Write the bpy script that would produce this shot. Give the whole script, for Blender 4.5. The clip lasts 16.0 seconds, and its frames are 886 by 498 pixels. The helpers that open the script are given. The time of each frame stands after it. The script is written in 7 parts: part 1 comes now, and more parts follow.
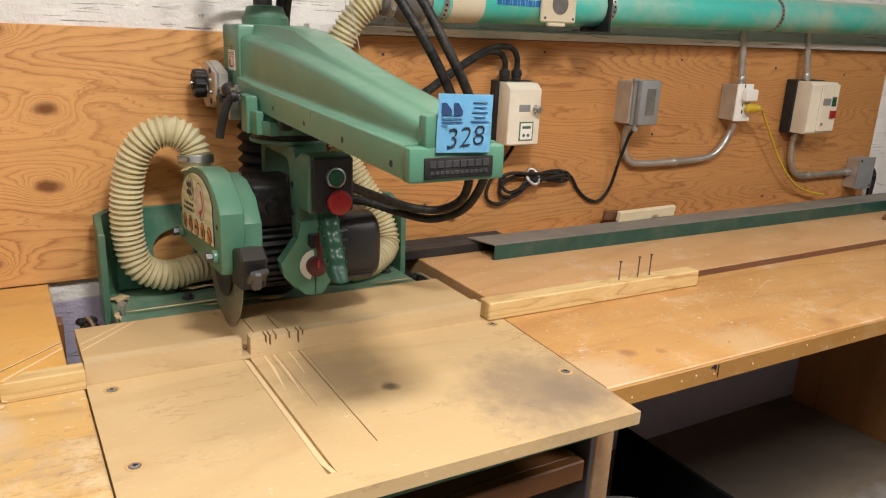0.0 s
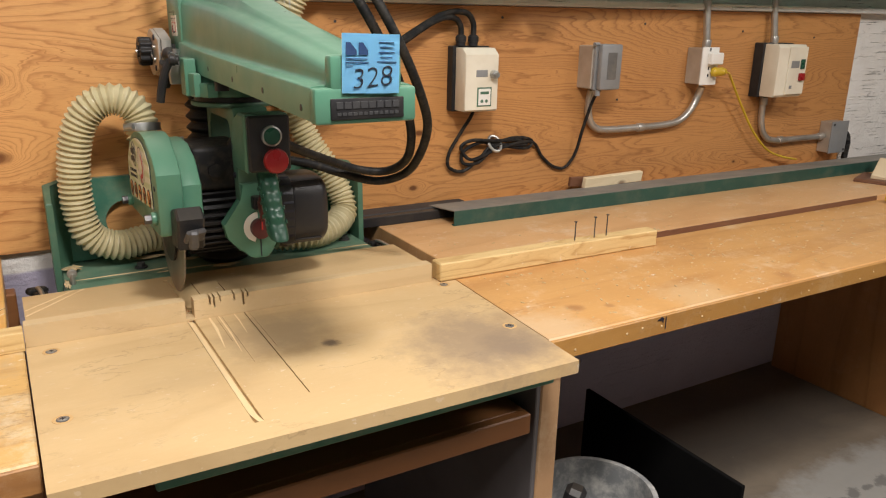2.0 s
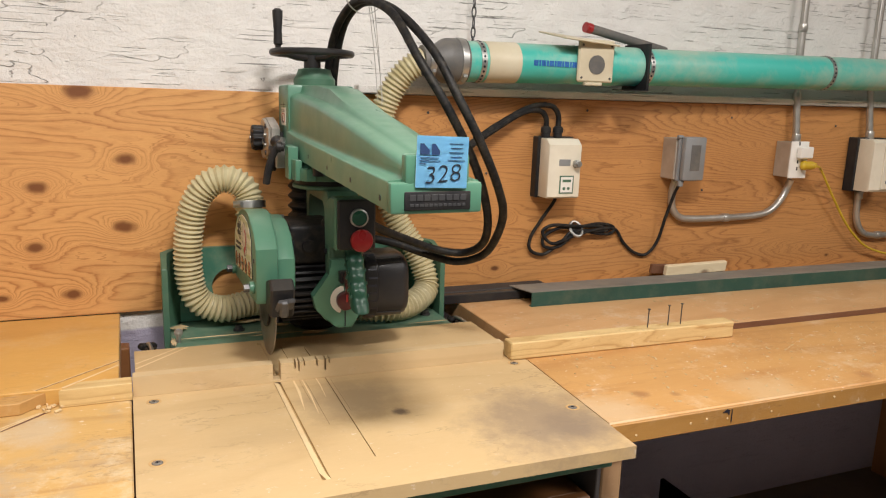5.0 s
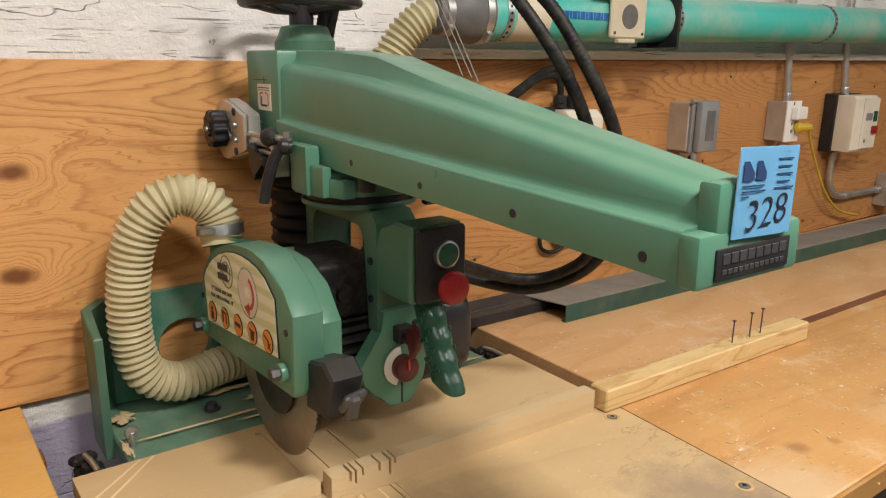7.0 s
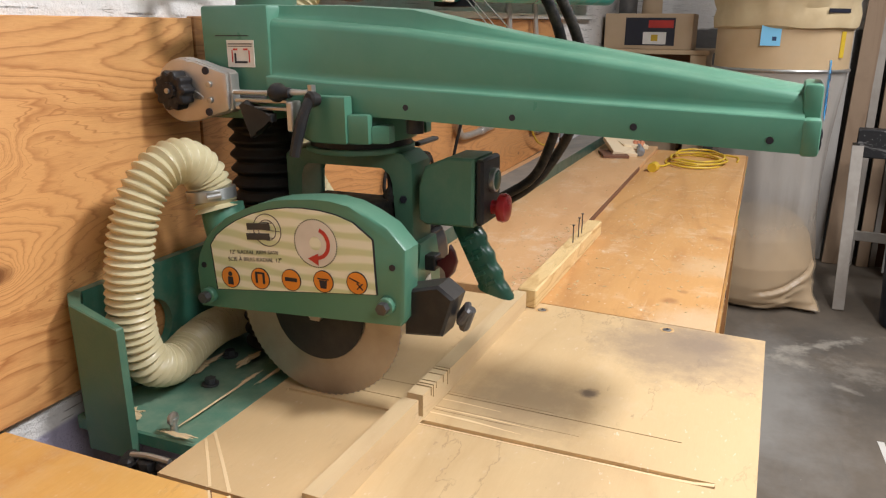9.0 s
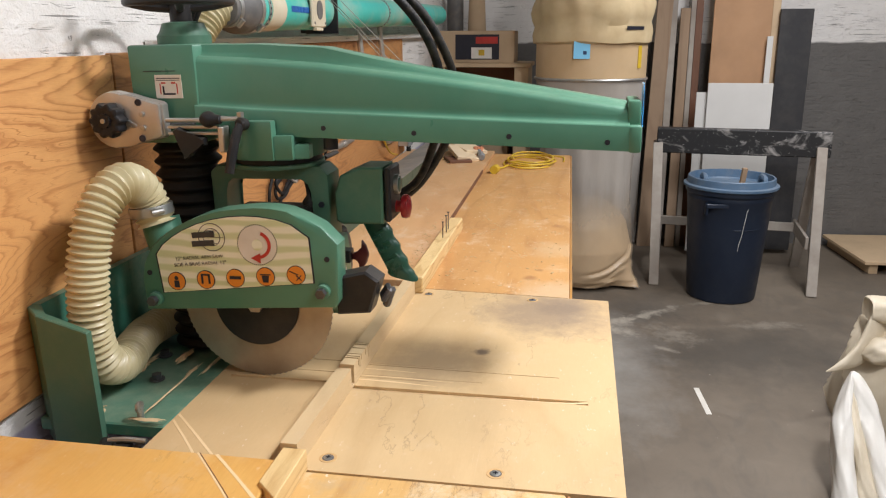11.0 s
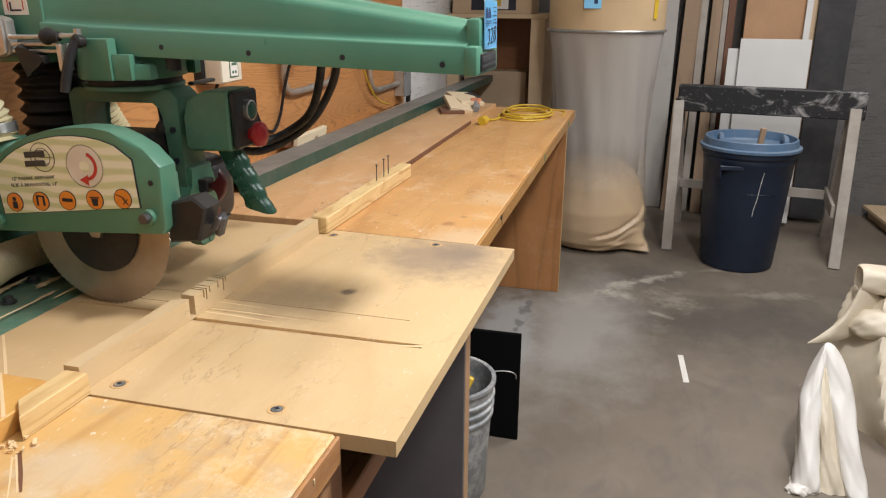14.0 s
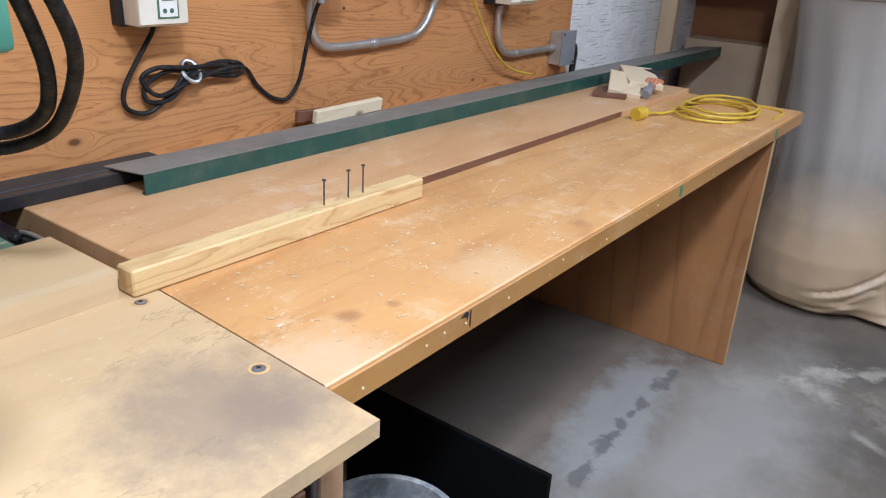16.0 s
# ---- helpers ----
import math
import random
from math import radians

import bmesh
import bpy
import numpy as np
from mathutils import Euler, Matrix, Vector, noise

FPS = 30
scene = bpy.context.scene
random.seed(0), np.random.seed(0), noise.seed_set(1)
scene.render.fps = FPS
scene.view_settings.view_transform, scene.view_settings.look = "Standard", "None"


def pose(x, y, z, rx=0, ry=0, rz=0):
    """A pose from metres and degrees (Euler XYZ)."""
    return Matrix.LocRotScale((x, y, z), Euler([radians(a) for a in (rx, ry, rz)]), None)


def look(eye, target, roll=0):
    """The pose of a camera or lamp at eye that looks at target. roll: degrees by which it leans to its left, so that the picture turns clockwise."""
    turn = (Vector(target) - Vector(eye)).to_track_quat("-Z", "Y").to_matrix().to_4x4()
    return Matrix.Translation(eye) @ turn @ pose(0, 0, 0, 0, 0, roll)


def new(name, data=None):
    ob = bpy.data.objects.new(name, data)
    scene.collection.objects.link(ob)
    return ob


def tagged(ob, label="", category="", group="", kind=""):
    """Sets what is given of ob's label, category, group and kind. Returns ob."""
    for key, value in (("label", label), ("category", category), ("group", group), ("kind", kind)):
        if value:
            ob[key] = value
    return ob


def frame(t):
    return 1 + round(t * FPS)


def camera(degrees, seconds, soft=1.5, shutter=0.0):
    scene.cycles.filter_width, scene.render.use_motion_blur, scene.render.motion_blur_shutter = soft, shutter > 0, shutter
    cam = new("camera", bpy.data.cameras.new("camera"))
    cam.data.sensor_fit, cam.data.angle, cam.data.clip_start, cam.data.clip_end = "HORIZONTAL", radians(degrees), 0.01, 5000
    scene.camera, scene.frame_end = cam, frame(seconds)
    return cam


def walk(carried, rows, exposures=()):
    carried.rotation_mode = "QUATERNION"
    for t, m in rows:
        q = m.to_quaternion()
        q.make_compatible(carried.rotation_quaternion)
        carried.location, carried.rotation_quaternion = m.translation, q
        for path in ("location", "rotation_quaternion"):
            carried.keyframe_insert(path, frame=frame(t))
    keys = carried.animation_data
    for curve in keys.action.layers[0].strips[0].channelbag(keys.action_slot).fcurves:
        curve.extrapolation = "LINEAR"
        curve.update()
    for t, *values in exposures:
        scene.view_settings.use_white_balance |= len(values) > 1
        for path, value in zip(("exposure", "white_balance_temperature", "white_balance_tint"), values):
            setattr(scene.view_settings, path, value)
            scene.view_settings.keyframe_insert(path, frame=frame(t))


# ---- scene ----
cam = camera(60.9, 16.0, soft=1.2)
PATH = [
    (0, (0.273, 0.033, 1.586), (1.263, 1.678, 1.024), 2.8),
    (0.5, (0.345, 0.156, 1.587), (1.359, 1.779, 1.005), 2.4),
    (1, (0.347, 0.201, 1.591), (1.378, 1.807, 0.993), 1.9),
    (1.5, (0.317, 0.142, 1.567), (1.348, 1.746, 0.963), 1.5),
    (2, (0.371, -0.047, 1.527), (1.351, 1.594, 0.939), 1.3),
    (2.5, (0.431, -0.28, 1.525), (1.293, 1.437, 0.97), 1.0),
    (3, (0.385, -0.381, 1.558), (1.135, 1.403, 1.052), 1.5),
    (3.5, (0.368, -0.382, 1.563), (1.05, 1.442, 1.108), 1.9),
    (4, (0.378, -0.361, 1.572), (1.045, 1.478, 1.156), 1.7),
    (4.2, (0.38, -0.335, 1.571), (1.058, 1.502, 1.165), 1.7),
    (6.3, (0.275, 0.271, 1.564), (1.252, 1.955, 1.109), 1.9),
    (6.5, (0.242, 0.343, 1.573), (1.259, 2.0, 1.105), 1.6),
    (7, (0.212, 0.54, 1.575), (1.366, 2.093, 1.071), 1.1),
    (7.5, (0.175, 0.76, 1.57), (1.539, 2.121, 1.037), 1.0),
    (8, (-0.017, 0.979, 1.559), (1.512, 2.141, 1.0), 0.9),
    (8.5, (-0.153, 0.971, 1.533), (1.51, 1.921, 0.961), 0.7),
    (9, (-0.327, 0.966, 1.544), (1.445, 1.698, 0.975), 0.5),
    (9.5, (-0.494, 1.044, 1.566), (1.354, 1.549, 0.992), 0.2),
    (10, (-0.589, 1.066, 1.589), (1.297, 1.426, 1.028), -0.4),
    (10.2, (-0.601, 1.051, 1.586), (1.296, 1.368, 1.038), -0.5),
    (12.3, (-0.648, 0.987, 1.585), (1.248, 1.347, 1.059), 0.9),
    (12.5, (-0.654, 0.915, 1.579), (1.23, 1.325, 1.047), 0.6),
    (13, (-0.69, 0.715, 1.555), (1.167, 1.199, 0.991), 0.3),
    (13.5, (-0.684, 0.677, 1.524), (1.16, 1.17, 0.926), 0.3),
    (14, (-0.478, 0.625, 1.507), (1.356, 1.111, 0.876), 0.3),
    (14.5, (-0.174, 0.573, 1.516), (1.642, 1.084, 0.853), 0.8),
    (15, (0.214, 0.627, 1.506), (1.983, 1.247, 0.809), 1.9),
    (15.5, (0.478, 0.559, 1.481), (2.13, 1.403, 0.734), 2.4),
    (16, (0.665, 0.416, 1.465), (2.165, 1.494, 0.698), 3.3),
]
walk(cam, [(t, look(eye, target, roll)) for t, eye, target, roll in PATH], [(0, -0.05, 6600, 10), (4.0, -0.02, 6600, 10), (6.5, -0.14, 6600, 10), (7.2, -0.12, 6600, 10), (8.0, 0.11, 6500, 10), (8.6, 0.16, 6000, 10), (14.0, 0.11, 6100, 10), (15.0, 0.14, 5800, 10), (16.0, 0.22, 5100, 10)])

# ---- world, lamps ----
world = bpy.data.worlds.new("world")
scene.world = world
world.use_nodes = True
world.node_tree.nodes["Background"].inputs[0].default_value = (1.0, 0.95, 0.90, 1)
world.node_tree.nodes["Background"].inputs[1].default_value = 0.012


def unseen_lamp(x, y, z, sx, sy, watts, colour=(1.0, 0.95, 0.91)):
    data = bpy.data.lights.new("unseen_lamp", "AREA")
    data.shape, data.size, data.size_y, data.energy, data.color = "RECTANGLE", sx, sy, watts, colour
    lamp = new("unseen_lamp", data)
    lamp.matrix_world = pose(x, y, z)
    return lamp


unseen_lamp(0.74, 0.03, 2.95, 0.35, 0.25, 66)
unseen_lamp(1.5, 0.06, 2.95, 0.25, 0.20, 16)
# two broad unseen lamps added as fill: the far end, then left-hand faces
unseen_lamp(3.3, -0.55, 3.05, 1.4, 0.7, 60)
unseen_lamp(-0.7, -0.45, 3.05, 1.8, 0.7, 46)


# ---- material helpers ----
def material(name, rough=0.5, metal=0.0):
    m = bpy.data.materials.new(name)
    m.use_nodes = True
    nt = m.node_tree
    b = nt.nodes["Principled BSDF"]
    b.inputs["Roughness"].default_value, b.inputs["Metallic"].default_value = rough, metal
    return m, nt, b


def coords(nt, scale=(1, 1, 1), rot=(0, 0, 0)):
    tc, mp = nt.nodes.new("ShaderNodeTexCoord"), nt.nodes.new("ShaderNodeMapping")
    mp.inputs["Scale"].default_value = scale
    mp.inputs["Rotation"].default_value = [radians(a) for a in rot]
    nt.links.new(tc.outputs["Object"], mp.inputs["Vector"])
    return mp.outputs["Vector"]


def ntex(nt, vec, scale, detail=4.0, rough=0.55, distort=0.0):
    n = nt.nodes.new("ShaderNodeTexNoise")
    n.inputs["Scale"].default_value, n.inputs["Detail"].default_value = scale, detail
    n.inputs["Roughness"].default_value, n.inputs["Distortion"].default_value = rough, distort
    nt.links.new(vec, n.inputs["Vector"])
    return n.outputs["Fac"]


def mathn(nt, op, a, b=0.0, c=0.0):
    n = nt.nodes.new("ShaderNodeMath")
    n.operation = op
    for i, v in enumerate((a, b, c)):
        if isinstance(v, (int, float)):
            n.inputs[i].default_value = v
        else:
            nt.links.new(v, n.inputs[i])
    return n.outputs[0]


def ramp(nt, fac, *stops):
    r = nt.nodes.new("ShaderNodeValToRGB")
    els = r.color_ramp.elements
    while len(els) < len(stops):
        els.new(0.5)
    for e, (p, col) in zip(els, stops):
        e.position, e.color = p, (*col, 1) if isinstance(col, tuple) else (col, col, col, 1)
    nt.links.new(fac, r.inputs["Fac"])
    return r.outputs["Color"]


def mixc(nt, fac, a, b, mode="MIX"):
    n = nt.nodes.new("ShaderNodeMix")
    n.data_type, n.blend_type = "RGBA", mode
    for i, v in ((0, fac), (6, a), (7, b)):
        if isinstance(v, (int, float)):
            n.inputs[i].default_value = v
        elif isinstance(v, tuple):
            n.inputs[i].default_value = (*v, 1)
        else:
            nt.links.new(v, n.inputs[i])
    return n.outputs[2]


def bumped(nt, b, height, strength, dist=0.002):
    n = nt.nodes.new("ShaderNodeBump")
    n.inputs["Strength"].default_value, n.inputs["Distance"].default_value = strength, dist
    nt.links.new(height, n.inputs["Height"])
    nt.links.new(n.outputs["Normal"], b.inputs["Normal"])


def painted(name, col, col2=None, rough=0.45, metal=0.0, scale=8.0, fine=160.0, bump=0.15, dust=0.0, dustcol=(0.50, 0.40, 0.26), top_dust=0.0, chips=None):
    """Paint, plastic or metal with blotches, fine relief, and dust that lies on upward faces."""
    m, nt, b = material(name, rough, metal)
    v = coords(nt)
    big, small = ntex(nt, v, scale, 5), ntex(nt, v, fine, 3)
    col2 = col2 or tuple(c * 0.72 for c in col)
    c = mixc(nt, ramp(nt, big, (0.35, 0.0), (0.68, 1.0)), col, col2)
    if dust:
        c = mixc(nt, mathn(nt, "MULTIPLY", ramp(nt, ntex(nt, v, scale * 2.2, 7, 0.7), (0.45, 0.0), (0.75, 1.0)), dust), c, dustcol)
    if top_dust:
        g = nt.nodes.new("ShaderNodeNewGeometry")
        s = nt.nodes.new("ShaderNodeSeparateXYZ")
        nt.links.new(g.outputs["Normal"], s.inputs[0])
        up = ramp(nt, s.outputs["Z"], (0.55, 0.0), (0.95, 1.0))
        pat = ramp(nt, ntex(nt, v, scale * 1.3, 7, 0.7), (0.30, 0.15), (0.70, 1.0))
        c = mixc(nt, mathn(nt, "MULTIPLY", mathn(nt, "MULTIPLY", up, pat), top_dust), c, dustcol)
    if chips:
        c = mixc(nt, ramp(nt, ntex(nt, v, 30, 8, 0.75), (0.66, 0.0), (0.69, 1.0)), c, chips)
    nt.links.new(c, b.inputs["Base Color"])
    r = mathn(nt, "MULTIPLY_ADD", ntex(nt, v, scale * 3, 5), 0.35, rough - 0.17)
    nt.links.new(r, b.inputs["Roughness"])
    bumped(nt, b, small, bump, 0.001)
    return m


def timber(name, light, dark, stretch=(0.35, 3.0, 3.0), rings=9.0, rough=0.55, stain=0.0, staincol=(0.12, 0.08, 0.05), knots=(), contrast=1.0, chalk=0.0, bump=0.25, extra=(),
           cracks=0.0, flecks=0.0, scratch=0.0, fade=0.7, paint=(0.66, 0.52, 0.35), lines=0.55):
    """Flat-sawn or peeled wood: growth bands as contours of a stretched noise, pores along the grain, stains, knots, cracks, flecks of paint and scratches.
    extra: (x, y, z, radius, colour, strength) blotches."""
    m, nt, b = material(name, rough)
    v = coords(nt, stretch)
    raw = coords(nt)
    field = mathn(nt, "ADD", ntex(nt, v, 1.0, 2.0, 0.45, 0.3), mathn(nt, "MULTIPLY", ntex(nt, v, 6.0, 3.0), 0.075))
    knotmask = None
    for kx, kz, kr, axis in knots:
        d = nt.nodes.new("ShaderNodeVectorMath")
        d.operation = "DISTANCE"
        sq = nt.nodes.new("ShaderNodeVectorMath")
        sq.operation = "MULTIPLY"
        sq.inputs[1].default_value = (0.55, 0, 1) if axis == "y" else (0.55, 1, 0)
        nt.links.new(raw, sq.inputs[0])
        nt.links.new(sq.outputs[0], d.inputs[0])
        d.inputs[1].default_value = (kx * 0.55, 0, kz) if axis == "y" else (kx * 0.55, kz, 0)
        wob = mathn(nt, "ADD", d.outputs["Value"], mathn(nt, "MULTIPLY", ntex(nt, raw, 40.0, 2.0), kr * 0.5))
        k = mathn(nt, "EXPONENT", mathn(nt, "MULTIPLY", wob, -1.1 / kr))
        field = mathn(nt, "ADD", field, mathn(nt, "MULTIPLY", k, 0.55))
        spot = ramp(nt, wob, (kr * 0.75, 1.0), (kr * 1.25, 0.0))
        knotmask = spot if knotmask is None else mathn(nt, "MAXIMUM", knotmask, spot)
    band = mathn(nt, "FRACT", mathn(nt, "MULTIPLY", field, rings))
    tone = ramp(nt, band, (0.0, 0.15), (0.35, 0.0), (0.70, 0.30), (0.90, 1.0), (1.0, 0.2))
    pores = ntex(nt, coords(nt, tuple(s * 14 for s in stretch)), 6.0, 4.0, 0.7)
    fibre = ntex(nt, coords(nt, tuple(s * s * 16 for s in stretch)), 9.0, 3.0, 0.7)
    cloud = ntex(nt, coords(nt, tuple(0.5 + 0.5 * s for s in stretch)), 1.7, 4.0)
    # bands fade in and out over the sheet
    vis = ramp(nt, ntex(nt, coords(nt, tuple(0.6 + 0.4 * s for s in stretch)), 2.6, 3.0), (0.30, 0.45), (0.62, 1.0))
    hair = mathn(nt, "FRACT", mathn(nt, "MULTIPLY_ADD", field, rings * 2.7, 0.3))
    hair = mathn(nt, "MULTIPLY", ramp(nt, hair, (0.0, 0.0), (0.80, 0.0), (0.92, 1.0), (1.0, 0.0)), ramp(nt, ntex(nt, coords(nt, tuple(0.8 + 0.5 * s for s in stretch)), 3.4, 4.0), (0.40, 0.0), (0.60, lines)))
    tone = mathn(nt, "MAXIMUM", mathn(nt, "MULTIPLY", tone, vis), hair)
    fac = mathn(nt, "MULTIPLY_ADD", tone, 0.62 * contrast, mathn(nt, "MULTIPLY_ADD", mathn(nt, "ADD", pores, fibre), 0.40 * contrast, mathn(nt, "MULTIPLY_ADD", cloud, fade, -0.40 * contrast - fade * 0.42)))
    n = nt.nodes.new("ShaderNodeClamp")
    nt.links.new(fac, n.inputs[0])
    n.inputs[1].default_value, n.inputs[2].default_value = 0.0, 1.15
    c = mixc(nt, n.outputs[0], light, dark)
    if knotmask is not None:
        c = mixc(nt, mathn(nt, "MULTIPLY", knotmask, 0.92), c, (dark[0] * 0.42, dark[1] * 0.36, dark[2] * 0.38))
    if stain:
        c = mixc(nt, mathn(nt, "MULTIPLY", ramp(nt, ntex(nt, raw, 3.5, 8, 0.7), (0.52, 0.0), (0.74, 1.0)), stain), c, staincol)
    if cracks:
        line = mathn(nt, "ABSOLUTE", mathn(nt, "SUBTRACT", ntex(nt, coords(nt, tuple(0.4 + s for s in stretch)), 2.3, 7, 0.62), 0.5))
        brk = ramp(nt, ntex(nt, raw, 4.0, 5, 0.65), (0.50, 0.0), (0.60, 1.0))
        c = mixc(nt, mathn(nt, "MULTIPLY", mathn(nt, "MULTIPLY", ramp(nt, line, (0.0, 1.0), (0.0065, 0.0)), brk), cracks), c, (dark[0] * 0.35, dark[1] * 0.3, dark[2] * 0.3))
    if scratch:
        for ang in (38, -27, 80):
            s = ntex(nt, coords(nt, (1.2, 70, 70), (0, 0, ang)), 2.2, 2, 0.5)
            brk = ramp(nt, ntex(nt, raw, 5.0, 4), (0.50, 0.0), (0.60, 1.0))
            c = mixc(nt, mathn(nt, "MULTIPLY", mathn(nt, "MULTIPLY", ramp(nt, s, (0.70, 0.0), (0.74, 1.0)), brk), scratch), c, paint)
    if chalk:
        c = mixc(nt, mathn(nt, "MULTIPLY", ramp(nt, ntex(nt, raw, 8.0, 10, 0.8), (0.53, 0.0), (0.66, 1.0)), chalk), c, paint)
    if flecks:
        spots = ramp(nt, ntex(nt, coords(nt, (1, 1.9, 1), (0, 0, 8)), 52.0, 4, 0.62), (0.655, 0.0), (0.685, 1.0))
        c = mixc(nt, mathn(nt, "MULTIPLY", mathn(nt, "MULTIPLY", spots, ramp(nt, ntex(nt, raw, 3.0, 4), (0.40, 0.1), (0.62, 1.0))), flecks), c, (0.80, 0.72, 0.60))
    for ex, ey, ez, er, ecol, es in extra:
        d = nt.nodes.new("ShaderNodeVectorMath")
        d.operation = "DISTANCE"
        nt.links.new(raw, d.inputs[0])
        d.inputs[1].default_value = (ex, ey, ez)
        wob = mathn(nt, "ADD", d.outputs["Value"], mathn(nt, "MULTIPLY_ADD", ntex(nt, raw, 6.0 / er ** 0.5 / 2, 9, 0.74), er * 2.0, -er * 1.0))
        c = mixc(nt, mathn(nt, "MULTIPLY", ramp(nt, wob, (er * 0.35, 1.0), (er, 0.0)), es), c, ecol)
    nt.links.new(c, b.inputs["Base Color"])
    nt.links.new(mathn(nt, "MULTIPLY_ADD", cloud, 0.3, rough - 0.15), b.inputs["Roughness"])
    bumped(nt, b, mathn(nt, "ADD", mathn(nt, "MULTIPLY", tone, 0.5), mathn(nt, "ADD", pores, fibre)), bump, 0.0008)
    return m


# ---- materials ----
M = {}
M["ply_wall"] = timber("plywood_wall", (0.71, 0.375, 0.138), (0.37, 0.135, 0.038), (0.55, 1, 4.6), 40, 0.45, 0.12, (0.30, 0.12, 0.045),
                       ((0.164, 1.302, 0.018, "y"), (0.362, 1.197, 0.019, "y"), (0.372, 1.372, 0.018, "y"), (0.153, 1.15, 0.015, "y"), (0.232, 1.024, 0.016, "y"), (0.273, 1.539, 0.024, "y"), (0.073, 1.023, 0.011, "y")), contrast=1.25, fade=0.5, lines=0.9)
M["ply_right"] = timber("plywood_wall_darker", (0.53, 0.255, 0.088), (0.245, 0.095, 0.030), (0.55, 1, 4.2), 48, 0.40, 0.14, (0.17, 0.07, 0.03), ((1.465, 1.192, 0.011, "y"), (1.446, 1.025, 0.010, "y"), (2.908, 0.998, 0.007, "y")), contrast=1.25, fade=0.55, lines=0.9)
M["table"] = timber("table_board", (0.57, 0.405, 0.21), (0.40, 0.25, 0.11), (0.55, 2.0, 1), 7, 0.6, 0.22, (0.37, 0.275, 0.17), contrast=0.6, chalk=0.26, bump=0.14, cracks=0.42, flecks=0.4, scratch=0.4, lines=0.3, paint=(0.60, 0.47, 0.30),
                    extra=((0.765, 0.15, 0.935, 0.19, (0.20, 0.15, 0.115), 0.66), (0.80, 0.10, 0.935, 0.09, (0.18, 0.135, 0.105), 0.5), (0.498, 0.282, 0.935, 0.02, (0.12, 0.08, 0.055), 0.9), (0.42, 0.36, 0.935, 0.14, (0.30, 0.215, 0.13), 0.55)))
M["fence"] = timber("fence_wood", (0.58, 0.43, 0.24), (0.44, 0.29, 0.15), (0.6, 4, 4), 6, 0.6, 0.35, (0.40, 0.36, 0.28), contrast=0.6, chalk=0.3, cracks=0.4)
M["table_edge"] = timber("board_edge", (0.56, 0.36, 0.16), (0.42, 0.25, 0.10), (0.6, 2, 6), 8, 0.6, 0.1, contrast=0.6)
M["fresh_cut"] = timber("fresh_cut_wood", (0.74, 0.56, 0.32), (0.60, 0.42, 0.20), (3, 0.6, 1), 8, 0.7, 0.1, contrast=0.6)
M["bench"] = timber("bench_top", (0.59, 0.325, 0.118), (0.36, 0.155, 0.045), (0.45, 2.2, 1), 8, 0.42, 0.25, (0.26, 0.115, 0.05), contrast=0.7, chalk=0.6, bump=0.15, cracks=0.3, flecks=0.9, scratch=0.6, fade=1.0, paint=(0.72, 0.53, 0.33),
                    extra=((-1.007, -0.344, 0.935, 0.026, (0.26, 0.11, 0.045), 0.6), (-0.929, -0.365, 0.935, 0.016, (0.27, 0.13, 0.06), 0.5), (-0.394, -0.409, 0.935, 0.028, (0.32, 0.14, 0.06), 0.5), (-1.13, -0.41, 0.935, 0.13, (0.62, 0.47, 0.30), 0.6), (-0.70, -0.42, 0.935, 0.12, (0.62, 0.45, 0.26), 0.5)))
M["bench_back"] = timber("bench_back_board", (0.62, 0.37, 0.175), (0.42, 0.20, 0.075), (0.5, 2.2, 1), 7, 0.45, 0.12, contrast=0.7, chalk=0.65, bump=0.15, cracks=0.25, flecks=0.7, scratch=0.4, paint=(0.70, 0.55, 0.38))
M["bench_edge"] = timber("bench_edge", (0.44, 0.225, 0.06), (0.27, 0.115, 0.028), (0.5, 3, 5), 8, 0.4, 0.25, contrast=0.8, chalk=0.2, flecks=0.5, cracks=0.4)
M["bench_left"] = timber("worn_birch_top", (0.62, 0.39, 0.145), (0.40, 0.20, 0.06), (0.4, 2.6, 1), 9, 0.5, 0.8, (0.36, 0.31, 0.25), contrast=1.0, chalk=0.75, cracks=0.45, flecks=0.7, scratch=0.6, fade=1.0, paint=(0.66, 0.53, 0.34),
                         extra=((0.62, -0.33, 0.935, 0.10, (0.36, 0.32, 0.27), 0.6), (0.45, -0.22, 0.935, 0.09, (0.33, 0.30, 0.26), 0.55), (0.30, -0.36, 0.935, 0.10, (0.22, 0.18, 0.15), 0.6), (0.70, -0.15, 0.935, 0.08, (0.60, 0.50, 0.36), 0.6)))
M["orange_board"] = timber("varnished_orange_board", (0.68, 0.39, 0.11), (0.44, 0.18, 0.035), (0.35, 1.4, 1), 5, 0.34, 0.6, (0.70, 0.50, 0.25), contrast=0.95, chalk=0.25, bump=0.06, cracks=0.25, flecks=0.25, scratch=0.3, fade=1.0)
M["dark_panel"] = timber("stained_brown_panel", (0.43, 0.20, 0.070), (0.20, 0.080, 0.028), (3.2, 3.0, 0.30), 9, 0.4, 0.2, contrast=0.85, fade=1.2, lines=0.4, chalk=0.12)
# dark brown with shade painted in, for wood under benches and inside the shelf
M["shaded_brown"] = timber("brown_with_shade", (0.26, 0.105, 0.035), (0.16, 0.06, 0.02), (0.6, 2, 4), 8, 0.5, 0.2, contrast=0.7)
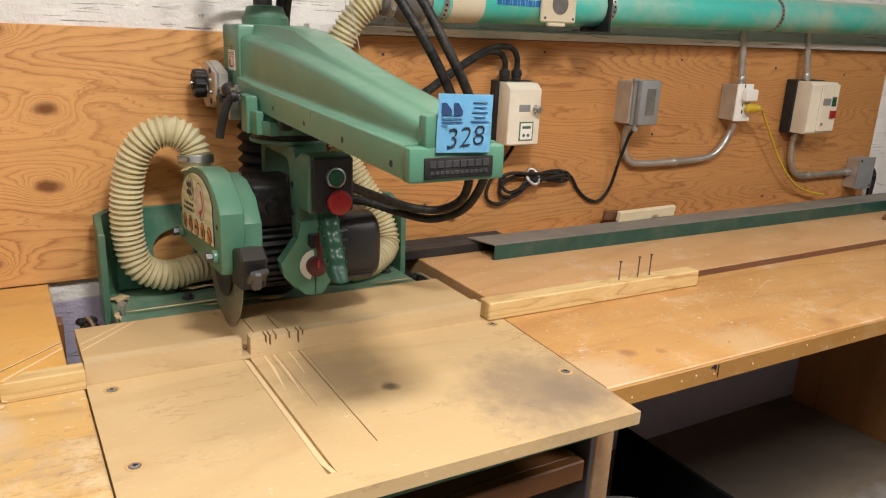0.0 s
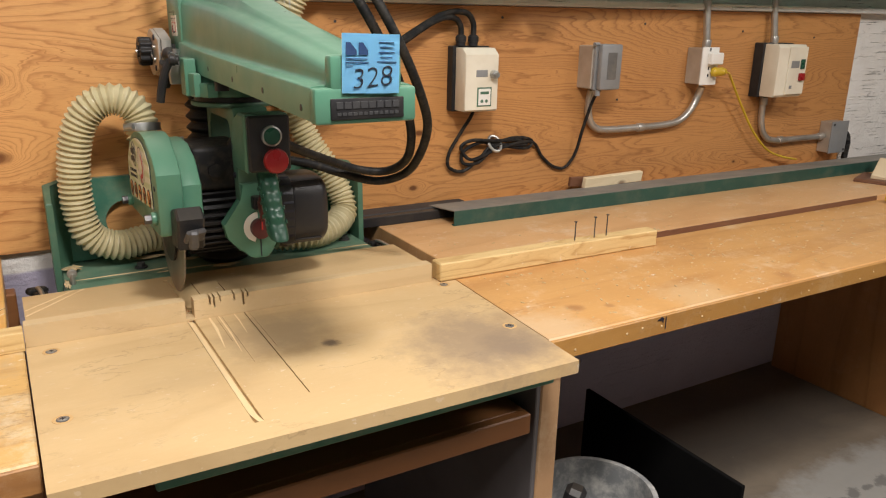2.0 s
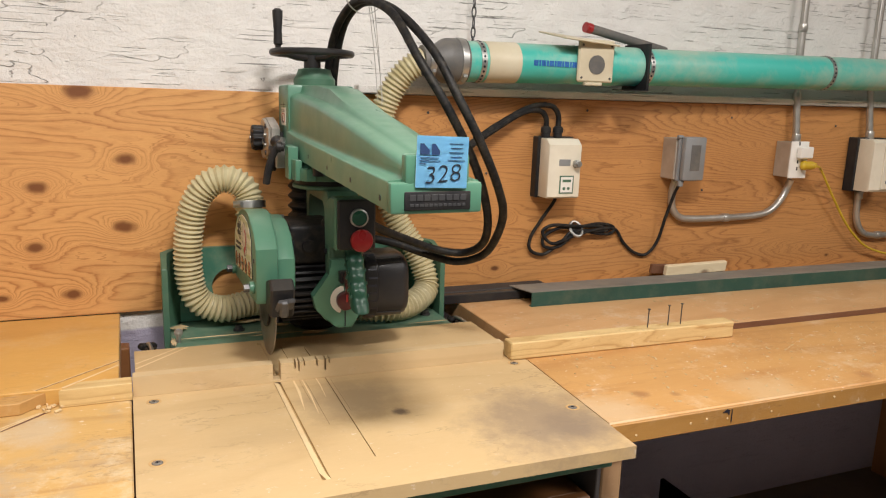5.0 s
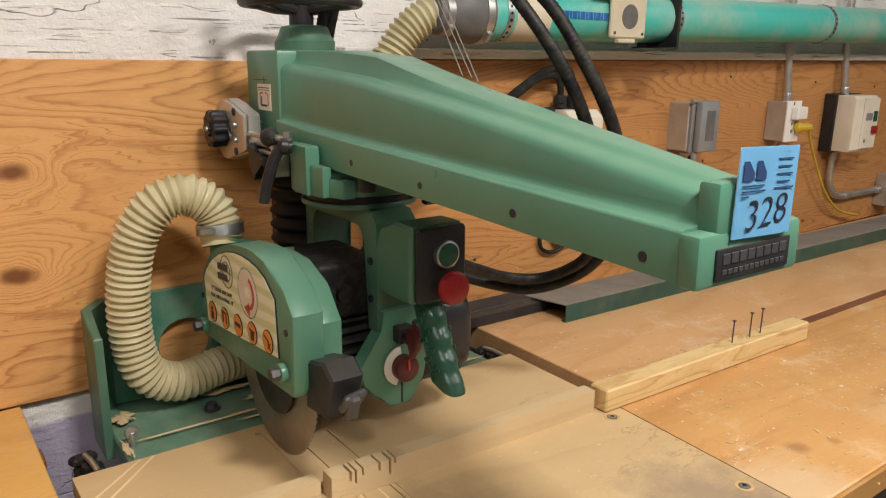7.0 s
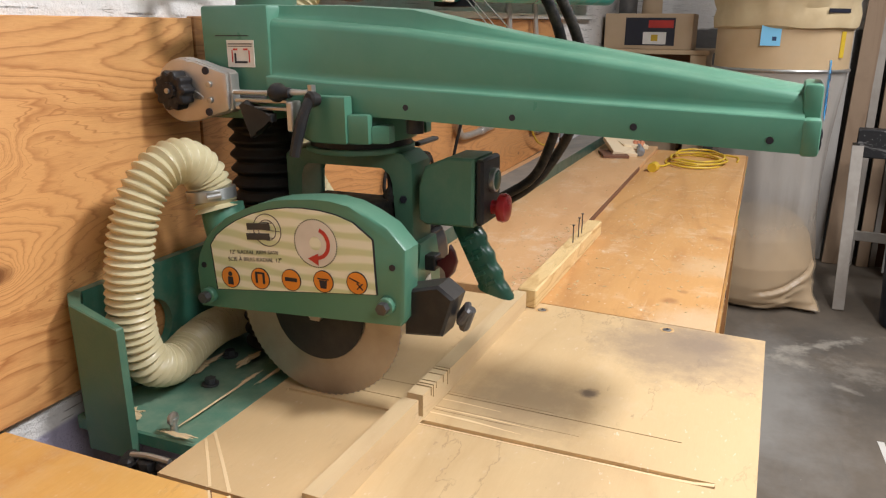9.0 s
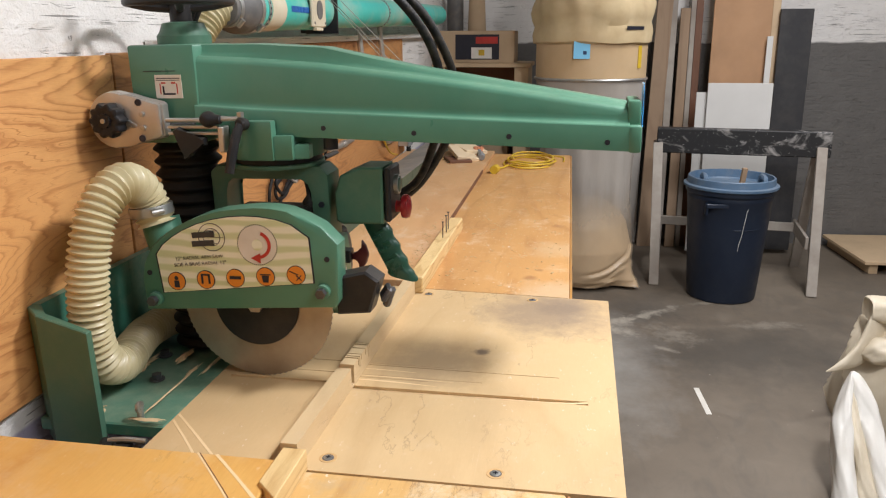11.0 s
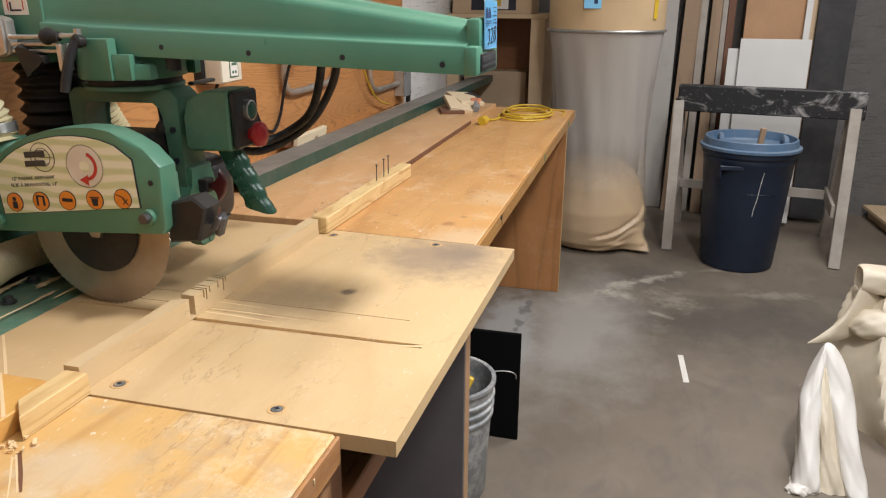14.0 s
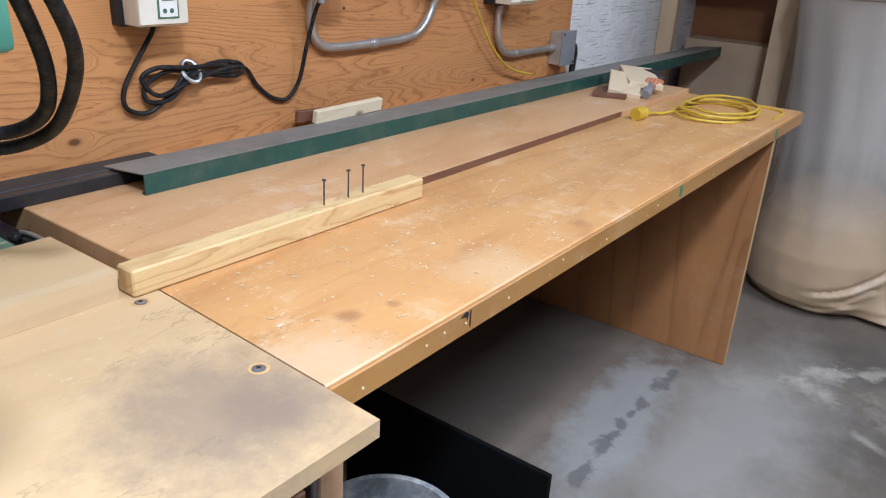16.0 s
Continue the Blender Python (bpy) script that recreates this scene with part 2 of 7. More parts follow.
M["raw_leg"] = timber("brown_leg", (0.36, 0.185, 0.085), (0.23, 0.105, 0.045), (3, 3, 0.5), 7, 0.6, 0.2, contrast=0.7, chalk=0.12)
M["edge_worn"] = timber("worn_brown_edge", (0.44, 0.215, 0.07), (0.20, 0.08, 0.028), (0.5, 3, 5), 8, 0.5, 0.4, (0.14, 0.065, 0.03), contrast=0.9, chalk=0.15, cracks=0.5)
M["panel_grey"] = painted("grey_laminate", (0.115, 0.105, 0.11), (0.085, 0.078, 0.08), 0.5, 0, 3, 160, 0.05, 0.2, (0.16, 0.14, 0.13))
M["pine"] = timber("pine_block", (0.70, 0.51, 0.24), (0.44, 0.245, 0.08), (0.8, 6, 6), 20, 0.6, 0.15, (0.38, 0.22, 0.09), contrast=1.2, flecks=0.5, cracks=0.4)
M["pale_pine"] = timber("pale_offcut_wood", (0.74, 0.60, 0.40), (0.58, 0.42, 0.24), (0.8, 4, 4), 9, 0.65, 0.12, (0.30, 0.17, 0.08), contrast=0.7)
M["knotty_pine"] = timber("knotty_offcut_wood", (0.74, 0.62, 0.42), (0.60, 0.46, 0.27), (0.8, 4, 4), 12, 0.65, 0.12, (0.30, 0.17, 0.08), ((0.035, 0.004, 0.011, "y"),), contrast=0.8)
M["leg_smeared"] = timber("bare_leg_with_white_smears", (0.42, 0.25, 0.13), (0.28, 0.15, 0.07), (3, 3, 0.5), 7, 0.65, 0.2, contrast=0.7, chalk=0.3, extra=((0.84, 0.02, 0.83, 0.035, (0.62, 0.60, 0.58), 0.8), (0.84, 0.02, 0.60, 0.05, (0.60, 0.58, 0.56), 0.8), (0.83, 0.02, 0.33, 0.04, (0.60, 0.58, 0.55), 0.7)))
M["strip"] = timber("dark_strip", (0.17, 0.075, 0.038), (0.11, 0.04, 0.02), (0.6, 3, 3), 6, 0.6, 0.2)
M["white_wall"] = None
M["green"] = painted("green_machine_paint", (0.082, 0.22, 0.145), (0.07, 0.19, 0.125), 0.34, 0.0, 5, 260, 0.10, 0.05, top_dust=0.14, dustcol=(0.42, 0.42, 0.30))
M["green_base"] = painted("green_base_paint", (0.060, 0.21, 0.145), (0.046, 0.165, 0.115), 0.42, 0.0, 9, 200, 0.2, 0.22, top_dust=0.25, dustcol=(0.52, 0.45, 0.30))
# machine green with shade mixed into the colour; starter label frames reuse it
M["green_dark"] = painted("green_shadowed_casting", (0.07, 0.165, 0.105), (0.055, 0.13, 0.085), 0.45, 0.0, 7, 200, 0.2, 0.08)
M["black"] = painted("black_plastic", (0.014, 0.014, 0.016), (0.022, 0.022, 0.024), 0.42, 0, 9, 200, 0.2, 0.12, (0.16, 0.13, 0.09), 0.25)
M["motor_black"] = painted("motor_cover_black", (0.012, 0.012, 0.014), (0.02, 0.02, 0.022), 0.48, 0, 9, 200, 0.15, 0.10, (0.10, 0.085, 0.07), 0.25)
M["grip"] = painted("dark_green_grip", (0.034, 0.115, 0.076), (0.024, 0.082, 0.054), 0.30, 0, 9, 200, 0.15)
M["orange_skin"] = painted("orange_rubber", (0.62, 0.25, 0.13), (0.50, 0.18, 0.09), 0.6, 0, 9, 200, 0.15)
M["bellows"] = painted("black_bellows", (0.011, 0.010, 0.010), (0.018, 0.016, 0.015), 0.5, 0, 9, 120, 0.2, 0.15, (0.12, 0.09, 0.06), 0.3)
M["cable"] = painted("black_rubber", (0.007, 0.007, 0.008), (0.011, 0.011, 0.012), 0.52, 0, 20, 200, 0.1, 0.08)
M["steel"] = painted("dull_steel", (0.52, 0.52, 0.50), (0.40, 0.40, 0.39), 0.38, 0.9, 12, 300, 0.1)
M["alu"] = painted("cast_aluminium", (0.60, 0.58, 0.55), (0.50, 0.47, 0.43), 0.42, 0.75, 14, 260, 0.2, 0.1)
M["blade"] = painted("saw_blade_steel", (0.42, 0.38, 0.34), (0.30, 0.26, 0.22), 0.36, 0.85, 10, 120, 0.05)
M["dark_steel"] = painted("dark_steel", (0.10, 0.10, 0.105), (0.06, 0.06, 0.065), 0.45, 0.6, 14, 200, 0.1, 0.1)
M["hose"] = painted("cream_hose", (0.58, 0.52, 0.33), (0.45, 0.385, 0.21), 0.34, 0, 10, 90, 0.15, 0.15, (0.42, 0.34, 0.2))
M["pvc"] = painted("teal_pvc", (0.06, 0.50, 0.43), (0.05, 0.42, 0.35), 0.42, 0, 2.2, 120, 0.06, 0.75, (0.50, 0.49, 0.38), 0.6)
M["pvc_cream"] = painted("cream_pvc", (0.62, 0.56, 0.42), (0.55, 0.48, 0.34), 0.42, 0, 7, 120, 0.06, 0.2, (0.36, 0.28, 0.16))
M["rubber_grey"] = painted("grey_rubber", (0.13, 0.125, 0.12), (0.09, 0.088, 0.085), 0.55, 0, 10, 150, 0.12, 0.15)
M["beige"] = painted("beige_plastic", (0.74, 0.69, 0.57), (0.68, 0.62, 0.50), 0.4, 0, 10, 200, 0.05, 0.12, (0.40, 0.31, 0.2))
M["grey_plastic"] = painted("grey_plastic", (0.24, 0.245, 0.25), (0.19, 0.195, 0.20), 0.4, 0, 10, 200, 0.08, 0.1)
M["box_steel"] = painted("galvanised_box", (0.52, 0.49, 0.44), (0.42, 0.38, 0.33), 0.4, 0.5, 16, 220, 0.08, 0.15)
M["white_plastic"] = painted("white_plastic", (0.82, 0.80, 0.76), (0.74, 0.71, 0.66), 0.4, 0, 10, 200, 0.05, 0.1)
M["conduit"] = painted("galvanised_conduit", (0.58, 0.56, 0.53), (0.45, 0.43, 0.40), 0.35, 0.8, 12, 200, 0.06, 0.12)
M["rail_front"] = painted("dark_green_rail_paint", (0.018, 0.075, 0.06), (0.014, 0.058, 0.047), 0.35, 0, 6, 200, 0.05, 0.1)
M["rail_top"] = painted("dusty_rail_top", (0.225, 0.215, 0.195), (0.165, 0.16, 0.145), 0.6, 0, 5, 160, 0.05, 0.5, (0.36, 0.31, 0.24))
M["red"] = painted("red_plastic", (0.33, 0.012, 0.016), (0.24, 0.01, 0.012), 0.3, 0, 12, 200, 0.04)
M["green_button"] = painted("green_button", (0.01, 0.075, 0.045), (0.008, 0.05, 0.03), 0.3, 0, 12, 200, 0.04)
M["yellow"] = painted("yellow_cord", (0.66, 0.46, 0.03), (0.52, 0.33, 0.02), 0.4, 0, 12, 200, 0.04, 0.2, (0.3, 0.22, 0.08))
M["tag_blue"] = painted("blue_paper", (0.24, 0.60, 0.88), (0.22, 0.56, 0.84), 0.6, 0, 6, 200, 0.02)
M["ink"] = painted("black_ink", (0.015, 0.016, 0.03), None, 0.5)
M["print_blue"] = painted("blue_print", (0.02, 0.12, 0.42), None, 0.5)
M["fan_black"] = painted("dusty_motor_cover", (0.018, 0.018, 0.020), (0.012, 0.012, 0.014), 0.36, 0, 7, 160, 0.15, 0.2, (0.06, 0.054, 0.05), 0.3)
M["fence_left"] = timber("rough_brown_strip", (0.56, 0.32, 0.11), (0.38, 0.175, 0.05), (0.5, 3, 4), 8, 0.6, 0.35, (0.22, 0.11, 0.05), contrast=0.8, chalk=0.3, cracks=0.5)
M["ink_blue"] = painted("dark_blue_ink", (0.02, 0.05, 0.14), None, 0.5)
M["white_paint"] = painted("white_mark", (0.75, 0.72, 0.66), (0.62, 0.58, 0.5), 0.5)
M["orange_sign"] = painted("orange_sign", (0.72, 0.26, 0.02), (0.66, 0.22, 0.02), 0.4)
M["red_ink"] = painted("red_ink", (0.55, 0.04, 0.03), None, 0.4)
M["sawdust"] = painted("sawdust", (0.60, 0.47, 0.28), (0.50, 0.37, 0.2), 0.9, 0, 20, 500, 0.6)
M["bin_blue"] = painted("dark_blue_bin", (0.006, 0.014, 0.034), (0.009, 0.018, 0.040), 0.46, 0, 5, 120, 0.1, 0.15, (0.05, 0.055, 0.06))
M["lid_blue"] = painted("blue_lid", (0.095, 0.165, 0.265), (0.075, 0.135, 0.22), 0.45, 0, 6, 120, 0.1, 0.3, (0.3, 0.3, 0.28), 0.3)
M["dark_red"] = painted("dark_red_plastic", (0.085, 0.012, 0.014), (0.06, 0.01, 0.011), 0.35, 0, 12, 200, 0.05)
M["canvas"] = painted("dusty_canvas", (0.60, 0.48, 0.28), (0.48, 0.36, 0.20), 0.85, 0, 6, 300, 0.5, 0.3)
M["bag_dust"] = painted("sawdust_behind_plastic", (0.68, 0.50, 0.30), (0.55, 0.40, 0.235), 0.6, 0, 4, 40, 0.5, 0.3, (0.46, 0.36, 0.25))
M["cream_sack"] = painted("cream_sack", (0.66, 0.585, 0.45), (0.55, 0.47, 0.345), 0.5, 0, 6, 200, 0.4, 0.25, (0.40, 0.32, 0.2))
M["bag_white"] = painted("white_sack", (0.74, 0.72, 0.67), (0.64, 0.61, 0.55), 0.4, 0, 5, 80, 0.35, 0.12, (0.45, 0.38, 0.28))
M["drum"] = painted("tan_drum", (0.58, 0.42, 0.24), (0.50, 0.35, 0.19), 0.6, 0, 4, 120, 0.1, 0.25)
M["whiteboard"] = painted("white_board", (0.72, 0.71, 0.68), (0.66, 0.65, 0.62), 0.5, 0, 3, 120, 0.05)
# grey for the unseen walls and ceiling, chosen to hold down bounced light
M["bounce_grey"] = painted("bounce_cutting_grey", (0.34, 0.33, 0.31), (0.28, 0.27, 0.255), 0.8, 0, 2, 60, 0.2)
M["smudge_green"] = painted("green_smudge", (0.03, 0.24, 0.11), (0.05, 0.2, 0.1), 0.5)
M["cardboard"] = painted("cardboard", (0.50, 0.295, 0.160), (0.42, 0.245, 0.13), 0.75, 0, 4, 160, 0.15)
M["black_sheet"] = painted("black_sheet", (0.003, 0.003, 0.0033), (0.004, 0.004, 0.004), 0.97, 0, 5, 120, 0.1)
M["charcoal"] = painted("charcoal_board", (0.024, 0.024, 0.027), (0.036, 0.036, 0.038), 0.6, 0, 4, 120, 0.1, 0.2, (0.14, 0.12, 0.10))
m_, nt_, b_ = material("scuffed_black_beam", 0.5)
scuff_ = ramp(nt_, ntex(nt_, coords(nt_, (1, 1.0, 1.6), (25, 0, 0)), 5.5, 7, 0.66, 0.8), (0.545, 0.0), (0.66, 1.0))
speck_ = ramp(nt_, ntex(nt_, coords(nt_), 60.0, 3, 0.6), (0.66, 0.0), (0.70, 1.0))
nt_.links.new(mixc(nt_, mathn(nt_, "MULTIPLY", mathn(nt_, "MAXIMUM", scuff_, speck_), 0.75), (0.013, 0.013, 0.014), (0.42, 0.40, 0.38)), b_.inputs["Base Color"])
bumped(nt_, b_, scuff_, 0.2, 0.002)
M["horse_black"] = m_
M["horse_leg"] = painted("grey_white_wood", (0.42, 0.38, 0.33), (0.30, 0.26, 0.22), 0.7, 0, 5, 120, 0.2, 0.3, (0.2, 0.16, 0.12))
for key, spec in (("cable", 0.22), ("bellows", 0.2), ("motor_black", 0.3), ("black", 0.3), ("black_sheet", 0.1)):
    M[key].node_tree.nodes["Principled BSDF"].inputs["Specular IOR Level"].default_value = spec
M["pail"] = painted("grey_pail", (0.24, 0.25, 0.255), (0.17, 0.18, 0.185), 0.45, 0, 9, 120, 0.1, 0.85, (0.62, 0.60, 0.56))
M["shelf_wood"] = timber("shelf_plywood", (0.62, 0.46, 0.285), (0.47, 0.33, 0.19), (0.6, 0.6, 2), 5, 0.6, 0.2, contrast=0.5)
M["post_white"] = timber("white_painted_timber", (0.50, 0.47, 0.43), (0.40, 0.37, 0.33), (3, 3, 0.5), 5, 0.7, 0.25, (0.15, 0.12, 0.10), contrast=0.5)
M["carton"] = painted("brown_carton", (0.56, 0.42, 0.275), (0.49, 0.36, 0.225), 0.75, 0, 5, 160, 0.15)
M["lumber"] = timber("grey_lumber", (0.36, 0.25, 0.16), (0.22, 0.14, 0.085), (3, 3, 0.4), 7, 0.7, 0.3, contrast=0.8)


def wall_material(name, edge, low_a, low_b, scale=1.0):
    m, nt, b = material(name, 0.75)
    v = coords(nt)
    sep = nt.nodes.new("ShaderNodeSeparateXYZ")
    nt.links.new(v, sep.inputs[0])
    lumps, grit = ntex(nt, v, 9, 6, 0.6), ntex(nt, v, 70, 5, 0.65)
    c = mixc(nt, ramp(nt, lumps, (0.4, 0.0), (0.7, 1.0)), (0.80, 0.78, 0.75), (0.74, 0.715, 0.685))
    # scratches: thin contour lines of a stretched noise, broken up by a second one
    line = mathn(nt, "ABSOLUTE", mathn(nt, "SUBTRACT", ntex(nt, coords(nt, (1.0, 1, 3.2), (0, 14, 0)), 3.2, 3, 0.5), 0.5))
    brk = ramp(nt, ntex(nt, v, 10, 6, 0.7), (0.52, 0.0), (0.58, 1.0))
    marks = mathn(nt, "MULTIPLY", mathn(nt, "MULTIPLY", ramp(nt, line, (0.0, 1.0), (0.0035, 0.0)), brk), 0.55)
    for ang, sc, th in ((20, 5.0, 0.665), (8, 3.6, 0.675), (-35, 4.0, 0.69), (75, 6.0, 0.70)):
        s = ramp(nt, ntex(nt, coords(nt, (0.8, 1, 46), (0, ang, 0)), sc, 2, 0.5), (th, 0.0), (th + 0.012, 1.0))
        marks = mathn(nt, "MAXIMUM", marks, mathn(nt, "MULTIPLY", s, ramp(nt, ntex(nt, v, 6, 5, 0.7), (0.46, 0.0), (0.56, 1.0))))
    pits = ramp(nt, ntex(nt, v, 34, 4, 0.6), (0.715, 0.0), (0.75, 1.0))
    c = mixc(nt, mathn(nt, "MULTIPLY", mathn(nt, "MAXIMUM", marks, pits), 0.72), c, (0.13, 0.12, 0.11))
    low = ramp(nt, mathn(nt, "MULTIPLY_ADD", sep.outputs["Z"], scale, mathn(nt, "MULTIPLY", lumps, 0.02)), (edge, 1.0), (edge + 0.005, 0.0))
    lowc = mixc(nt, lumps, low_a, low_b)
    c = mixc(nt, low, c, lowc)
    nt.links.new(c, b.inputs["Base Color"])
    trowel = ntex(nt, coords(nt, (1.0, 1, 5.0), (0, 18, 0)), 7, 6, 0.6, 0.6)
    bumped(nt, b, mathn(nt, "ADD", mathn(nt, "MULTIPLY_ADD", lumps, 2.0, mathn(nt, "MULTIPLY", trowel, 0.7)), mathn(nt, "MULTIPLY_ADD", grit, 0.7, mathn(nt, "MULTIPLY", marks, -1.2))), 0.9, 0.007)
    return m


def floor_material():
    m, nt, b = material("concrete_floor", 0.6)
    v = coords(nt)
    big, mid, fine = ntex(nt, v, 1.1, 6, 0.6), ntex(nt, v, 5, 8, 0.7, 0.8), ntex(nt, v, 120, 3)
    c = mixc(nt, ramp(nt, big, (0.35, 0.0), (0.65, 1.0)), (0.178, 0.145, 0.108), (0.125, 0.101, 0.075))
    c = mixc(nt, mathn(nt, "MULTIPLY", ramp(nt, mid, (0.50, 0.0), (0.75, 1.0)), 0.35), c, (0.240, 0.205, 0.162))
    swirl = ntex(nt, coords(nt, (1.0, 2.4, 1), (0, 0, 35)), 3.0, 8, 0.62, 1.6)
    c = mixc(nt, mathn(nt, "MULTIPLY", ramp(nt, swirl, (0.50, 0.0), (0.64, 1.0)), 0.30), c, (0.095, 0.085, 0.072))

    def mark(c, x, y, turn, length, width, col, strength, hard=0.3, rag=0.8, grain=5.0):
        """A patch of its own shape, for stains and painted light: an ellipse about (x, y) with a ragged edge."""
        mp = nt.nodes.new("ShaderNodeMapping")
        mp.vector_type = "TEXTURE"
        mp.inputs["Location"].default_value = (x, y, 0)
        mp.inputs["Rotation"].default_value = (0, 0, radians(turn))
        mp.inputs["Scale"].default_value = (length, width, 1)
        nt.links.new(v, mp.inputs["Vector"])
        d = nt.nodes.new("ShaderNodeVectorMath")
        d.operation = "LENGTH"
        nt.links.new(mp.outputs["Vector"], d.inputs[0])
        wob = mathn(nt, "ADD", d.outputs["Value"], mathn(nt, "MULTIPLY_ADD", ntex(nt, v, grain, 8, 0.68), rag * 2, -rag))
        return mixc(nt, mathn(nt, "MULTIPLY", ramp(nt, wob, (hard, 1.0), (1.0, 0.0)), strength), c, col)

    # broad tones with light levels painted in: dark far end, pale beside the bench
    c = mark(c, 3.20, 0.05, -75, 0.95, 0.50, (0.070, 0.061, 0.050), 0.72, 0.2, 0.9)
    c = mark(c, 3.75, 0.55, -40, 0.45, 0.32, (0.078, 0.070, 0.060), 0.62, 0.2, 0.9)
    c = mark(c, 2.90, 0.84, -8, 0.95, 0.44, (0.33, 0.315, 0.285), 0.75, 0.2, 0.7, 3.0)
    # shade under the bench, painted as a dark band along the wall
    c = mark(c, 2.4, 1.70, 0, 1.4, 0.36, (0.085, 0.075, 0.066), 0.6, 0.5, 0.5, 3.0)
    # pale bluish skim patch under the bench and the wet drips along its edge
    c = mark(c, 2.78, 1.17, 4, 0.56, 0.165, (0.335, 0.338, 0.325), 0.62, 0.55, 0.7, 8.0)
    for x, y, turn, length, width in ((3.16, 1.121, 10, 0.085, 0.020), (3.06, 1.134, -5, 0.055, 0.032), (2.90, 1.132, 20, 0.045, 0.024), (2.81, 1.135, 0, 0.024, 0.014), (2.735, 1.136, 30, 0.040, 0.022), (2.665, 1.132, -10, 0.030, 0.020), (2.59, 1.130, 10, 0.055, 0.036), (2.42, 1.12, 0, 0.07, 0.03)):
        c = mark(c, x, y, turn, length * 1.2, width * 1.05, (0.115, 0.113, 0.108), 0.75, 0.55, 1.5, 26.0)
    # trodden sawdust streaks
    for x, y, turn, length, width, strength in ((3.41, 0.685, 66, 0.13, 0.030, 0.75), (3.70, 0.515, -50, 0.27, 0.022, 0.70), (3.56, 0.66, -42, 0.14, 0.030, 0.65), (3.19, 0.47, 60, 0.07, 0.010, 0.5), (3.40, 0.40, 40, 0.16, 0.05, 0.35), (3.95, 0.15, -65, 0.14, 0.012, 0.4), (3.62, -0.15, -80, 0.2, 0.03, 0.3), (3.30, 0.85, 20, 0.12, 0.07, 0.3)):
        c = mark(c, x, y, turn, length * 1.1, width * 2.4, (0.44, 0.40, 0.33), strength * 0.85, 0.1, 1.9, 13.0)
    flecks = ramp(nt, ntex(nt, v, 26.0, 3, 0.6), (0.735, 0.0), (0.75, 1.0))
    c = mixc(nt, mathn(nt, "MULTIPLY", flecks, 0.5), c, (0.5, 0.45, 0.38))
    nt.links.new(c, b.inputs["Base Color"])
    nt.links.new(mathn(nt, "MULTIPLY_ADD", mid, 0.4, 0.42), b.inputs["Roughness"])
    bumped(nt, b, mathn(nt, "ADD", mid, mathn(nt, "MULTIPLY", fine, 0.3)), 0.15, 0.004)
    return m


M["white_wall"] = wall_material("white_painted_masonry", 0.92, (0.38, 0.35, 0.47), (0.46, 0.43, 0.54))
M["east_wall"] = wall_material("white_over_grey_masonry", 0.775, (0.165, 0.157, 0.147), (0.115, 0.109, 0.102), 0.5)
M["floor"] = floor_material()
m_, nt_, b_ = material("clear_plastic_bag", 0.25)
# milky where it hangs loose, clearer where the sawdust presses against it
z_ = nt_.nodes.new("ShaderNodeSeparateXYZ")
nt_.links.new(coords(nt_), z_.inputs[0])
film_ = mathn(nt_, "MULTIPLY_ADD", ntex(nt_, coords(nt_, (3, 3, 0.7)), 3.0, 5), 0.35, z_.outputs["Z"])
nt_.links.new(ramp(nt_, film_, (0.45, (0.58, 0.45, 0.30)), (0.85, (0.53, 0.485, 0.43))), b_.inputs["Base Color"])
nt_.links.new(ramp(nt_, film_, (0.55, 0.30), (0.92, 0.74)), b_.inputs["Alpha"])
bumped(nt_, b_, ntex(nt_, coords(nt_, (4, 4, 0.6)), 4.0, 6), 0.5, 0.010)
M["bag_clear"] = m_
m_, nt_, b_ = material("decal_pale_green", 0.35)
w_ = nt_.nodes.new("ShaderNodeTexWave")
w_.bands_direction = "Z"
w_.inputs["Scale"].default_value, w_.inputs["Distortion"].default_value, w_.inputs["Detail"].default_value = 14.0, 6.0, 2.0
w_.inputs["Detail Scale"].default_value = 0.8
nt_.links.new(coords(nt_, (1, 0.35, 1)), w_.inputs["Vector"])
nt_.links.new(ramp(nt_, w_.outputs["Fac"], (0.25, (0.80, 0.80, 0.64)), (0.8, (0.60, 0.65, 0.38))), b_.inputs["Base Color"])
M["decal"] = m_


# ---- mesh helpers ----
def box(bm, x0, x1, y0, y1, z0, z1, bev=0.0, seg=1):
    vs = [bm.verts.new((x, y, z)) for x in (x0, x1) for y in (y0, y1) for z in (z0, z1)]
    fs = [bm.faces.new([vs[i] for i in q]) for q in ((0, 1, 3, 2), (4, 6, 7, 5), (0, 4, 5, 1), (2, 3, 7, 6), (0, 2, 6, 4), (1, 5, 7, 3))]
    if bev:
        bmesh.ops.bevel(bm, geom=list({e for f in fs for e in f.edges}), offset=bev, segments=seg, affect="EDGES", profile=0.5, clamp_overlap=True)
    return bm


def obox(bm, centre, size, rot=(0, 0, 0), bev=0.0, seg=1):
    """A box of a size about its centre, turned by Euler degrees."""
    tmp = bmesh.new()
    box(tmp, -size[0] / 2, size[0] / 2, -size[1] / 2, size[1] / 2, -size[2] / 2, size[2] / 2, bev, seg)
    bmesh.ops.transform(tmp, matrix=pose(*centre, *rot), verts=tmp.verts)
    return add(bm, tmp)


def add(bm, tmp):
    me = bpy.data.meshes.new("tmp")
    tmp.to_mesh(me)
    tmp.free()
    bm.from_mesh(me)
    bpy.data.meshes.remove(me)
    return bm


AX = {"x": Vector((1, 0, 0)), "y": Vector((0, 1, 0)), "z": Vector((0, 0, 1))}


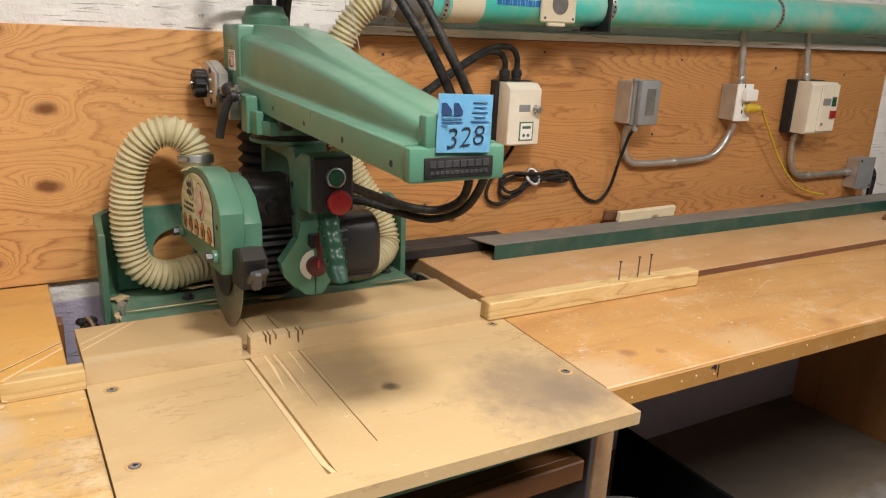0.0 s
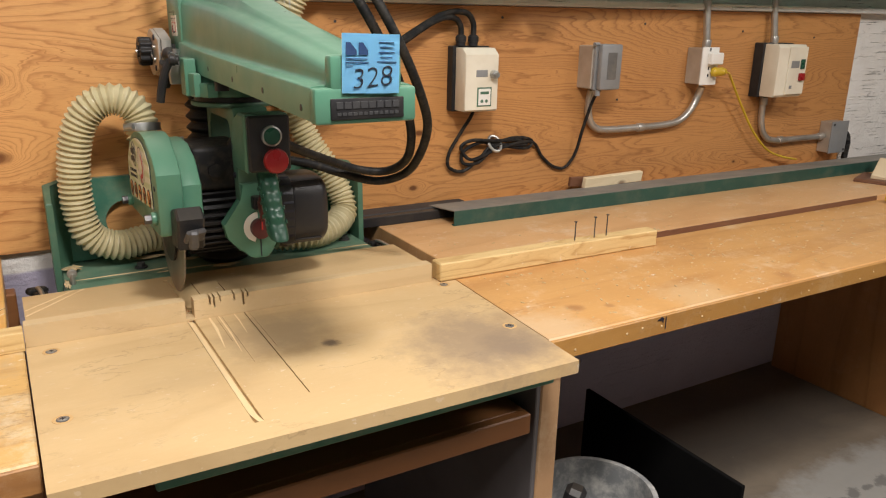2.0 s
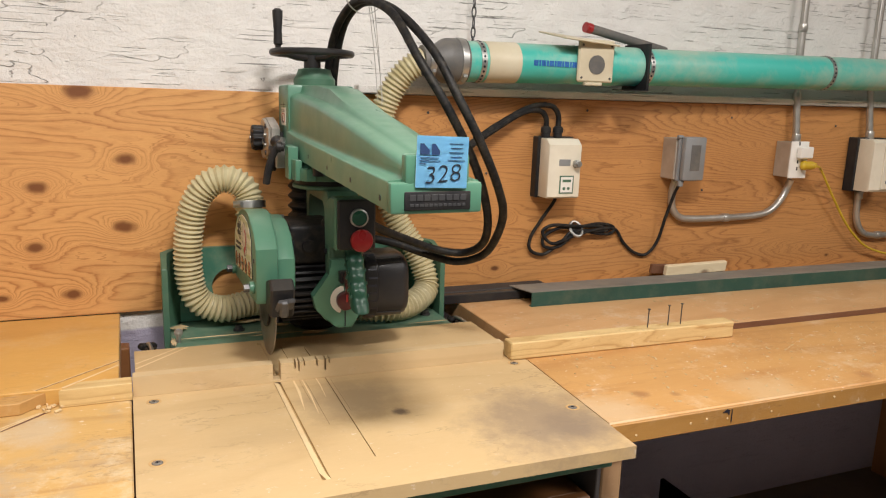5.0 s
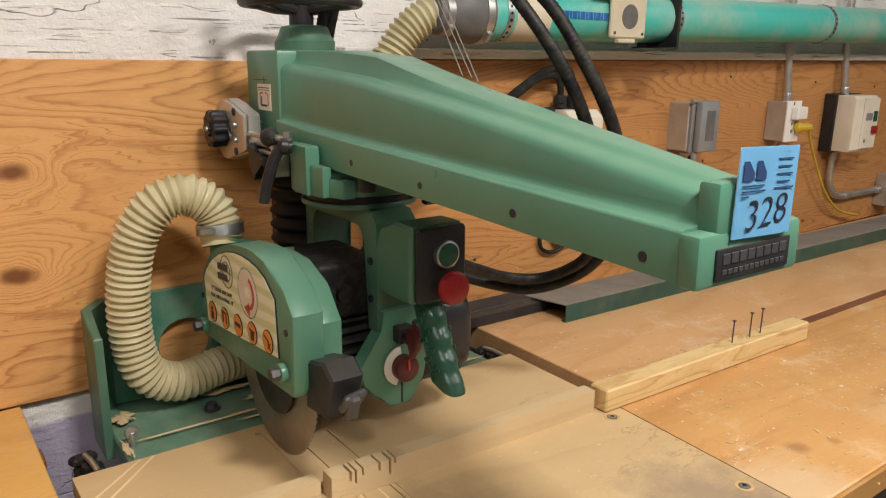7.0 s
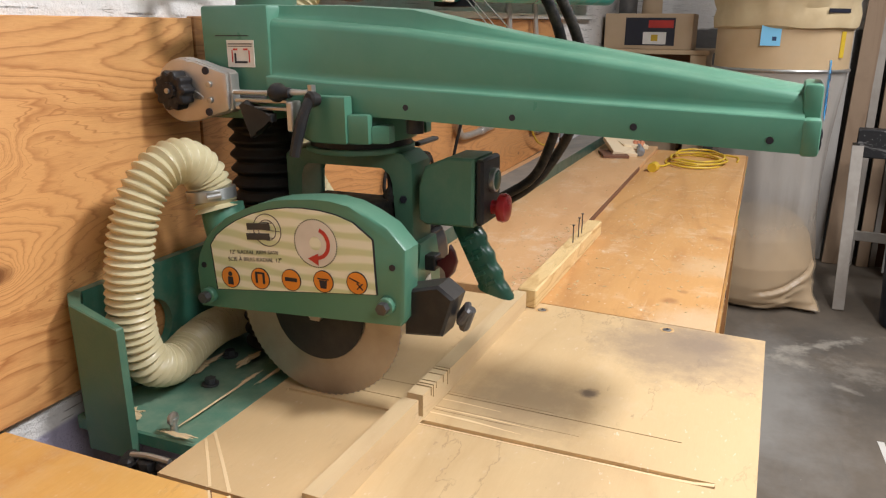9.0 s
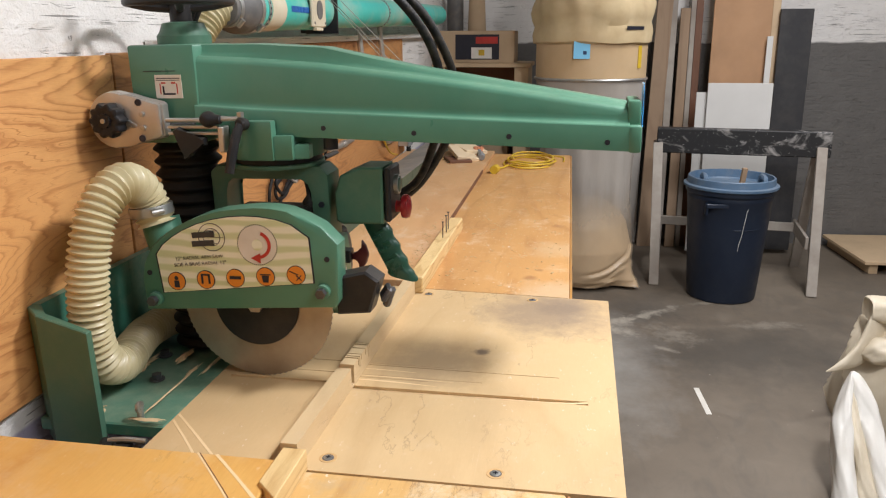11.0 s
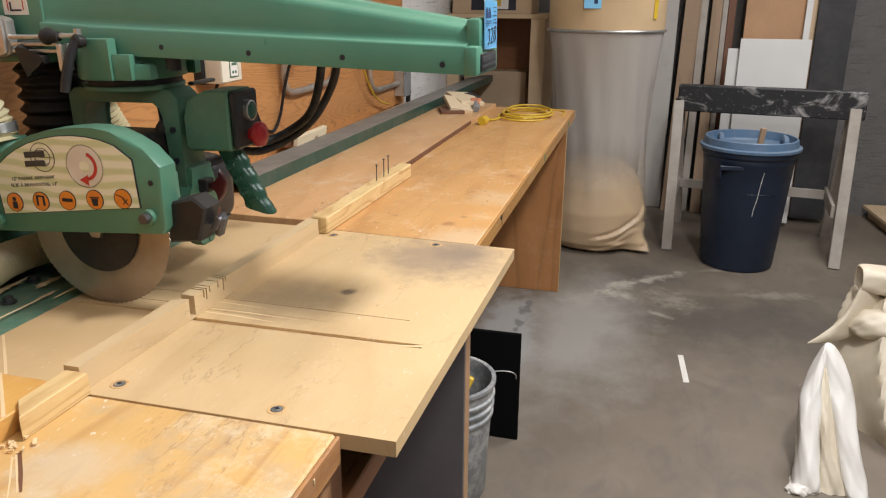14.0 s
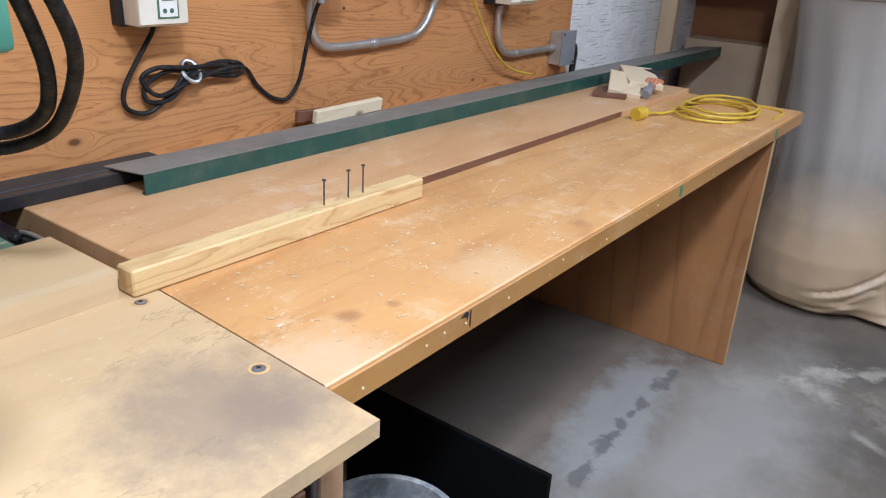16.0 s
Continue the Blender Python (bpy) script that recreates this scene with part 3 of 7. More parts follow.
def cyl(bm, c, axis, r, h, seg=28, r2=None, bev=0.0):
    a = AX[axis] if isinstance(axis, str) else Vector(axis).normalized()
    m = Matrix.Translation(c) @ Vector((0, 0, 1)).rotation_difference(a).to_matrix().to_4x4()
    tmp = bmesh.new()
    bmesh.ops.create_cone(tmp, cap_ends=True, segments=seg, radius1=r, radius2=r if r2 is None else r2, depth=h)
    if bev:
        bmesh.ops.bevel(tmp, geom=[e for e in tmp.edges if abs(e.verts[0].co.z - e.verts[1].co.z) < 1e-6], offset=bev, segments=2, affect="EDGES", profile=0.5)
    bmesh.ops.transform(tmp, matrix=m, verts=tmp.verts)
    return add(bm, tmp)


def prism(bm, pts, axis, a0, a1, bev=0.0, seg=1):
    tmp = bmesh.new()
    def place(p, a):
        return (a, *p) if axis == "x" else (p[0], a, p[1]) if axis == "y" else (*p, a)
    lo, hi = [tmp.verts.new(place(p, a0)) for p in pts], [tmp.verts.new(place(p, a1)) for p in pts]
    n = len(pts)
    caps = [tmp.faces.new(lo), tmp.faces.new(hi)]
    for i in range(n):
        tmp.faces.new((lo[i], lo[(i + 1) % n], hi[(i + 1) % n], hi[i]))
    if bev:
        bmesh.ops.bevel(tmp, geom=list({e for f in caps for e in f.edges}), offset=bev, segments=seg, affect="EDGES", profile=0.5, clamp_overlap=True)
    return add(bm, tmp)


def loft(bm, rings, closed=True, caps=True):
    vs = [[bm.verts.new(p) for p in ring] for ring in rings]
    n = len(rings[0])
    for a, b in zip(vs, vs[1:]):
        for i in range(n if closed else n - 1):
            bm.faces.new((a[i], a[(i + 1) % n], b[(i + 1) % n], b[i]))
    if caps and closed:
        bm.faces.new(vs[0]), bm.faces.new(list(reversed(vs[-1])))
    return bm


def lathe(bm, profile, centre, axis="z", seg=32):
    """Rings of (radius, height) about an axis."""
    a = AX[axis] if isinstance(axis, str) else Vector(axis).normalized()
    m = Matrix.Translation(centre) @ Vector((0, 0, 1)).rotation_difference(a).to_matrix().to_4x4()
    rings = [[m @ Vector((r * math.cos(i * math.tau / seg), r * math.sin(i * math.tau / seg), h)) for i in range(seg)] for r, h in profile]
    return loft(bm, rings)


def spline(pts, step=0.01):
    """Points along a smooth curve through pts, about step apart."""
    p = [Vector(q) for q in pts]
    p = [p[0] * 2 - p[1], *p, p[-1] * 2 - p[-2]]
    out = []
    for i in range(1, len(p) - 2):
        n = max(2, int((p[i + 1] - p[i]).length / step))
        for k in range(n):
            t = k / n
            out.append(0.5 * (2 * p[i] + (p[i + 1] - p[i - 1]) * t + (2 * p[i - 1] - 5 * p[i] + 4 * p[i + 1] - p[i + 2]) * t * t + (3 * p[i] - p[i - 1] - 3 * p[i + 1] + p[i + 2]) * t ** 3))
    return [*out, p[-2]]


def tube(bm, pts, r, seg=10, step=0.01, smooth=True):
    """A tube along pts; r is a radius, or a function of the length along it."""
    path = spline(pts, step) if smooth else [Vector(q) for q in pts]
    side, far, rings = None, 0.0, []
    for i, q in enumerate(path):
        d = (path[min(i + 1, len(path) - 1)] - path[max(i - 1, 0)]).normalized()
        side = (d.orthogonal() if side is None else side - d * side.dot(d)).normalized()
        up = d.cross(side)
        rad = r(far) if callable(r) else r
        rings.append([q + rad * (math.cos(k * math.tau / seg) * side + math.sin(k * math.tau / seg) * up) for k in range(seg)])
        far += (path[min(i + 1, len(path) - 1)] - q).length
    return loft(bm, rings)


def grid_slab(bm, x0, x1, y0, y1, z0, z1, slots):
    """A board with grooves cut in its top: slots of (x0, x1, y0, y1, depth)."""
    xs = sorted({x0, x1, *(v for s in slots for v in s[:2] if x0 < v < x1)})
    ys = sorted({y0, y1, *(v for s in slots for v in s[2:4] if y0 < v < y1)})
    top = {}
    for i in range(len(xs) - 1):
        for j in range(len(ys) - 1):
            cx, cy = (xs[i] + xs[i + 1]) / 2, (ys[j] + ys[j + 1]) / 2
            top[i, j] = z1 - max([s[4] for s in slots if s[0] < cx < s[1] and s[2] < cy < s[3]] + [0])
    q = lambda *ps: bm.faces.new([bm.verts.new(p) for p in ps])
    for (i, j), z in top.items():
        a, b, c, d = xs[i], xs[i + 1], ys[j], ys[j + 1]
        q((a, c, z), (b, c, z), (b, d, z), (a, d, z))
        q((a, d, z0), (b, d, z0), (b, c, z0), (a, c, z0))
        for di, dj, p0, p1 in ((-1, 0, (a, d), (a, c)), (1, 0, (b, c), (b, d)), (0, -1, (a, c), (b, c)), (0, 1, (b, d), (a, d))):
            other = top.get((i + di, j + dj), z0)
            if other < z - 1e-6:
                q((*p0, other), (*p1, other), (*p1, z), (*p0, z))
    bmesh.ops.remove_doubles(bm, verts=bm.verts, dist=1e-5)
    return bm


SET = [Matrix.Identity(4)]


def stand(pivot=(0, 0, 0), turn=(0, 0, 0), shift=(0, 0, 0)):
    """What follows is laid out square and then stands turned by a few degrees about a pivot, and shifted."""
    p = Vector(pivot)
    SET[0] = Matrix.Translation(p + Vector(shift)) @ pose(0, 0, 0, *turn) @ Matrix.Translation(-p)


def mesh_of(bm, name, origin=(0, 0, 0), sharp=35):
    bmesh.ops.recalc_face_normals(bm, faces=bm.faces)
    bmesh.ops.transform(bm, matrix=Matrix.Translation(-Vector(origin)) @ SET[0], verts=bm.verts)
    me = bpy.data.meshes.new(name)
    bm.to_mesh(me)
    bm.free()
    me.polygons.foreach_set("use_smooth", [True] * len(me.polygons))
    me.set_sharp_from_angle(angle=radians(sharp))
    return me


def thing(name, origin, label, category, group="", kind=""):
    ob = new(name)
    ob.empty_display_size = 0.05
    ob.location = SET[0] @ Vector(origin)
    return tagged(ob, label, category, group, kind)


def root_of(ob):
    while ob.parent:
        ob = ob.parent
    return ob


def part(name, bm, mat, parent, label="", sharp=35):
    """One mesh, built in the world's metres, as a part of a thing or of a part."""
    ob = new(name, mesh_of(bm, name, root_of(parent).location, sharp))
    ob.data.materials.append(M[mat])
    ob.parent = parent
    return tagged(ob, label)


def solid(name, bm, mat, origin, label="", category="", group="", kind=""):
    origin = SET[0] @ Vector(origin)
    ob = new(name, mesh_of(bm, name, origin))
    ob.data.materials.append(M[mat])
    ob.location = origin
    return tagged(ob, label, category, group, kind)


def B(*a, **k):
    return box(bmesh.new(), *a, **k)


def C(*a, **k):
    return cyl(bmesh.new(), *a, **k)


def P(*a, **k):
    return prism(bmesh.new(), *a, **k)


def T(*a, **k):
    return tube(bmesh.new(), *a, **k)


def letters(text, size, m, mat, parent, name="lettering", label="", thin=0.0):
    """Text as a thin mesh in the plane of m (x along the line, y up, z out)."""
    cu = bpy.data.curves.new("text", "FONT")
    cu.body, cu.size, cu.extrude = text, size, 0.0003
    cu.offset = -thin
    cu.align_x, cu.align_y = "CENTER", "CENTER"
    tmp = bpy.data.objects.new("text", cu)
    me = bpy.data.meshes.new_from_object(tmp)
    bpy.data.objects.remove(tmp)
    me.transform(SET[0] @ m)
    me.transform(Matrix.Translation(-root_of(parent).location))
    me.materials.clear()
    me.materials.append(M[mat])
    ob = new(name, me)
    ob.parent = parent
    return tagged(ob, label)


# ---- the room ----
def structure(name, bm, mat, label=""):
    return solid(name, bm, mat, (0, 0, 0), label, "", "", "structure")


structure("floor", B(-3.2, 5.65, -3.4, 1.958, -0.12, 0.0), "floor", "stained grey concrete workshop floor")
structure("wall_north", B(-3.2, 5.65, 1.958, 2.15, -0.12, 3.2), "white_wall", "scratched white painted masonry wall, dark paint below")
structure("wall_east", B(5.5, 5.65, -3.4, 1.958, 0.0, 3.2), "east_wall", "white painted masonry wall at the far end")
# unseen sides of the room, greyed to weaken the fill and deepen contrast
structure("wall_west", B(-3.2, -3.05, -3.4, 1.958, 0.0, 3.2), "bounce_grey", "unseen workshop wall, greyed to cut bounced light")
structure("wall_south", B(-3.05, 5.5, -3.4, -3.25, 0.0, 3.2), "bounce_grey", "unseen workshop wall, greyed to cut bounced light")
structure("ceiling", B(-3.2, 5.65, -3.4, 2.15, 3.2, 3.3), "bounce_grey", "unseen ceiling, greyed to cut bounced light")

# plywood lining on the north wall
lining = tagged(new("plywood_lining"), "varnished plywood sheets screwed to the masonry wall", "wall lining", "", "structure")
part("panel", B(-1.4, 0.822, 1.94, 1.956, 0.9655, 1.553, bev=0.0015), "ply_wall", lining)
stand((0.826, 1.94, 1.555), (0, -0.42, 0))
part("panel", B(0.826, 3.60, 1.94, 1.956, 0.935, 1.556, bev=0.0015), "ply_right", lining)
structure("trim", B(0.98, 4.3, 1.915, 1.956, 1.559, 1.581, bev=0.002), "white_wall", "painted ledge above the plywood")
stand()


# ---- benches ----
def screw(x, y, z, parent, r=0.0078):
    bm = bmesh.new()
    lathe(bm, [(r * 1.9, 0.0001), (r * 1.85, 0.0007), (r * 1.45, 0.0008), (r * 1.4, 0.0002)], (x, y, z), seg=20)
    part("counterbore", bm, "table_edge", parent)
    part("screw_hole", C((x, y, z + 0.0003), "z", r * 1.22, 0.0006, 20), "rubber_grey", parent)
    bm = bmesh.new()
    lathe(bm, [(r, 0.0004), (r, 0.0012), (r * 0.8, 0.0018), (0.0005, 0.0018)], (x, y, z), seg=16)
    s = part("screw", bm, "steel", parent)
    bm = B(x - r * 0.5, x + r * 0.5, y - 0.0011, y + 0.0011, z + 0.0012, z + 0.0022)
    box(bm, x - 0.0011, x + 0.0011, y - r * 0.5, y + r * 0.5, z + 0.0012, z + 0.0022)
    part("slot", bm, "ink", s)


def table_edge(y):
    """The slanting right-hand edge of the saw table."""
    return 1.231 + (y - 0.90) * 0.057


saw_table = thing("saw_table", (0.365, 0.90, 0), "pale wooden saw table with saw cuts and burn stain", "table")
kerfs = ((0.649, 0.664, 0.962, 1.444, 0.007), (0.704, 0.7056, 1.27, 1.444, 0.0012), (0.716, 0.7172, 1.165, 1.444, 0.0012), (0.7625, 0.7647, 1.016, 1.444, 0.005), (0.772, 0.7732, 1.22, 1.444, 0.0010))
bm = grid_slab(bmesh.new(), 0.365, 1.240, 0.900, 1.444, 0.910, 0.935, kerfs)
for v in bm.verts:
    if v.co.y < 0.905:
        v.co.y += 0.013 * (1.23 - v.co.x) / 0.87
    if v.co.x > 1.2:
        v.co.x = table_edge(v.co.y)
    elif 0.69 < v.co.x < 0.78:
        v.co.x -= 0.03 * (1.444 - v.co.y) * 0.5
part("front_board", bm, "table", saw_table)
bm = bmesh.new()
loft(bm, [[Vector((xa, y, 0.9349)), Vector((xb, y, zl)), Vector((xb, y, 0.9265)), Vector((xa, y, 0.9265))] for y, xa, xb, zl in ((1.43, 0.6505, 0.6615, 0.930), (1.20, 0.6500, 0.6612, 0.930), (1.03, 0.6496, 0.6612, 0.9305), (0.99, 0.6500, 0.6618, 0.932), (0.9625, 0.6560, 0.6636, 0.9347))])
part("saw_scar", bm, "fresh_cut", saw_table, "pale fresh saw scar in the board")
for x, w, ya, yb, s in ((0.692, 0.0022, 1.25, 1.44, -0.010), (0.7105, 0.0016, 1.22, 1.42, -0.006), (0.742, 0.0018, 1.30, 1.44, -0.004)):
    bm = P([(x + s, ya), (x + s + w * 0.4, ya), (x + w, (ya + yb) / 2), (x + w, yb), (x, yb), (x + s * 0.4, (ya + yb) / 2)], "z", 0.9346, 0.9353)
    part("scratch", bm, "fresh_cut", saw_table)
notches = tuple((x0 - 0.001, x1 + 0.001, 1.39, 1.46, d) for (x0, x1, *_), d in zip(kerfs, (0.038, 0.022, 0.012, 0.026, 0.010)))
bm = grid_slab(bmesh.new(), 0.366, 1.204, 1.405, 1.433, 0.9355, 0.978, notches + ((0.694, 0.6985, 1.39, 1.46, 0.016), (0.743, 0.7470, 1.39, 1.46, 0.014)))
bmesh.ops.rotate(bm, cent=(0.8, 1.42, 0), matrix=Matrix.Rotation(radians(-1.2), 3, "Z"), verts=bm.verts)
part("fence_strip", bm, "fence", saw_table, "pale fence strip notched by saw cuts")
deep = ((0.652, 0.662, 1.42, 1.66, 0.004), (0.703, 0.705, 1.42, 1.62, 0.003), (0.757, 0.759, 1.42, 1.60, 0.003))
part("back_board", grid_slab(bmesh.new(), 0.371, 1.248, 1.445, 1.683, 0.915, 0.942, deep), "table", saw_table)
for x, y in ((0.404, 1.378), (0.400, 1.108), (1.211, 1.091), (1.217, 1.363)):
    screw(x, y, 0.935, saw_table)
part("leg", B(0.376, 0.42, 1.018, 1.06, 0.0, 0.909, bev=0.003), "shaded_brown", saw_table)
part("leg", B(0.376, 0.42, 1.50, 1.55, 0.0, 0.909, bev=0.003), "shaded_brown", saw_table)
part("apron", B(0.42, 1.2245, 1.020, 1.045, 0.722, 0.768, bev=0.003), "shaded_brown", saw_table, "brown front rail")
part("shelf", B(0.42, 1.2245, 1.0455, 1.85, 0.728, 0.766, bev=0.002), "shaded_brown", saw_table)
part("steel_frame", B(0.50, 1.215, 0.945, 1.54, 0.872, 0.9085, bev=0.003), "green_base", saw_table, "dark green steel lip under the board")

bench_r = thing("workbench", (2.4, 1.45, 0), "long worn varnished plywood workbench along the wall", "workbench")
bm = B(1.246, 3.70, 0.998, 1.429, 0.895, 0.935, bev=0.003)
for v in bm.verts:
    if v.co.x < 1.26:
        v.co.x = table_edge(v.co.y) + 0.003
part("front_board", bm, "bench", bench_r)
part("back_board", B(1.275, 3.70, 1.4295, 1.938, 0.895, 0.952, bev=0.002), "bench_back", bench_r)
part("edge_strip", B(1.240, 3.70, 0.990, 0.9975, 0.889, 0.933, bev=0.002), "bench_edge", bench_r, "orange-brown front edge with nail marks")
part("leg", B(1.2455, 1.295, 1.018, 1.06, 0.0, 0.8945, bev=0.003), "leg_smeared", bench_r, "bare wooden leg with white paint smears")
part("end_panel", B(1.2330, 1.2445, 1.019, 1.85, 0.0, 0.889, bev=0.002), "panel_grey", bench_r, "dark grey end panel beside the saw table")
part("step_strip", B(1.91, 3.05, 1.4245, 1.429, 0.9355, 0.9515), "strip", bench_r, "dark red-brown strip at the step")
part("side_panel", B(3.357, 3.379, 0.999, 1.93, 0.0, 0.894, bev=0.002), "dark_panel", bench_r, "red-brown plywood end panel")
part("panel_edge", B(3.3565, 3.3795, 0.9965, 0.9988, 0.0, 0.888), "table_edge", bench_r, "pale chipped edge of the end panel")
for x, w, mat in ((2.45, 0.014, "smudge_green"), (3.33, 0.02, "smudge_green"), (1.546, 0.002, "ink")):
    part("edge_mark", B(x, x + w, 0.9885, 0.9901, 0.9, 0.928), mat, bench_r)
part("edge_notch", P([(1.522, 0.924), (1.534, 0.930), (1.541, 0.927), (1.539, 0.915), (1.535, 0.922)], "y", 0.9888, 0.9901), "ink", bench_r)
for x, z in ((1.437, 0.911), (1.536, 0.909), (1.48, 0.915), (1.661, 0.908), (2.039, 0.905), (2.253, 0.901), (2.31, 0.912), (1.85, 0.918), (2.7, 0.905), (1.30, 0.905)):
    part("nail_hole", C((x, 0.9894, z), "y", 0.0024, 0.0012, 8), "fresh_cut", bench_r)

bench_l = thing("workbench", (-0.5, 1.45, 0), "worn pale plywood workbench with an orange varnished back board", "workbench")
part("front_board", B(-1.5, 0.362, 1.0, 1.4275, 0.893, 0.935, bev=0.003), "bench_left", bench_l)
part("edge_strip", B(-1.5, 0.362, 0.993, 0.9995, 0.889, 0.933, bev=0.002), "edge_worn", bench_l, "orange-brown front edge with nail marks")
part("back_board", B(-1.5, 0.340, 1.428, 1.938, 0.893, 0.965, bev=0.002), "orange_board", bench_l, "orange varnished back board")
part("fence_strip", P([(-1.5, 1.385), (0.165, 1.385), (0.206, 1.4275), (-1.5, 1.4275)], "z", 0.9355, 0.960, bev=0.0015), "fence_left", bench_l, "rough brown fence strip with pencil marks")
part("leg", B(0.315, 0.36, 1.008, 1.06, 0.0, 0.892, bev=0.003), "raw_leg", bench_l)
part("leg", B(-1.45, -1.40, 1.008, 1.06, 0.0, 0.892, bev=0.003), "raw_leg", bench_l)
part("leg", B(0.315, 0.36, 1.86, 1.91, 0.0, 0.892, bev=0.003), "shaded_brown", bench_l)
bm = bmesh.new()
tube(bm, [(0.34, 1.08, 0.86), (0.34, 1.5, 0.45)], 0.018, 4, smooth=False)
part("brace", bm, "raw_leg", bench_l)
for k in range(4):
    x = (0.02, 0.115, 0.142, 0.27)[k]
    part("edge_mark", B(x, x + 0.004, 0.9915, 0.9931, 0.905 + 0.004 * k, 0.912 + 0.004 * k), "sawdust" if k % 2 else "ink", bench_l)

block = P([(0.232, 1.399), (0.3645, 1.399), (0.3645, 1.437), (0.270, 1.437)], "z", 0.9355, 0.972, bev=0.0012)
solid("pine_wedge", block, "pine", (0.305, 1.41, 0.9355), "mitred pale pine fence piece beside the saw table", "wood block")


def cut(x0, y0, x1, y1, w, z, mat, parent, name="mitre_cut", w1=None):
    """A shallow saw cut as a thin strip lying in the surface, tapering to w1."""
    d = Vector((x1 - x0, y1 - y0)).normalized()
    n = Vector((-d.y, d.x))
    a, b, w1 = Vector((x0, y0)), Vector((x1, y1)), w if w1 is None else w1
    m = a.lerp(b, 0.55) + n * 0.0008
    pts = [a + n * w / 2, m + n * w / 2.3, b + n * w1 / 2, b - n * w1 / 2, m - n * w / 1.9, a - n * w / 2]
    return part(name, P([tuple(p) for p in pts], "z", z - 0.0004, z + 0.0004), mat, parent)


cut(0.470, 1.6805, 0.373, 1.594, 0.0042, 0.942, "fresh_cut", saw_table)
cut(0.491, 1.6805, 0.373, 1.5615, 0.0048, 0.942, "fresh_cut", saw_table)
cut(0.339, 1.566, 0.186, 1.4295, 0.0030, 0.965, "fresh_cut", bench_l, w1=0.0022)
cut(0.339, 1.5625, 0.190, 1.4295, 0.0012, 0.9652, "strip", bench_l)
cut(0.339, 1.535, 0.236, 1.4295, 0.0048, 0.965, "fresh_cut", bench_l, w1=0.0055)
cut(0.196, 1.384, 0.118, 1.318, 0.0022, 0.935, "fresh_cut", bench_l, w1=0.001)
cut(0.208, 1.384, 0.140, 1.318, 0.0062, 0.935, "strip", bench_l, w1=0.003)
cut(0.203, 1.384, 0.137, 1.321, 0.0030, 0.9353, "fresh_cut", bench_l, w1=0.001)


# ---- radial arm saw ----
saw = thing("radial_arm_saw", (0.81, 1.75, 0.94), "green painted cast radial arm saw with blade guard and hoses", "saw")

# base casting
stand((0.82, 1.82, 1.1), (-0.9, -0.3, -0.8), (0.0132, 0.0, -0.0152))
bm = bmesh.new()
box(bm, 0.4445, 1.1835, 1.688, 1.932, 0.925, 0.950, bev=0.003)
base = part("base_plate", bm, "green_base", saw)
bm = bmesh.new()
ring = [(0.61 + 0.05 * math.cos(a), 1.045 + 0.05 * math.sin(a)) for a in [i * math.tau / 28 for i in range(28)]]
# back plate with a round opening: two rims joined by faces
vo = {}
for y in (1.915, 1.932):
    ov = [bm.verts.new((x, y, z)) for x, z in ((0.475, 0.953), (0.745, 0.953), (0.745, 1.155), (0.475, 1.155))]
    rv = [bm.verts.new((x, y, z)) for x, z in ring]
    vo[y] = (ov, rv)
    es = [bm.edges.new((a[i], a[(i + 1) % len(a)])) for a in (ov, rv) for i in range(len(a))]
    bmesh.ops.triangle_fill(bm, use_beauty=True, use_dissolve=False, edges=es)
for k in (0, 1):
    a, b = vo[1.915][k], vo[1.932][k]
    for i in range(len(a)):
        bm.faces.new((a[i], a[(i + 1) % len(a)], b[(i + 1) % len(a)], b[i]))
box(bm, 0.7455, 1.17, 1.915, 1.932, 0.953, 1.155)
part("back_plate", bm, "green_base", saw, "green back plate with a round opening")
for s, x0, x1 in ((1, 0.430, 0.444), (-1, 1.184, 1.198)):
    bm = bmesh.new()
    xin = x1 if s > 0 else x0
    pts = [(x0, 1.80), (x1, 1.80), (x1, 1.885), (xin + s * 0.032, 1.914), (xin + s * 0.032, 1.931), (xin + s * 0.018, 1.931), (x0 if s > 0 else x1, 1.892)]
    if s < 0:
        pts = [(x0, 1.80), (x1, 1.80), (x1, 1.892), (x0 - 0.018, 1.931), (x0 - 0.032, 1.931), (x0 - 0.032, 1.914), (x0, 1.885)]
    tmp = bmesh.new()
    prism(tmp, pts, "z", 0.905, 1.155, bev=0.002)
    for v in tmp.verts:
        if v.co.z > 1.1:
            v.co.z -= max(0.0, (1.90 - v.co.y)) * 0.30
    add(bm, tmp)
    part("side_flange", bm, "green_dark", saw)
for x, y in ((0.615, 1.80), (1.14, 1.80), (0.725, 1.845)):
    bm = C((x, y, 0.958), "z", 0.010, 0.012, 6)
    cyl(bm, (x, y, 0.953), "z", 0.015, 0.003, 16)
    part("bolt", bm, "dark_steel", saw)
bm = C((0.462, 1.742, 0.962), "z", 0.006, 0.026, 12)
cyl(bm, (0.462, 1.742, 0.975), "y", 0.011, 0.007, 16, bev=0.002)
part("eye_bolt", bm, "steel", saw, "short steel eye bolt")
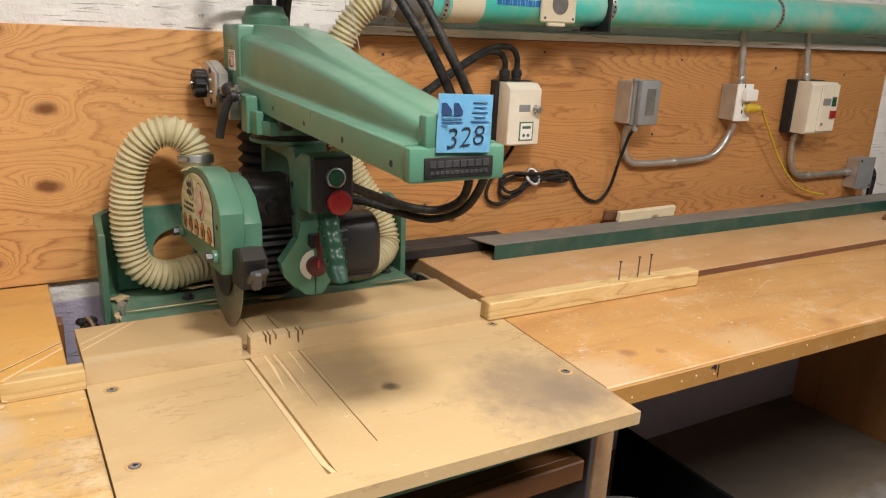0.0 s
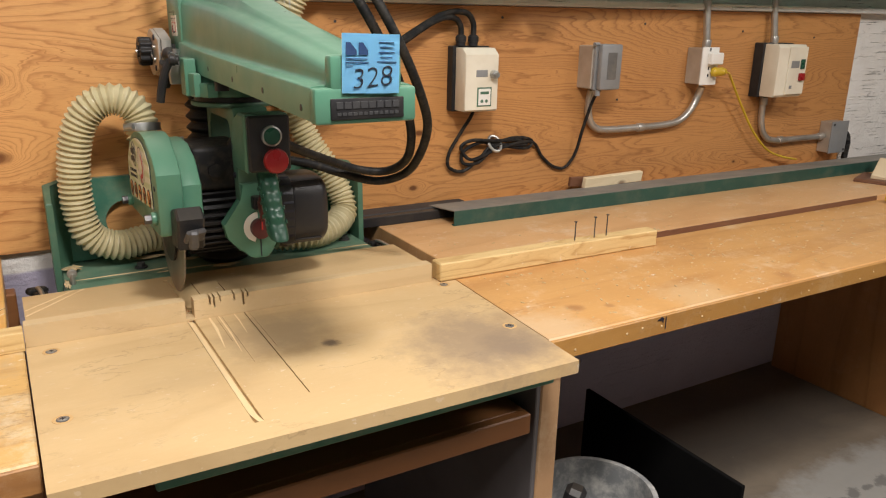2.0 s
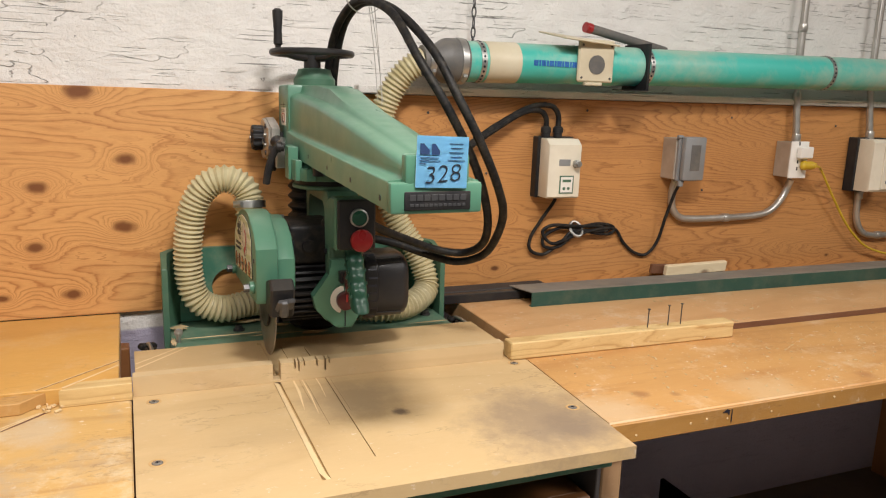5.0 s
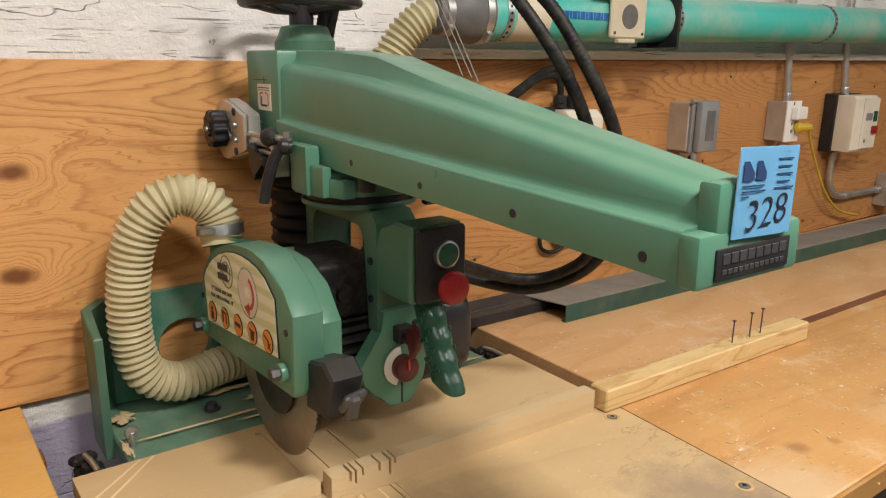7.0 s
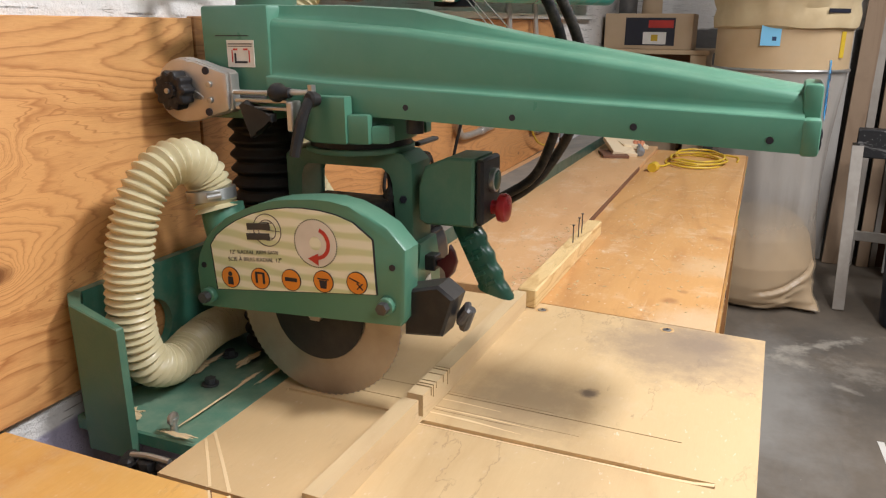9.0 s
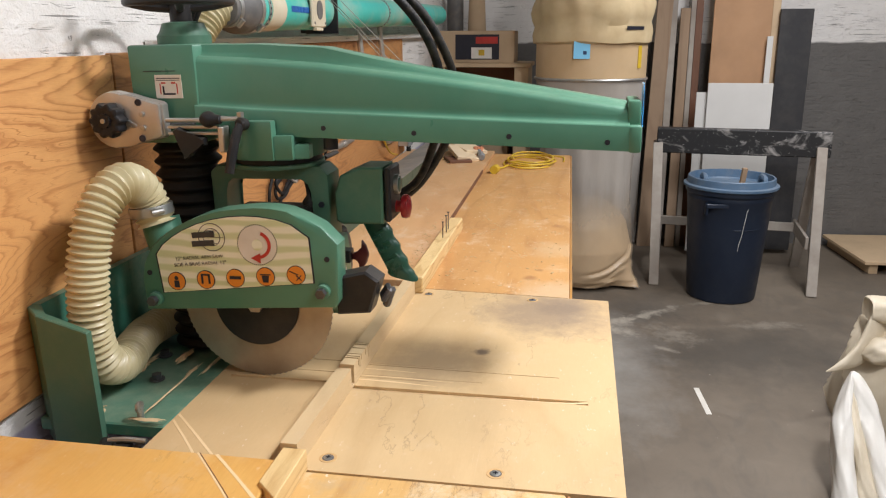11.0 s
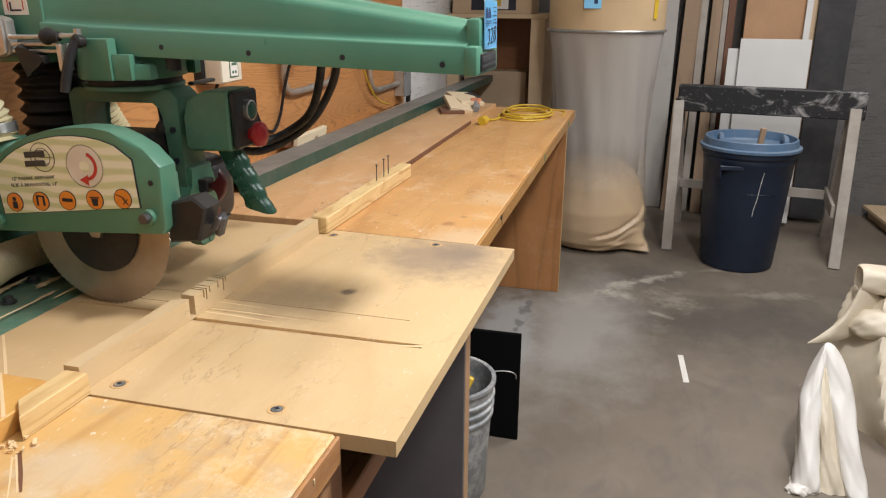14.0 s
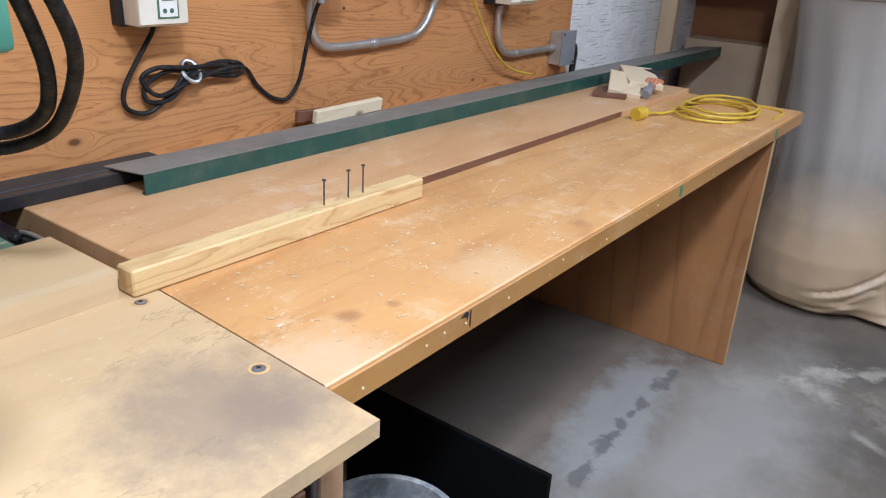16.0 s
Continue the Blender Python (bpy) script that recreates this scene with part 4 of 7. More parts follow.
for x in (0.395, 1.222):
    bm = C((x, 1.735, 0.936), "z", 0.015, 0.016, 8, bev=0.003)
    box(bm, x - 0.022, x + 0.022, 1.700, 1.770, 0.905, 0.928, bev=0.003)
    obox(bm, (x - 0.006, 1.765, 0.940), (0.046, 0.022, 0.016), (0, 8, 28), 0.005)
    obox(bm, (x + 0.004, 1.700, 0.938), (0.030, 0.026, 0.014), (0, -6, -20), 0.005)
    clamp = part("clamp_foot", bm, "cable", saw, "black clamp foot with a steel bolt")
    part("clamp_bolt", T([(x - 0.004, 1.760, 0.948), (x, 1.735, 0.950), (x + 0.004, 1.695, 0.947)], 0.0050, 8), "steel", clamp)

# column
bm = bmesh.new()
prof, n = [(0.040, 0.0)], 17
for i in range(n):
    z = 0.445 * i / n
    prof += [(0.057, z + 0.002), (0.0675, z + 0.011), (0.0675, z + 0.014), (0.057, z + 0.024)]
prof.append((0.05, 0.446))
lathe(bm, prof, (0.815, 1.79, 0.953), seg=36)
part("bellows", bm, "bellows", saw, "black rubber bellows round the column")

# arm and what hangs from it
stand((0.82, 1.82, 1.1), (-0.9, -0.4, -1.4), (0.0132, 0.004, -0.0155))
CX = 0.82


def arm_ring(y, hf, zb, zr, hu, ze, zt, ht):
    """Half-widths: hf of the bottom flange, hu of the web, ht of the raised spine on top; ze is the rounded shoulder of the web."""
    lip = hf - 0.0042
    half = [(hf, zb), (hf, zr - 0.0032), (hf - 0.0010, zr - 0.0010), (hf - 0.0034, zr), (min(hu + 0.0050, lip), zr + 0.0008), (min(hu + 0.0018, lip - 0.0004), zr + 0.0030), (min(hu + 0.0004, lip - 0.0006), zr + 0.0070), (min(hu, lip - 0.0007), zr + 0.014), (hu - 0.001, ze - 0.010), (hu - 0.003, ze - 0.004),
            (hu - 0.007, ze), (hu - 0.013, ze + 0.002), (ht + 0.014, ze + 0.0035), (ht + 0.008, ze + 0.0045), (ht + 0.004, ze + 0.35 * (zt - ze) + 0.003), (ht + 0.001, zt - 0.0015), (ht - 0.004, zt)]
    return [Vector((CX - x, y, z)) for x, z in half] + [Vector((CX + x, y, z)) for x, z in reversed(half)]


bm = bmesh.new()
loft(bm, [arm_ring(*s) for s in ((1.716, 0.086, 1.424, 1.476, 0.0825, 1.566, 1.5885, 0.050), (1.712, 0.086, 1.424, 1.476, 0.0815, 1.566, 1.5885, 0.048), (1.703, 0.0858, 1.4238, 1.4755, 0.074, 1.563, 1.588, 0.042), (1.60, 0.0845, 1.418, 1.468, 0.070, 1.556, 1.587, 0.034),
                                 (1.47, 0.083, 1.414, 1.462, 0.067, 1.5455, 1.5785, 0.032), (1.40, 0.082, 1.411, 1.459, 0.0655, 1.5365, 1.563, 0.031), (1.30, 0.0805, 1.407, 1.4545, 0.063, 1.5235, 1.5415, 0.030), (1.187, 0.0785, 1.403, 1.449, 0.0595, 1.508, 1.5215, 0.027),
                                 (1.05, 0.0765, 1.397, 1.443, 0.0555, 1.487, 1.498, 0.022), (0.900, 0.0745, 1.391, 1.437, 0.050, 1.4635, 1.4725, 0.016))])
arm = part("arm", bm, "green", saw, "tapered green cast arm", sharp=50)
bm = B(0.7435, 0.8925, 0.8795, 0.902, 1.388, 1.436, bev=0.005, seg=2)
box(bm, 0.767, 0.871, 0.881, 0.904, 1.428, 1.478, bev=0.005, seg=2)
part("end_cap", bm, "green", arm)
bm = B(0.737, 0.903, 1.708, 1.846, 1.402, 1.589, bev=0.006, seg=2)
part("arm_head", bm, "green", arm)
bm = bmesh.new()
lathe(bm, [(0.052, 0.0), (0.052, 0.016), (0.046, 0.024), (0.040, 0.040), (0.030, 0.042), (0.022, 0.043)], (0.815, 1.765, 1.5885), seg=32)
part("bearing_cap", bm, "green_dark", arm)
for y, z in ((1.460, 1.432), (1.287, 1.423), (1.112, 1.417), (0.938, 1.407)):
    hf = 0.0745 + (0.0830 - 0.0745) * (y - 0.9) / 0.60
    bm = bmesh.new()
    lathe(bm, [(0.0062, -0.002), (0.0060, 0.0003), (0.0052, 0.0003), (0.0050, -0.002)], (CX - hf, y, z), (-1, 0, 0), 20)
    socket = part("set_screw_hole", bm, "green", arm)
    part("set_screw", C((CX - hf - 0.0001, y, z), "x", 0.0048, 0.001, 14), "ink", socket)
    part("set_screw", cyl(bmesh.new(), (CX + hf + 0.0001, y, z), "x", 0.0048, 0.001, 14), "ink", arm)
bm = B(0.7352, 0.7372, 1.738, 1.793, 1.489, 1.533)
sticker = part("adjustment_sticker", bm, "white_paint", arm, "small white sticker with red arrows")
bm = B(0.7346, 0.7353, 1.7815, 1.7835, 1.497, 1.517)
box(bm, 0.7346, 0.7353, 1.7465, 1.7485, 1.497, 1.517)
box(bm, 0.7346, 0.7353, 1.771, 1.780, 1.5165, 1.5195)
box(bm, 0.7346, 0.7353, 1.750, 1.759, 1.5165, 1.5195)
part("sticker_arrows", bm, "red_ink", sticker)
bm = B(0.7346, 0.7353, 1.752, 1.778, 1.4955, 1.499)
box(bm, 0.7346, 0.7353, 1.7745, 1.778, 1.4991, 1.512)
box(bm, 0.7347, 0.7353, 1.741, 1.790, 1.526, 1.5275)
box(bm, 0.7347, 0.7353, 1.741, 1.790, 1.5225, 1.5235)
part("sticker_lines", bm, "ink", sticker)
part("casting_seam", B(0.7360, 0.7372, 1.748, 1.816, 1.5395, 1.5408), "ink", arm)
# nameplate on the end of the arm, with plain bars for the maker's name
bm = B(0.765, 0.872, 0.877, 0.8805, 1.394, 1.4225, bev=0.003, seg=2)
name_plate = part("nameplate", bm, "black", arm, "black nameplate with raised pale bars")
for k in range(8):
    part("raised_bar", B(0.7725 + k * 0.0117, 0.7822 + k * 0.0117, 0.8760, 0.8772, 1.4085, 1.4180, bev=0.0004), "charcoal", name_plate)
for k in range(12):
    part("raised_bar", B(0.7735 + k * 0.0076, 0.7795 + k * 0.0076, 0.8762, 0.8772, 1.3995, 1.4040, bev=0.0003), "charcoal", name_plate)

# hand wheel
bm = bmesh.new()
HW = Vector((0.81, 1.765, 1.668))
tube(bm, [HW + Vector((0.098 * math.cos(a), 0.098 * math.sin(a), 0)) for a in [i * math.tau / 40 for i in range(41)]], 0.0085, 10, smooth=False)
for k in range(4):
    a = k * math.pi / 2 + 0.5
    d = Vector((math.cos(a), math.sin(a), 0))
    tube(bm, [HW + Vector((0, 0, -0.012)) + d * 0.018, HW + d * 0.06 + Vector((0, 0, -0.008)), HW + d * 0.095], 0.0085, 8)
lathe(bm, [(0.021, -0.04), (0.021, -0.005), (0.024, -0.002), (0.024, 0.008), (0.01, 0.01)], HW, seg=24)
wheel = part("hand_wheel", bm, "black", saw, "black cast hand wheel")
bm = bmesh.new()
lathe(bm, [(0.006, 0.0), (0.007, 0.014), (0.011, 0.018), (0.010, 0.05), (0.0125, 0.085), (0.0125, 0.096), (0.007, 0.101)], (0.722, 1.745, 1.668), seg=18)
part("crank_handle", bm, "black", wheel)

# index plate with knob
stand((0.82, 1.82, 1.1), (-0.9, -0.4, -1.4), (0.0282, 0.001, -0.0165))
def teardrop(k, yc=1.868, zc=1.452, r=0.055):
    pts = [(yc + k * r * math.sin(t), zc + k * r * math.cos(t)) for t in [math.radians(d) for d in range(-32, 215, 13)]]
    return [(1.768 + (1 - k) * 0.1, zc + 0.029 * k), (1.774 + (1 - k) * 0.1, zc + 0.034 * k)] + pts + [(1.774 + (1 - k) * 0.1, zc - 0.034 * k), (1.768 + (1 - k) * 0.1, zc - 0.029 * k)]


bm = P(teardrop(1.0), "x", 0.690, 0.712, bev=0.003, seg=2)
prism(bm, teardrop(0.97), "x", 0.682, 0.6895, bev=0.003, seg=2)
plate = part("index_plate", bm, "alu", saw, "rounded cast aluminium index plate")
bm = bmesh.new()
n = 90
rr = [0.032 + 0.0026 * math.cos(10 * i * math.tau / n) for i in range(n)]
loft(bm, [[Vector((x, 1.870 + r * s * math.cos(i * math.tau / n), 1.454 + r * s * math.sin(i * math.tau / n))) for i, r in enumerate(rr)] for x, s in ((0.681, 0.96), (0.660, 1.0), (0.655, 0.94), (0.653, 0.80), (0.655, 0.42), (0.651, 0.40))])
part("knob", bm, "black", plate, "black fluted knob")
for y, z in ((1.812, 1.486), (1.812, 1.418)):
    part("bolt", C((0.6815, y, z), "x", 0.0065, 0.004, 14), "ink", plate)
for y, z in ((1.806, 1.464), (1.806, 1.438)):
    part("pin", C((0.680, y, z), "x", 0.0052, 0.008, 14, bev=0.001), "steel", plate)
bm = T([(0.679, 1.838, 1.452), (0.676, 1.826, 1.449), (0.676, 1.818, 1.443), (0.677, 1.824, 1.439), (0.679, 1.836, 1.443)], 0.0018, 6)
part("spring_clip", bm, "steel", plate)
part("shaft", C((0.651, 1.870, 1.454), "x", 0.0045, 0.006, 10), "steel", plate)
bm = B(0.7125, 0.7365, 1.72, 1.885, 1.432, 1.444, bev=0.002)
box(bm, 0.7125, 0.7365, 1.78, 1.87, 1.444, 1.472, bev=0.003)
part("index_bracket", bm, "dark_steel", saw)
# lock rods and levers
stand((0.82, 1.82, 1.1), (-0.9, -0.4, -1.4), (0.0145, -0.006, -0.0165))
bm = T([(0.703, 1.77, 1.452), (0.703, 1.70, 1.452), (0.704, 1.625, 1.455)], 0.0045, 10)
obox(bm, (0.706, 1.642, 1.455), (0.010, 0.055, 0.007), (3, 0, 0), 0.001)
cyl(bm, (0.706, 1.620, 1.462), "z", 0.007, 0.009, 6)
rod = part("lock_rod", bm, "steel", saw)
bm = bmesh.new()
lathe(bm, [(0.002, -0.0175), (0.009, -0.0145), (0.0145, -0.007), (0.0160, 0.0), (0.0145, 0.007), (0.010, 0.013), (0.0085, 0.024), (0.005, 0.025)], (0.703, 1.683, 1.453), (0, -1, 0), seg=24)
part("rod_knob", bm, "black", saw, "dark ball knob on the rod")
bm = bmesh.new()
for z in (1.436, 1.424):
    box(bm, 0.700, 0.712, 1.665, 1.768, z, z + 0.006, bev=0.001)
part("link_bar", bm, "steel", saw)
bm = B(0.695, 0.722, 1.652, 1.664, 1.392, 1.440, bev=0.002)
part("link_block", bm, "alu", saw)
bm = bmesh.new()
lathe(bm, [(0.010, 0.0), (0.010, 0.006), (0.0125, 0.007), (0.0125, 0.016), (0.009, 0.020), (0.002, 0.021)], (0.708, 1.612, 1.444), (-1, 0.25, 0.1), 18)
tube(bm, [(0.692, 1.615, 1.444), (0.682, 1.621, 1.425), (0.672, 1.629, 1.385), (0.668, 1.634, 1.358)], lambda s: 0.0095 - 0.02 * abs(s - 0.05), 10)
part("clamp_lever", bm, "black", saw, "black clamp lever")
bm = P([(1.755, 1.432), (1.742, 1.440), (1.728, 1.428), (1.705, 1.420), (1.690, 1.420), (1.690, 1.406), (1.706, 1.404), (1.722, 1.385), (1.736, 1.378), (1.742, 1.402)], "x", 0.690, 0.708, bev=0.004, seg=2)
part("latch", bm, "black", saw, "black wing latch")

# turret under the arm
stand((0.82, 1.82, 1.1), (-0.9, -0.4, -1.4), (0.0132, 0.004, -0.0155))
bm = bmesh.new()
cyl(bm, (CX, 1.590, 1.394), "z", 0.100, 0.044, 48, bev=0.004)
turret = part("carriage", bm, "green", saw, "green roller carriage under the arm")
for sx in (-1, 1):
    bm = bmesh.new()
    prism(bm, [(CX + sx * q, y) for q, y in ((0.110, 1.553), (0.110, 1.598), (0.104, 1.622), (0.0875, 1.645), (0.0875, 1.553))], "z", 1.373, 1.448, bev=0.003, seg=2)
    prism(bm, [(CX + sx * q, y) for q, y in ((0.100, 1.518), (0.104, 1.5525), (0.086, 1.5525), (0.086, 1.518))], "z", 1.373, 1.420, bev=0.003, seg=2)
    prism(bm, [(CX + sx * q, y) for q, y in ((0.080, 1.492), (0.090, 1.5175), (0.06, 1.5175), (0.06, 1.492))], "z", 1.373, 1.402, bev=0.003, seg=2)
    part("roller_bracket", bm, "green", turret)
part("swivel_ring", C((CX, 1.588, 1.3665), "z", 0.088, 0.012, 48), "black", saw)
part("swivel_collar", C((CX, 1.590, 1.3555), "z", 0.094, 0.010, 48, bev=0.003), "green_dark", saw)
part("stop_pin", C((CX - 0.06, 1.455, 1.405), "z", 0.014, 0.03, 14), "black", saw)
bm = B(0.90, 0.985, 1.515, 1.530, 1.345, 1.353, bev=0.003)
part("swivel_lever", bm, "black", saw)

# yoke
bm = bmesh.new()
pts = [(1.724, 1.12), (1.724, 1.338), (1.708, 1.352), (1.492, 1.352), (1.474, 1.335), (1.474, 1.16), (1.506, 1.16), (1.506, 1.300), (1.512, 1.318), (1.528, 1.330), (1.678, 1.330), (1.690, 1.320), (1.696, 1.302), (1.696, 1.12)]
prism(bm, pts, "x", 0.783, 0.857, bev=0.005, seg=2)
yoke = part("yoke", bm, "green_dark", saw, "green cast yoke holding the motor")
for z in (1.215, 1.275):
    part("yoke_bolt", C((0.7815, 1.490, z), "x", 0.0065, 0.004, 6), "ink", yoke)
bm = P([(0.785, 1.20), (0.787, 1.165), (0.744, 1.118), (0.752, 1.085), (0.775, 1.058), (0.800, 1.045), (0.803, 1.037), (0.836, 1.037), (0.839, 1.050), (0.862, 1.075), (0.870, 1.115), (0.858, 1.165), (0.856, 1.20)], "y", 1.463, 1.49, bev=0.004, seg=2)
bevel_plate = part("bevel_plate", bm, "green", yoke)
part("clamp_split", B(0.8185, 0.8207, 1.4617, 1.4629, 1.041, 1.080), "ink", bevel_plate)
bm = bmesh.new()
arc = [math.radians(d) for d in range(95, 260, 12)]
for a, b in zip(arc, arc[1:]):
    vs = [bm.verts.new((0.817 + r * math.cos(t), y, 1.107 + r * math.sin(t))) for y in (1.4585, 1.4565) for r, t in ((0.020, a), (0.033, a), (0.033, b), (0.020, b))]
    for q in ((0, 1, 2, 3), (7, 6, 5, 4), (0, 4, 5, 1), (2, 6, 7, 3), (1, 5, 6, 2), (0, 3, 7, 4)):
        bm.faces.new([vs[i] for i in q])
part("bevel_scale", bm, "white_paint", yoke, "white curved bevel scale")
bm = C((0.818, 1.450, 1.105), "y", 0.021, 0.020, 24, bev=0.003)
part("bevel_hub", bm, "dark_red", yoke, "dark red-brown bevel hub")
bm = B(0.8165, 0.8195, 1.4375, 1.4398, 1.105, 1.122)
part("pointer", bm, "red_ink", yoke)
bm = B(0.804, 0.832, 1.444, 1.4735, 1.147, 1.174, bev=0.002)
part("bevel_lock_block", bm, "black", yoke)
bm = P([(1.421, 1.194), (1.413, 1.182), (1.408, 1.164), (1.413, 1.146), (1.429, 1.126), (1.424, 1.146), (1.428, 1.153), (1.4435, 1.154), (1.4435, 1.166), (1.427, 1.168), (1.421, 1.176)], "x", 0.810, 0.826, bev=0.004, seg=2)
part("bevel_lock_knob", bm, "dark_red", yoke, "dark red crescent lock knob")

# motor
MZ, MY = 1.116, 1.572
fins = [(1.572 + r * math.cos(a), 1.116 + r * math.sin(a)) for k in range(30) for a, r in ((k * math.tau / 30 - 0.07, 0.066), (k * math.tau / 30 - 0.035, 0.080), (k * math.tau / 30 + 0.035, 0.080), (k * math.tau / 30 + 0.07, 0.066))]
bm = P(fins, "x", 0.692, 0.876)
motor = part("motor", bm, "motor_black", saw, "black finned electric motor")
def squarish(r, a, p=3.4):
    k = r / (abs(math.cos(a)) ** p + abs(math.sin(a)) ** p) ** (1 / p)
    return Vector((0, MY + k * math.cos(a), MZ + k * math.sin(a)))


bm = bmesh.new()
turns = [i * math.tau / 64 for i in range(64)]
loft(bm, [[squarish(r, a) + Vector((0.876 + x, 0, 0)) for a in turns] for r, x in ((0.070, 0.0), (0.080, 0.001), (0.0815, 0.006), (0.0815, 0.030), (0.0785, 0.032), (0.0785, 0.092), (0.0755, 0.104), (0.068, 0.111), (0.03, 0.114), (0.004, 0.114))])
fan = part("fan_cover", bm, "fan_black", motor, "dusty black squarish fan cover")
bm = bmesh.new()
for k in range(28):
    a = (k + 0.5) * math.tau / 28
    q = squarish(0.0812, a)
    obox(bm, (0.894, q.y, q.z), (0.022, 0.006, 0.0016), (math.degrees(a) - 90, 0, 0))
part("cover_slots", bm, "ink", fan)
for a in (math.pi / 4, 3 * math.pi / 4, 5 * math.pi / 4, 7 * math.pi / 4):
    q = squarish(0.0795, a)
    part("cover_rib", obox(bmesh.new(), (0.938, q.y, q.z), (0.064, 0.014, 0.004), (math.degrees(a) - 90, 0, 0), 0.0015), "fan_black", fan)
for a in (0.9, 2.2, 4.1, 5.4):
    part("cover_screw", C((0.889, *squarish(0.081, a)[1:]), (0, math.cos(a), math.sin(a)), 0.004, 0.005, 8), "dark_steel", fan)
bm = B(0.70, 0.815, 1.512, 1.664, 1.18, 1.274, bev=0.012, seg=3)
cyl(bm, (0.745, 1.515, 1.225), "y", 0.014, 0.03, 14)
part("terminal_box", bm, "cable", motor)
part("box_label", B(0.6993, 0.7002, 1.585, 1.605, 1.215, 1.238), "red_ink", motor)
bm = T([(0.792, 1.520, 1.268), (0.791, 1.518, 1.292), (0.794, 1.522, 1.318), (0.806, 1.540, 1.345)], lambda q: 0.0135 if q < 0.022 else 0.0055, 10)
part("motor_lead", bm, "cable", motor)
bm = T([(0.70, 1.60, 1.285), (0.70, 1.60, 1.255)], 0.006, 8)
part("depth_stop_bolt", bm, "steel", motor)
part("motor_flange", P([(1.64, 1.06), (1.64, 1.17), (1.60, 1.20), (1.54, 1.20), (1.50, 1.17), (1.50, 1.06), (1.54, 1.03), (1.60, 1.03)], "x", 0.872, 0.884, bev=0.003), "green_dark", motor)

# blade and guard
bm = bmesh.new()
n = 80 * 4
BY, BZ, BR = 1.587, 1.108, 0.1525
ring = []
for i in range(n):
    a = i * math.tau / n
    r = BR - (0.0, 0.0012, 0.0022, 0.0024)[i % 4]
    ring.append((BY + r * math.cos(a), BZ + r * math.sin(a)))
prism(bm, ring, "x", 0.6580, 0.6605)
blade = part("blade", bm, "blade", saw, "steel circular saw blade with fine teeth")
part("blade_flange", C((0.655, BY, BZ), "x", 0.085, 0.006, 48, bev=0.001), "black", blade, "round black blade label")
part("arbor_nut", C((0.650, BY, BZ), "x", 0.017, 0.012, 6), "steel", blade)


GUARD = [(1.792, 1.102), (1.416, 1.122), (1.407, 1.135), (1.403, 1.243), (1.432, 1.274), (1.464, 1.291), (1.496, 1.301), (1.528, 1.306), (1.559, 1.306), (1.592, 1.303), (1.625, 1.299), (1.660, 1.290),
         (1.691, 1.278), (1.722, 1.263), (1.750, 1.245), (1.772, 1.222), (1.787, 1.195), (1.794, 1.165)]
stand((0.82, 1.82, 1.1), (-0.9, -0.4, -1.0), (0.0305, 0.004, -0.0165))
bm = P(GUARD, "x", 0.592, 0.640, bev=0.006, seg=2)
guard = part("blade_guard", bm, "green", saw, "green cast blade guard with safety label")
# label on the guard
DX = 0.5905
DECAL = [(1.750, 1.140), (1.453, 1.170), (1.457, 1.254), (1.489, 1.277), (1.518, 1.286), (1.546, 1.290), (1.576, 1.291), (1.606, 1.289), (1.640, 1.283), (1.67, 1.274), (1.700, 1.261), (1.722, 1.248), (1.742, 1.233), (1.756, 1.215)]
mid = Vector((1.60, 1.215))
bm = P([tuple(mid + (Vector(p) - mid) * 1.018) for p in DECAL], "x", 0.5906, 0.5918)
part("label_border", bm, "ink", guard, "black edge line of the label")
bm = P(DECAL, "x", 0.5898, 0.5905)
decal = part("safety_label", bm, "decal", guard, "pale green striped label with warning signs")


def disc(y, z, r, x0, x1, seg=28, r2=0.0):
    bm = bmesh.new()
    if r2:
        a = [i * math.tau / seg for i in range(seg)]
        loft(bm, [[Vector((x, y + q * math.cos(t), z + q * math.sin(t))) for t in a] for x, q in ((x0, r2), (x0, r), (x1, r), (x1, r2))], caps=False)
    else:
        cyl(bm, ((x0 + x1) / 2, y, z), "x", r, abs(x1 - x0), seg)
    return bm


bm = bmesh.new()
n = 60
prism(bm, [(1.554 + (0.038 if i % 2 else 0.036) * math.cos(i * math.tau / n), 1.239 + (0.038 if i % 2 else 0.036) * math.sin(i * math.tau / n)) for i in range(n)], "x", 0.5890, 0.5896)
part("blade_symbol", bm, "white_paint", guard)
bm = bmesh.new()
for i in range(60):
    a, b = i * math.tau / 60, (i + 0.5) * math.tau / 60
    prism(bm, [(1.554 + r * math.cos(t), 1.239 + r * math.sin(t)) for r, t in ((0.0372, a), (0.0390, a), (0.0378, b), (0.0366, b))], "x", 0.5886, 0.5889)
part("symbol_edge", bm, "ink", guard)
part("symbol_hole", disc(1.554, 1.239, 0.0105, 0.5884, 0.5889, 20), "decal", guard)
arc = [math.radians(d) for d in range(-100, 75, 10)]
bm = bmesh.new()
for a, b in zip(arc, arc[1:]):
    prism(bm, [(1.554 - r * math.cos(t), 1.239 + r * math.sin(t)) for r, t in ((0.020, a), (0.026, a), (0.026, b), (0.020, b))], "x", 0.5882, 0.5889)
prism(bm, [(1.550, 1.2235), (1.550, 1.2045), (1.568, 1.214)], "x", 0.5879, 0.5887)
part("turning_arrow", bm, "red_ink", guard)
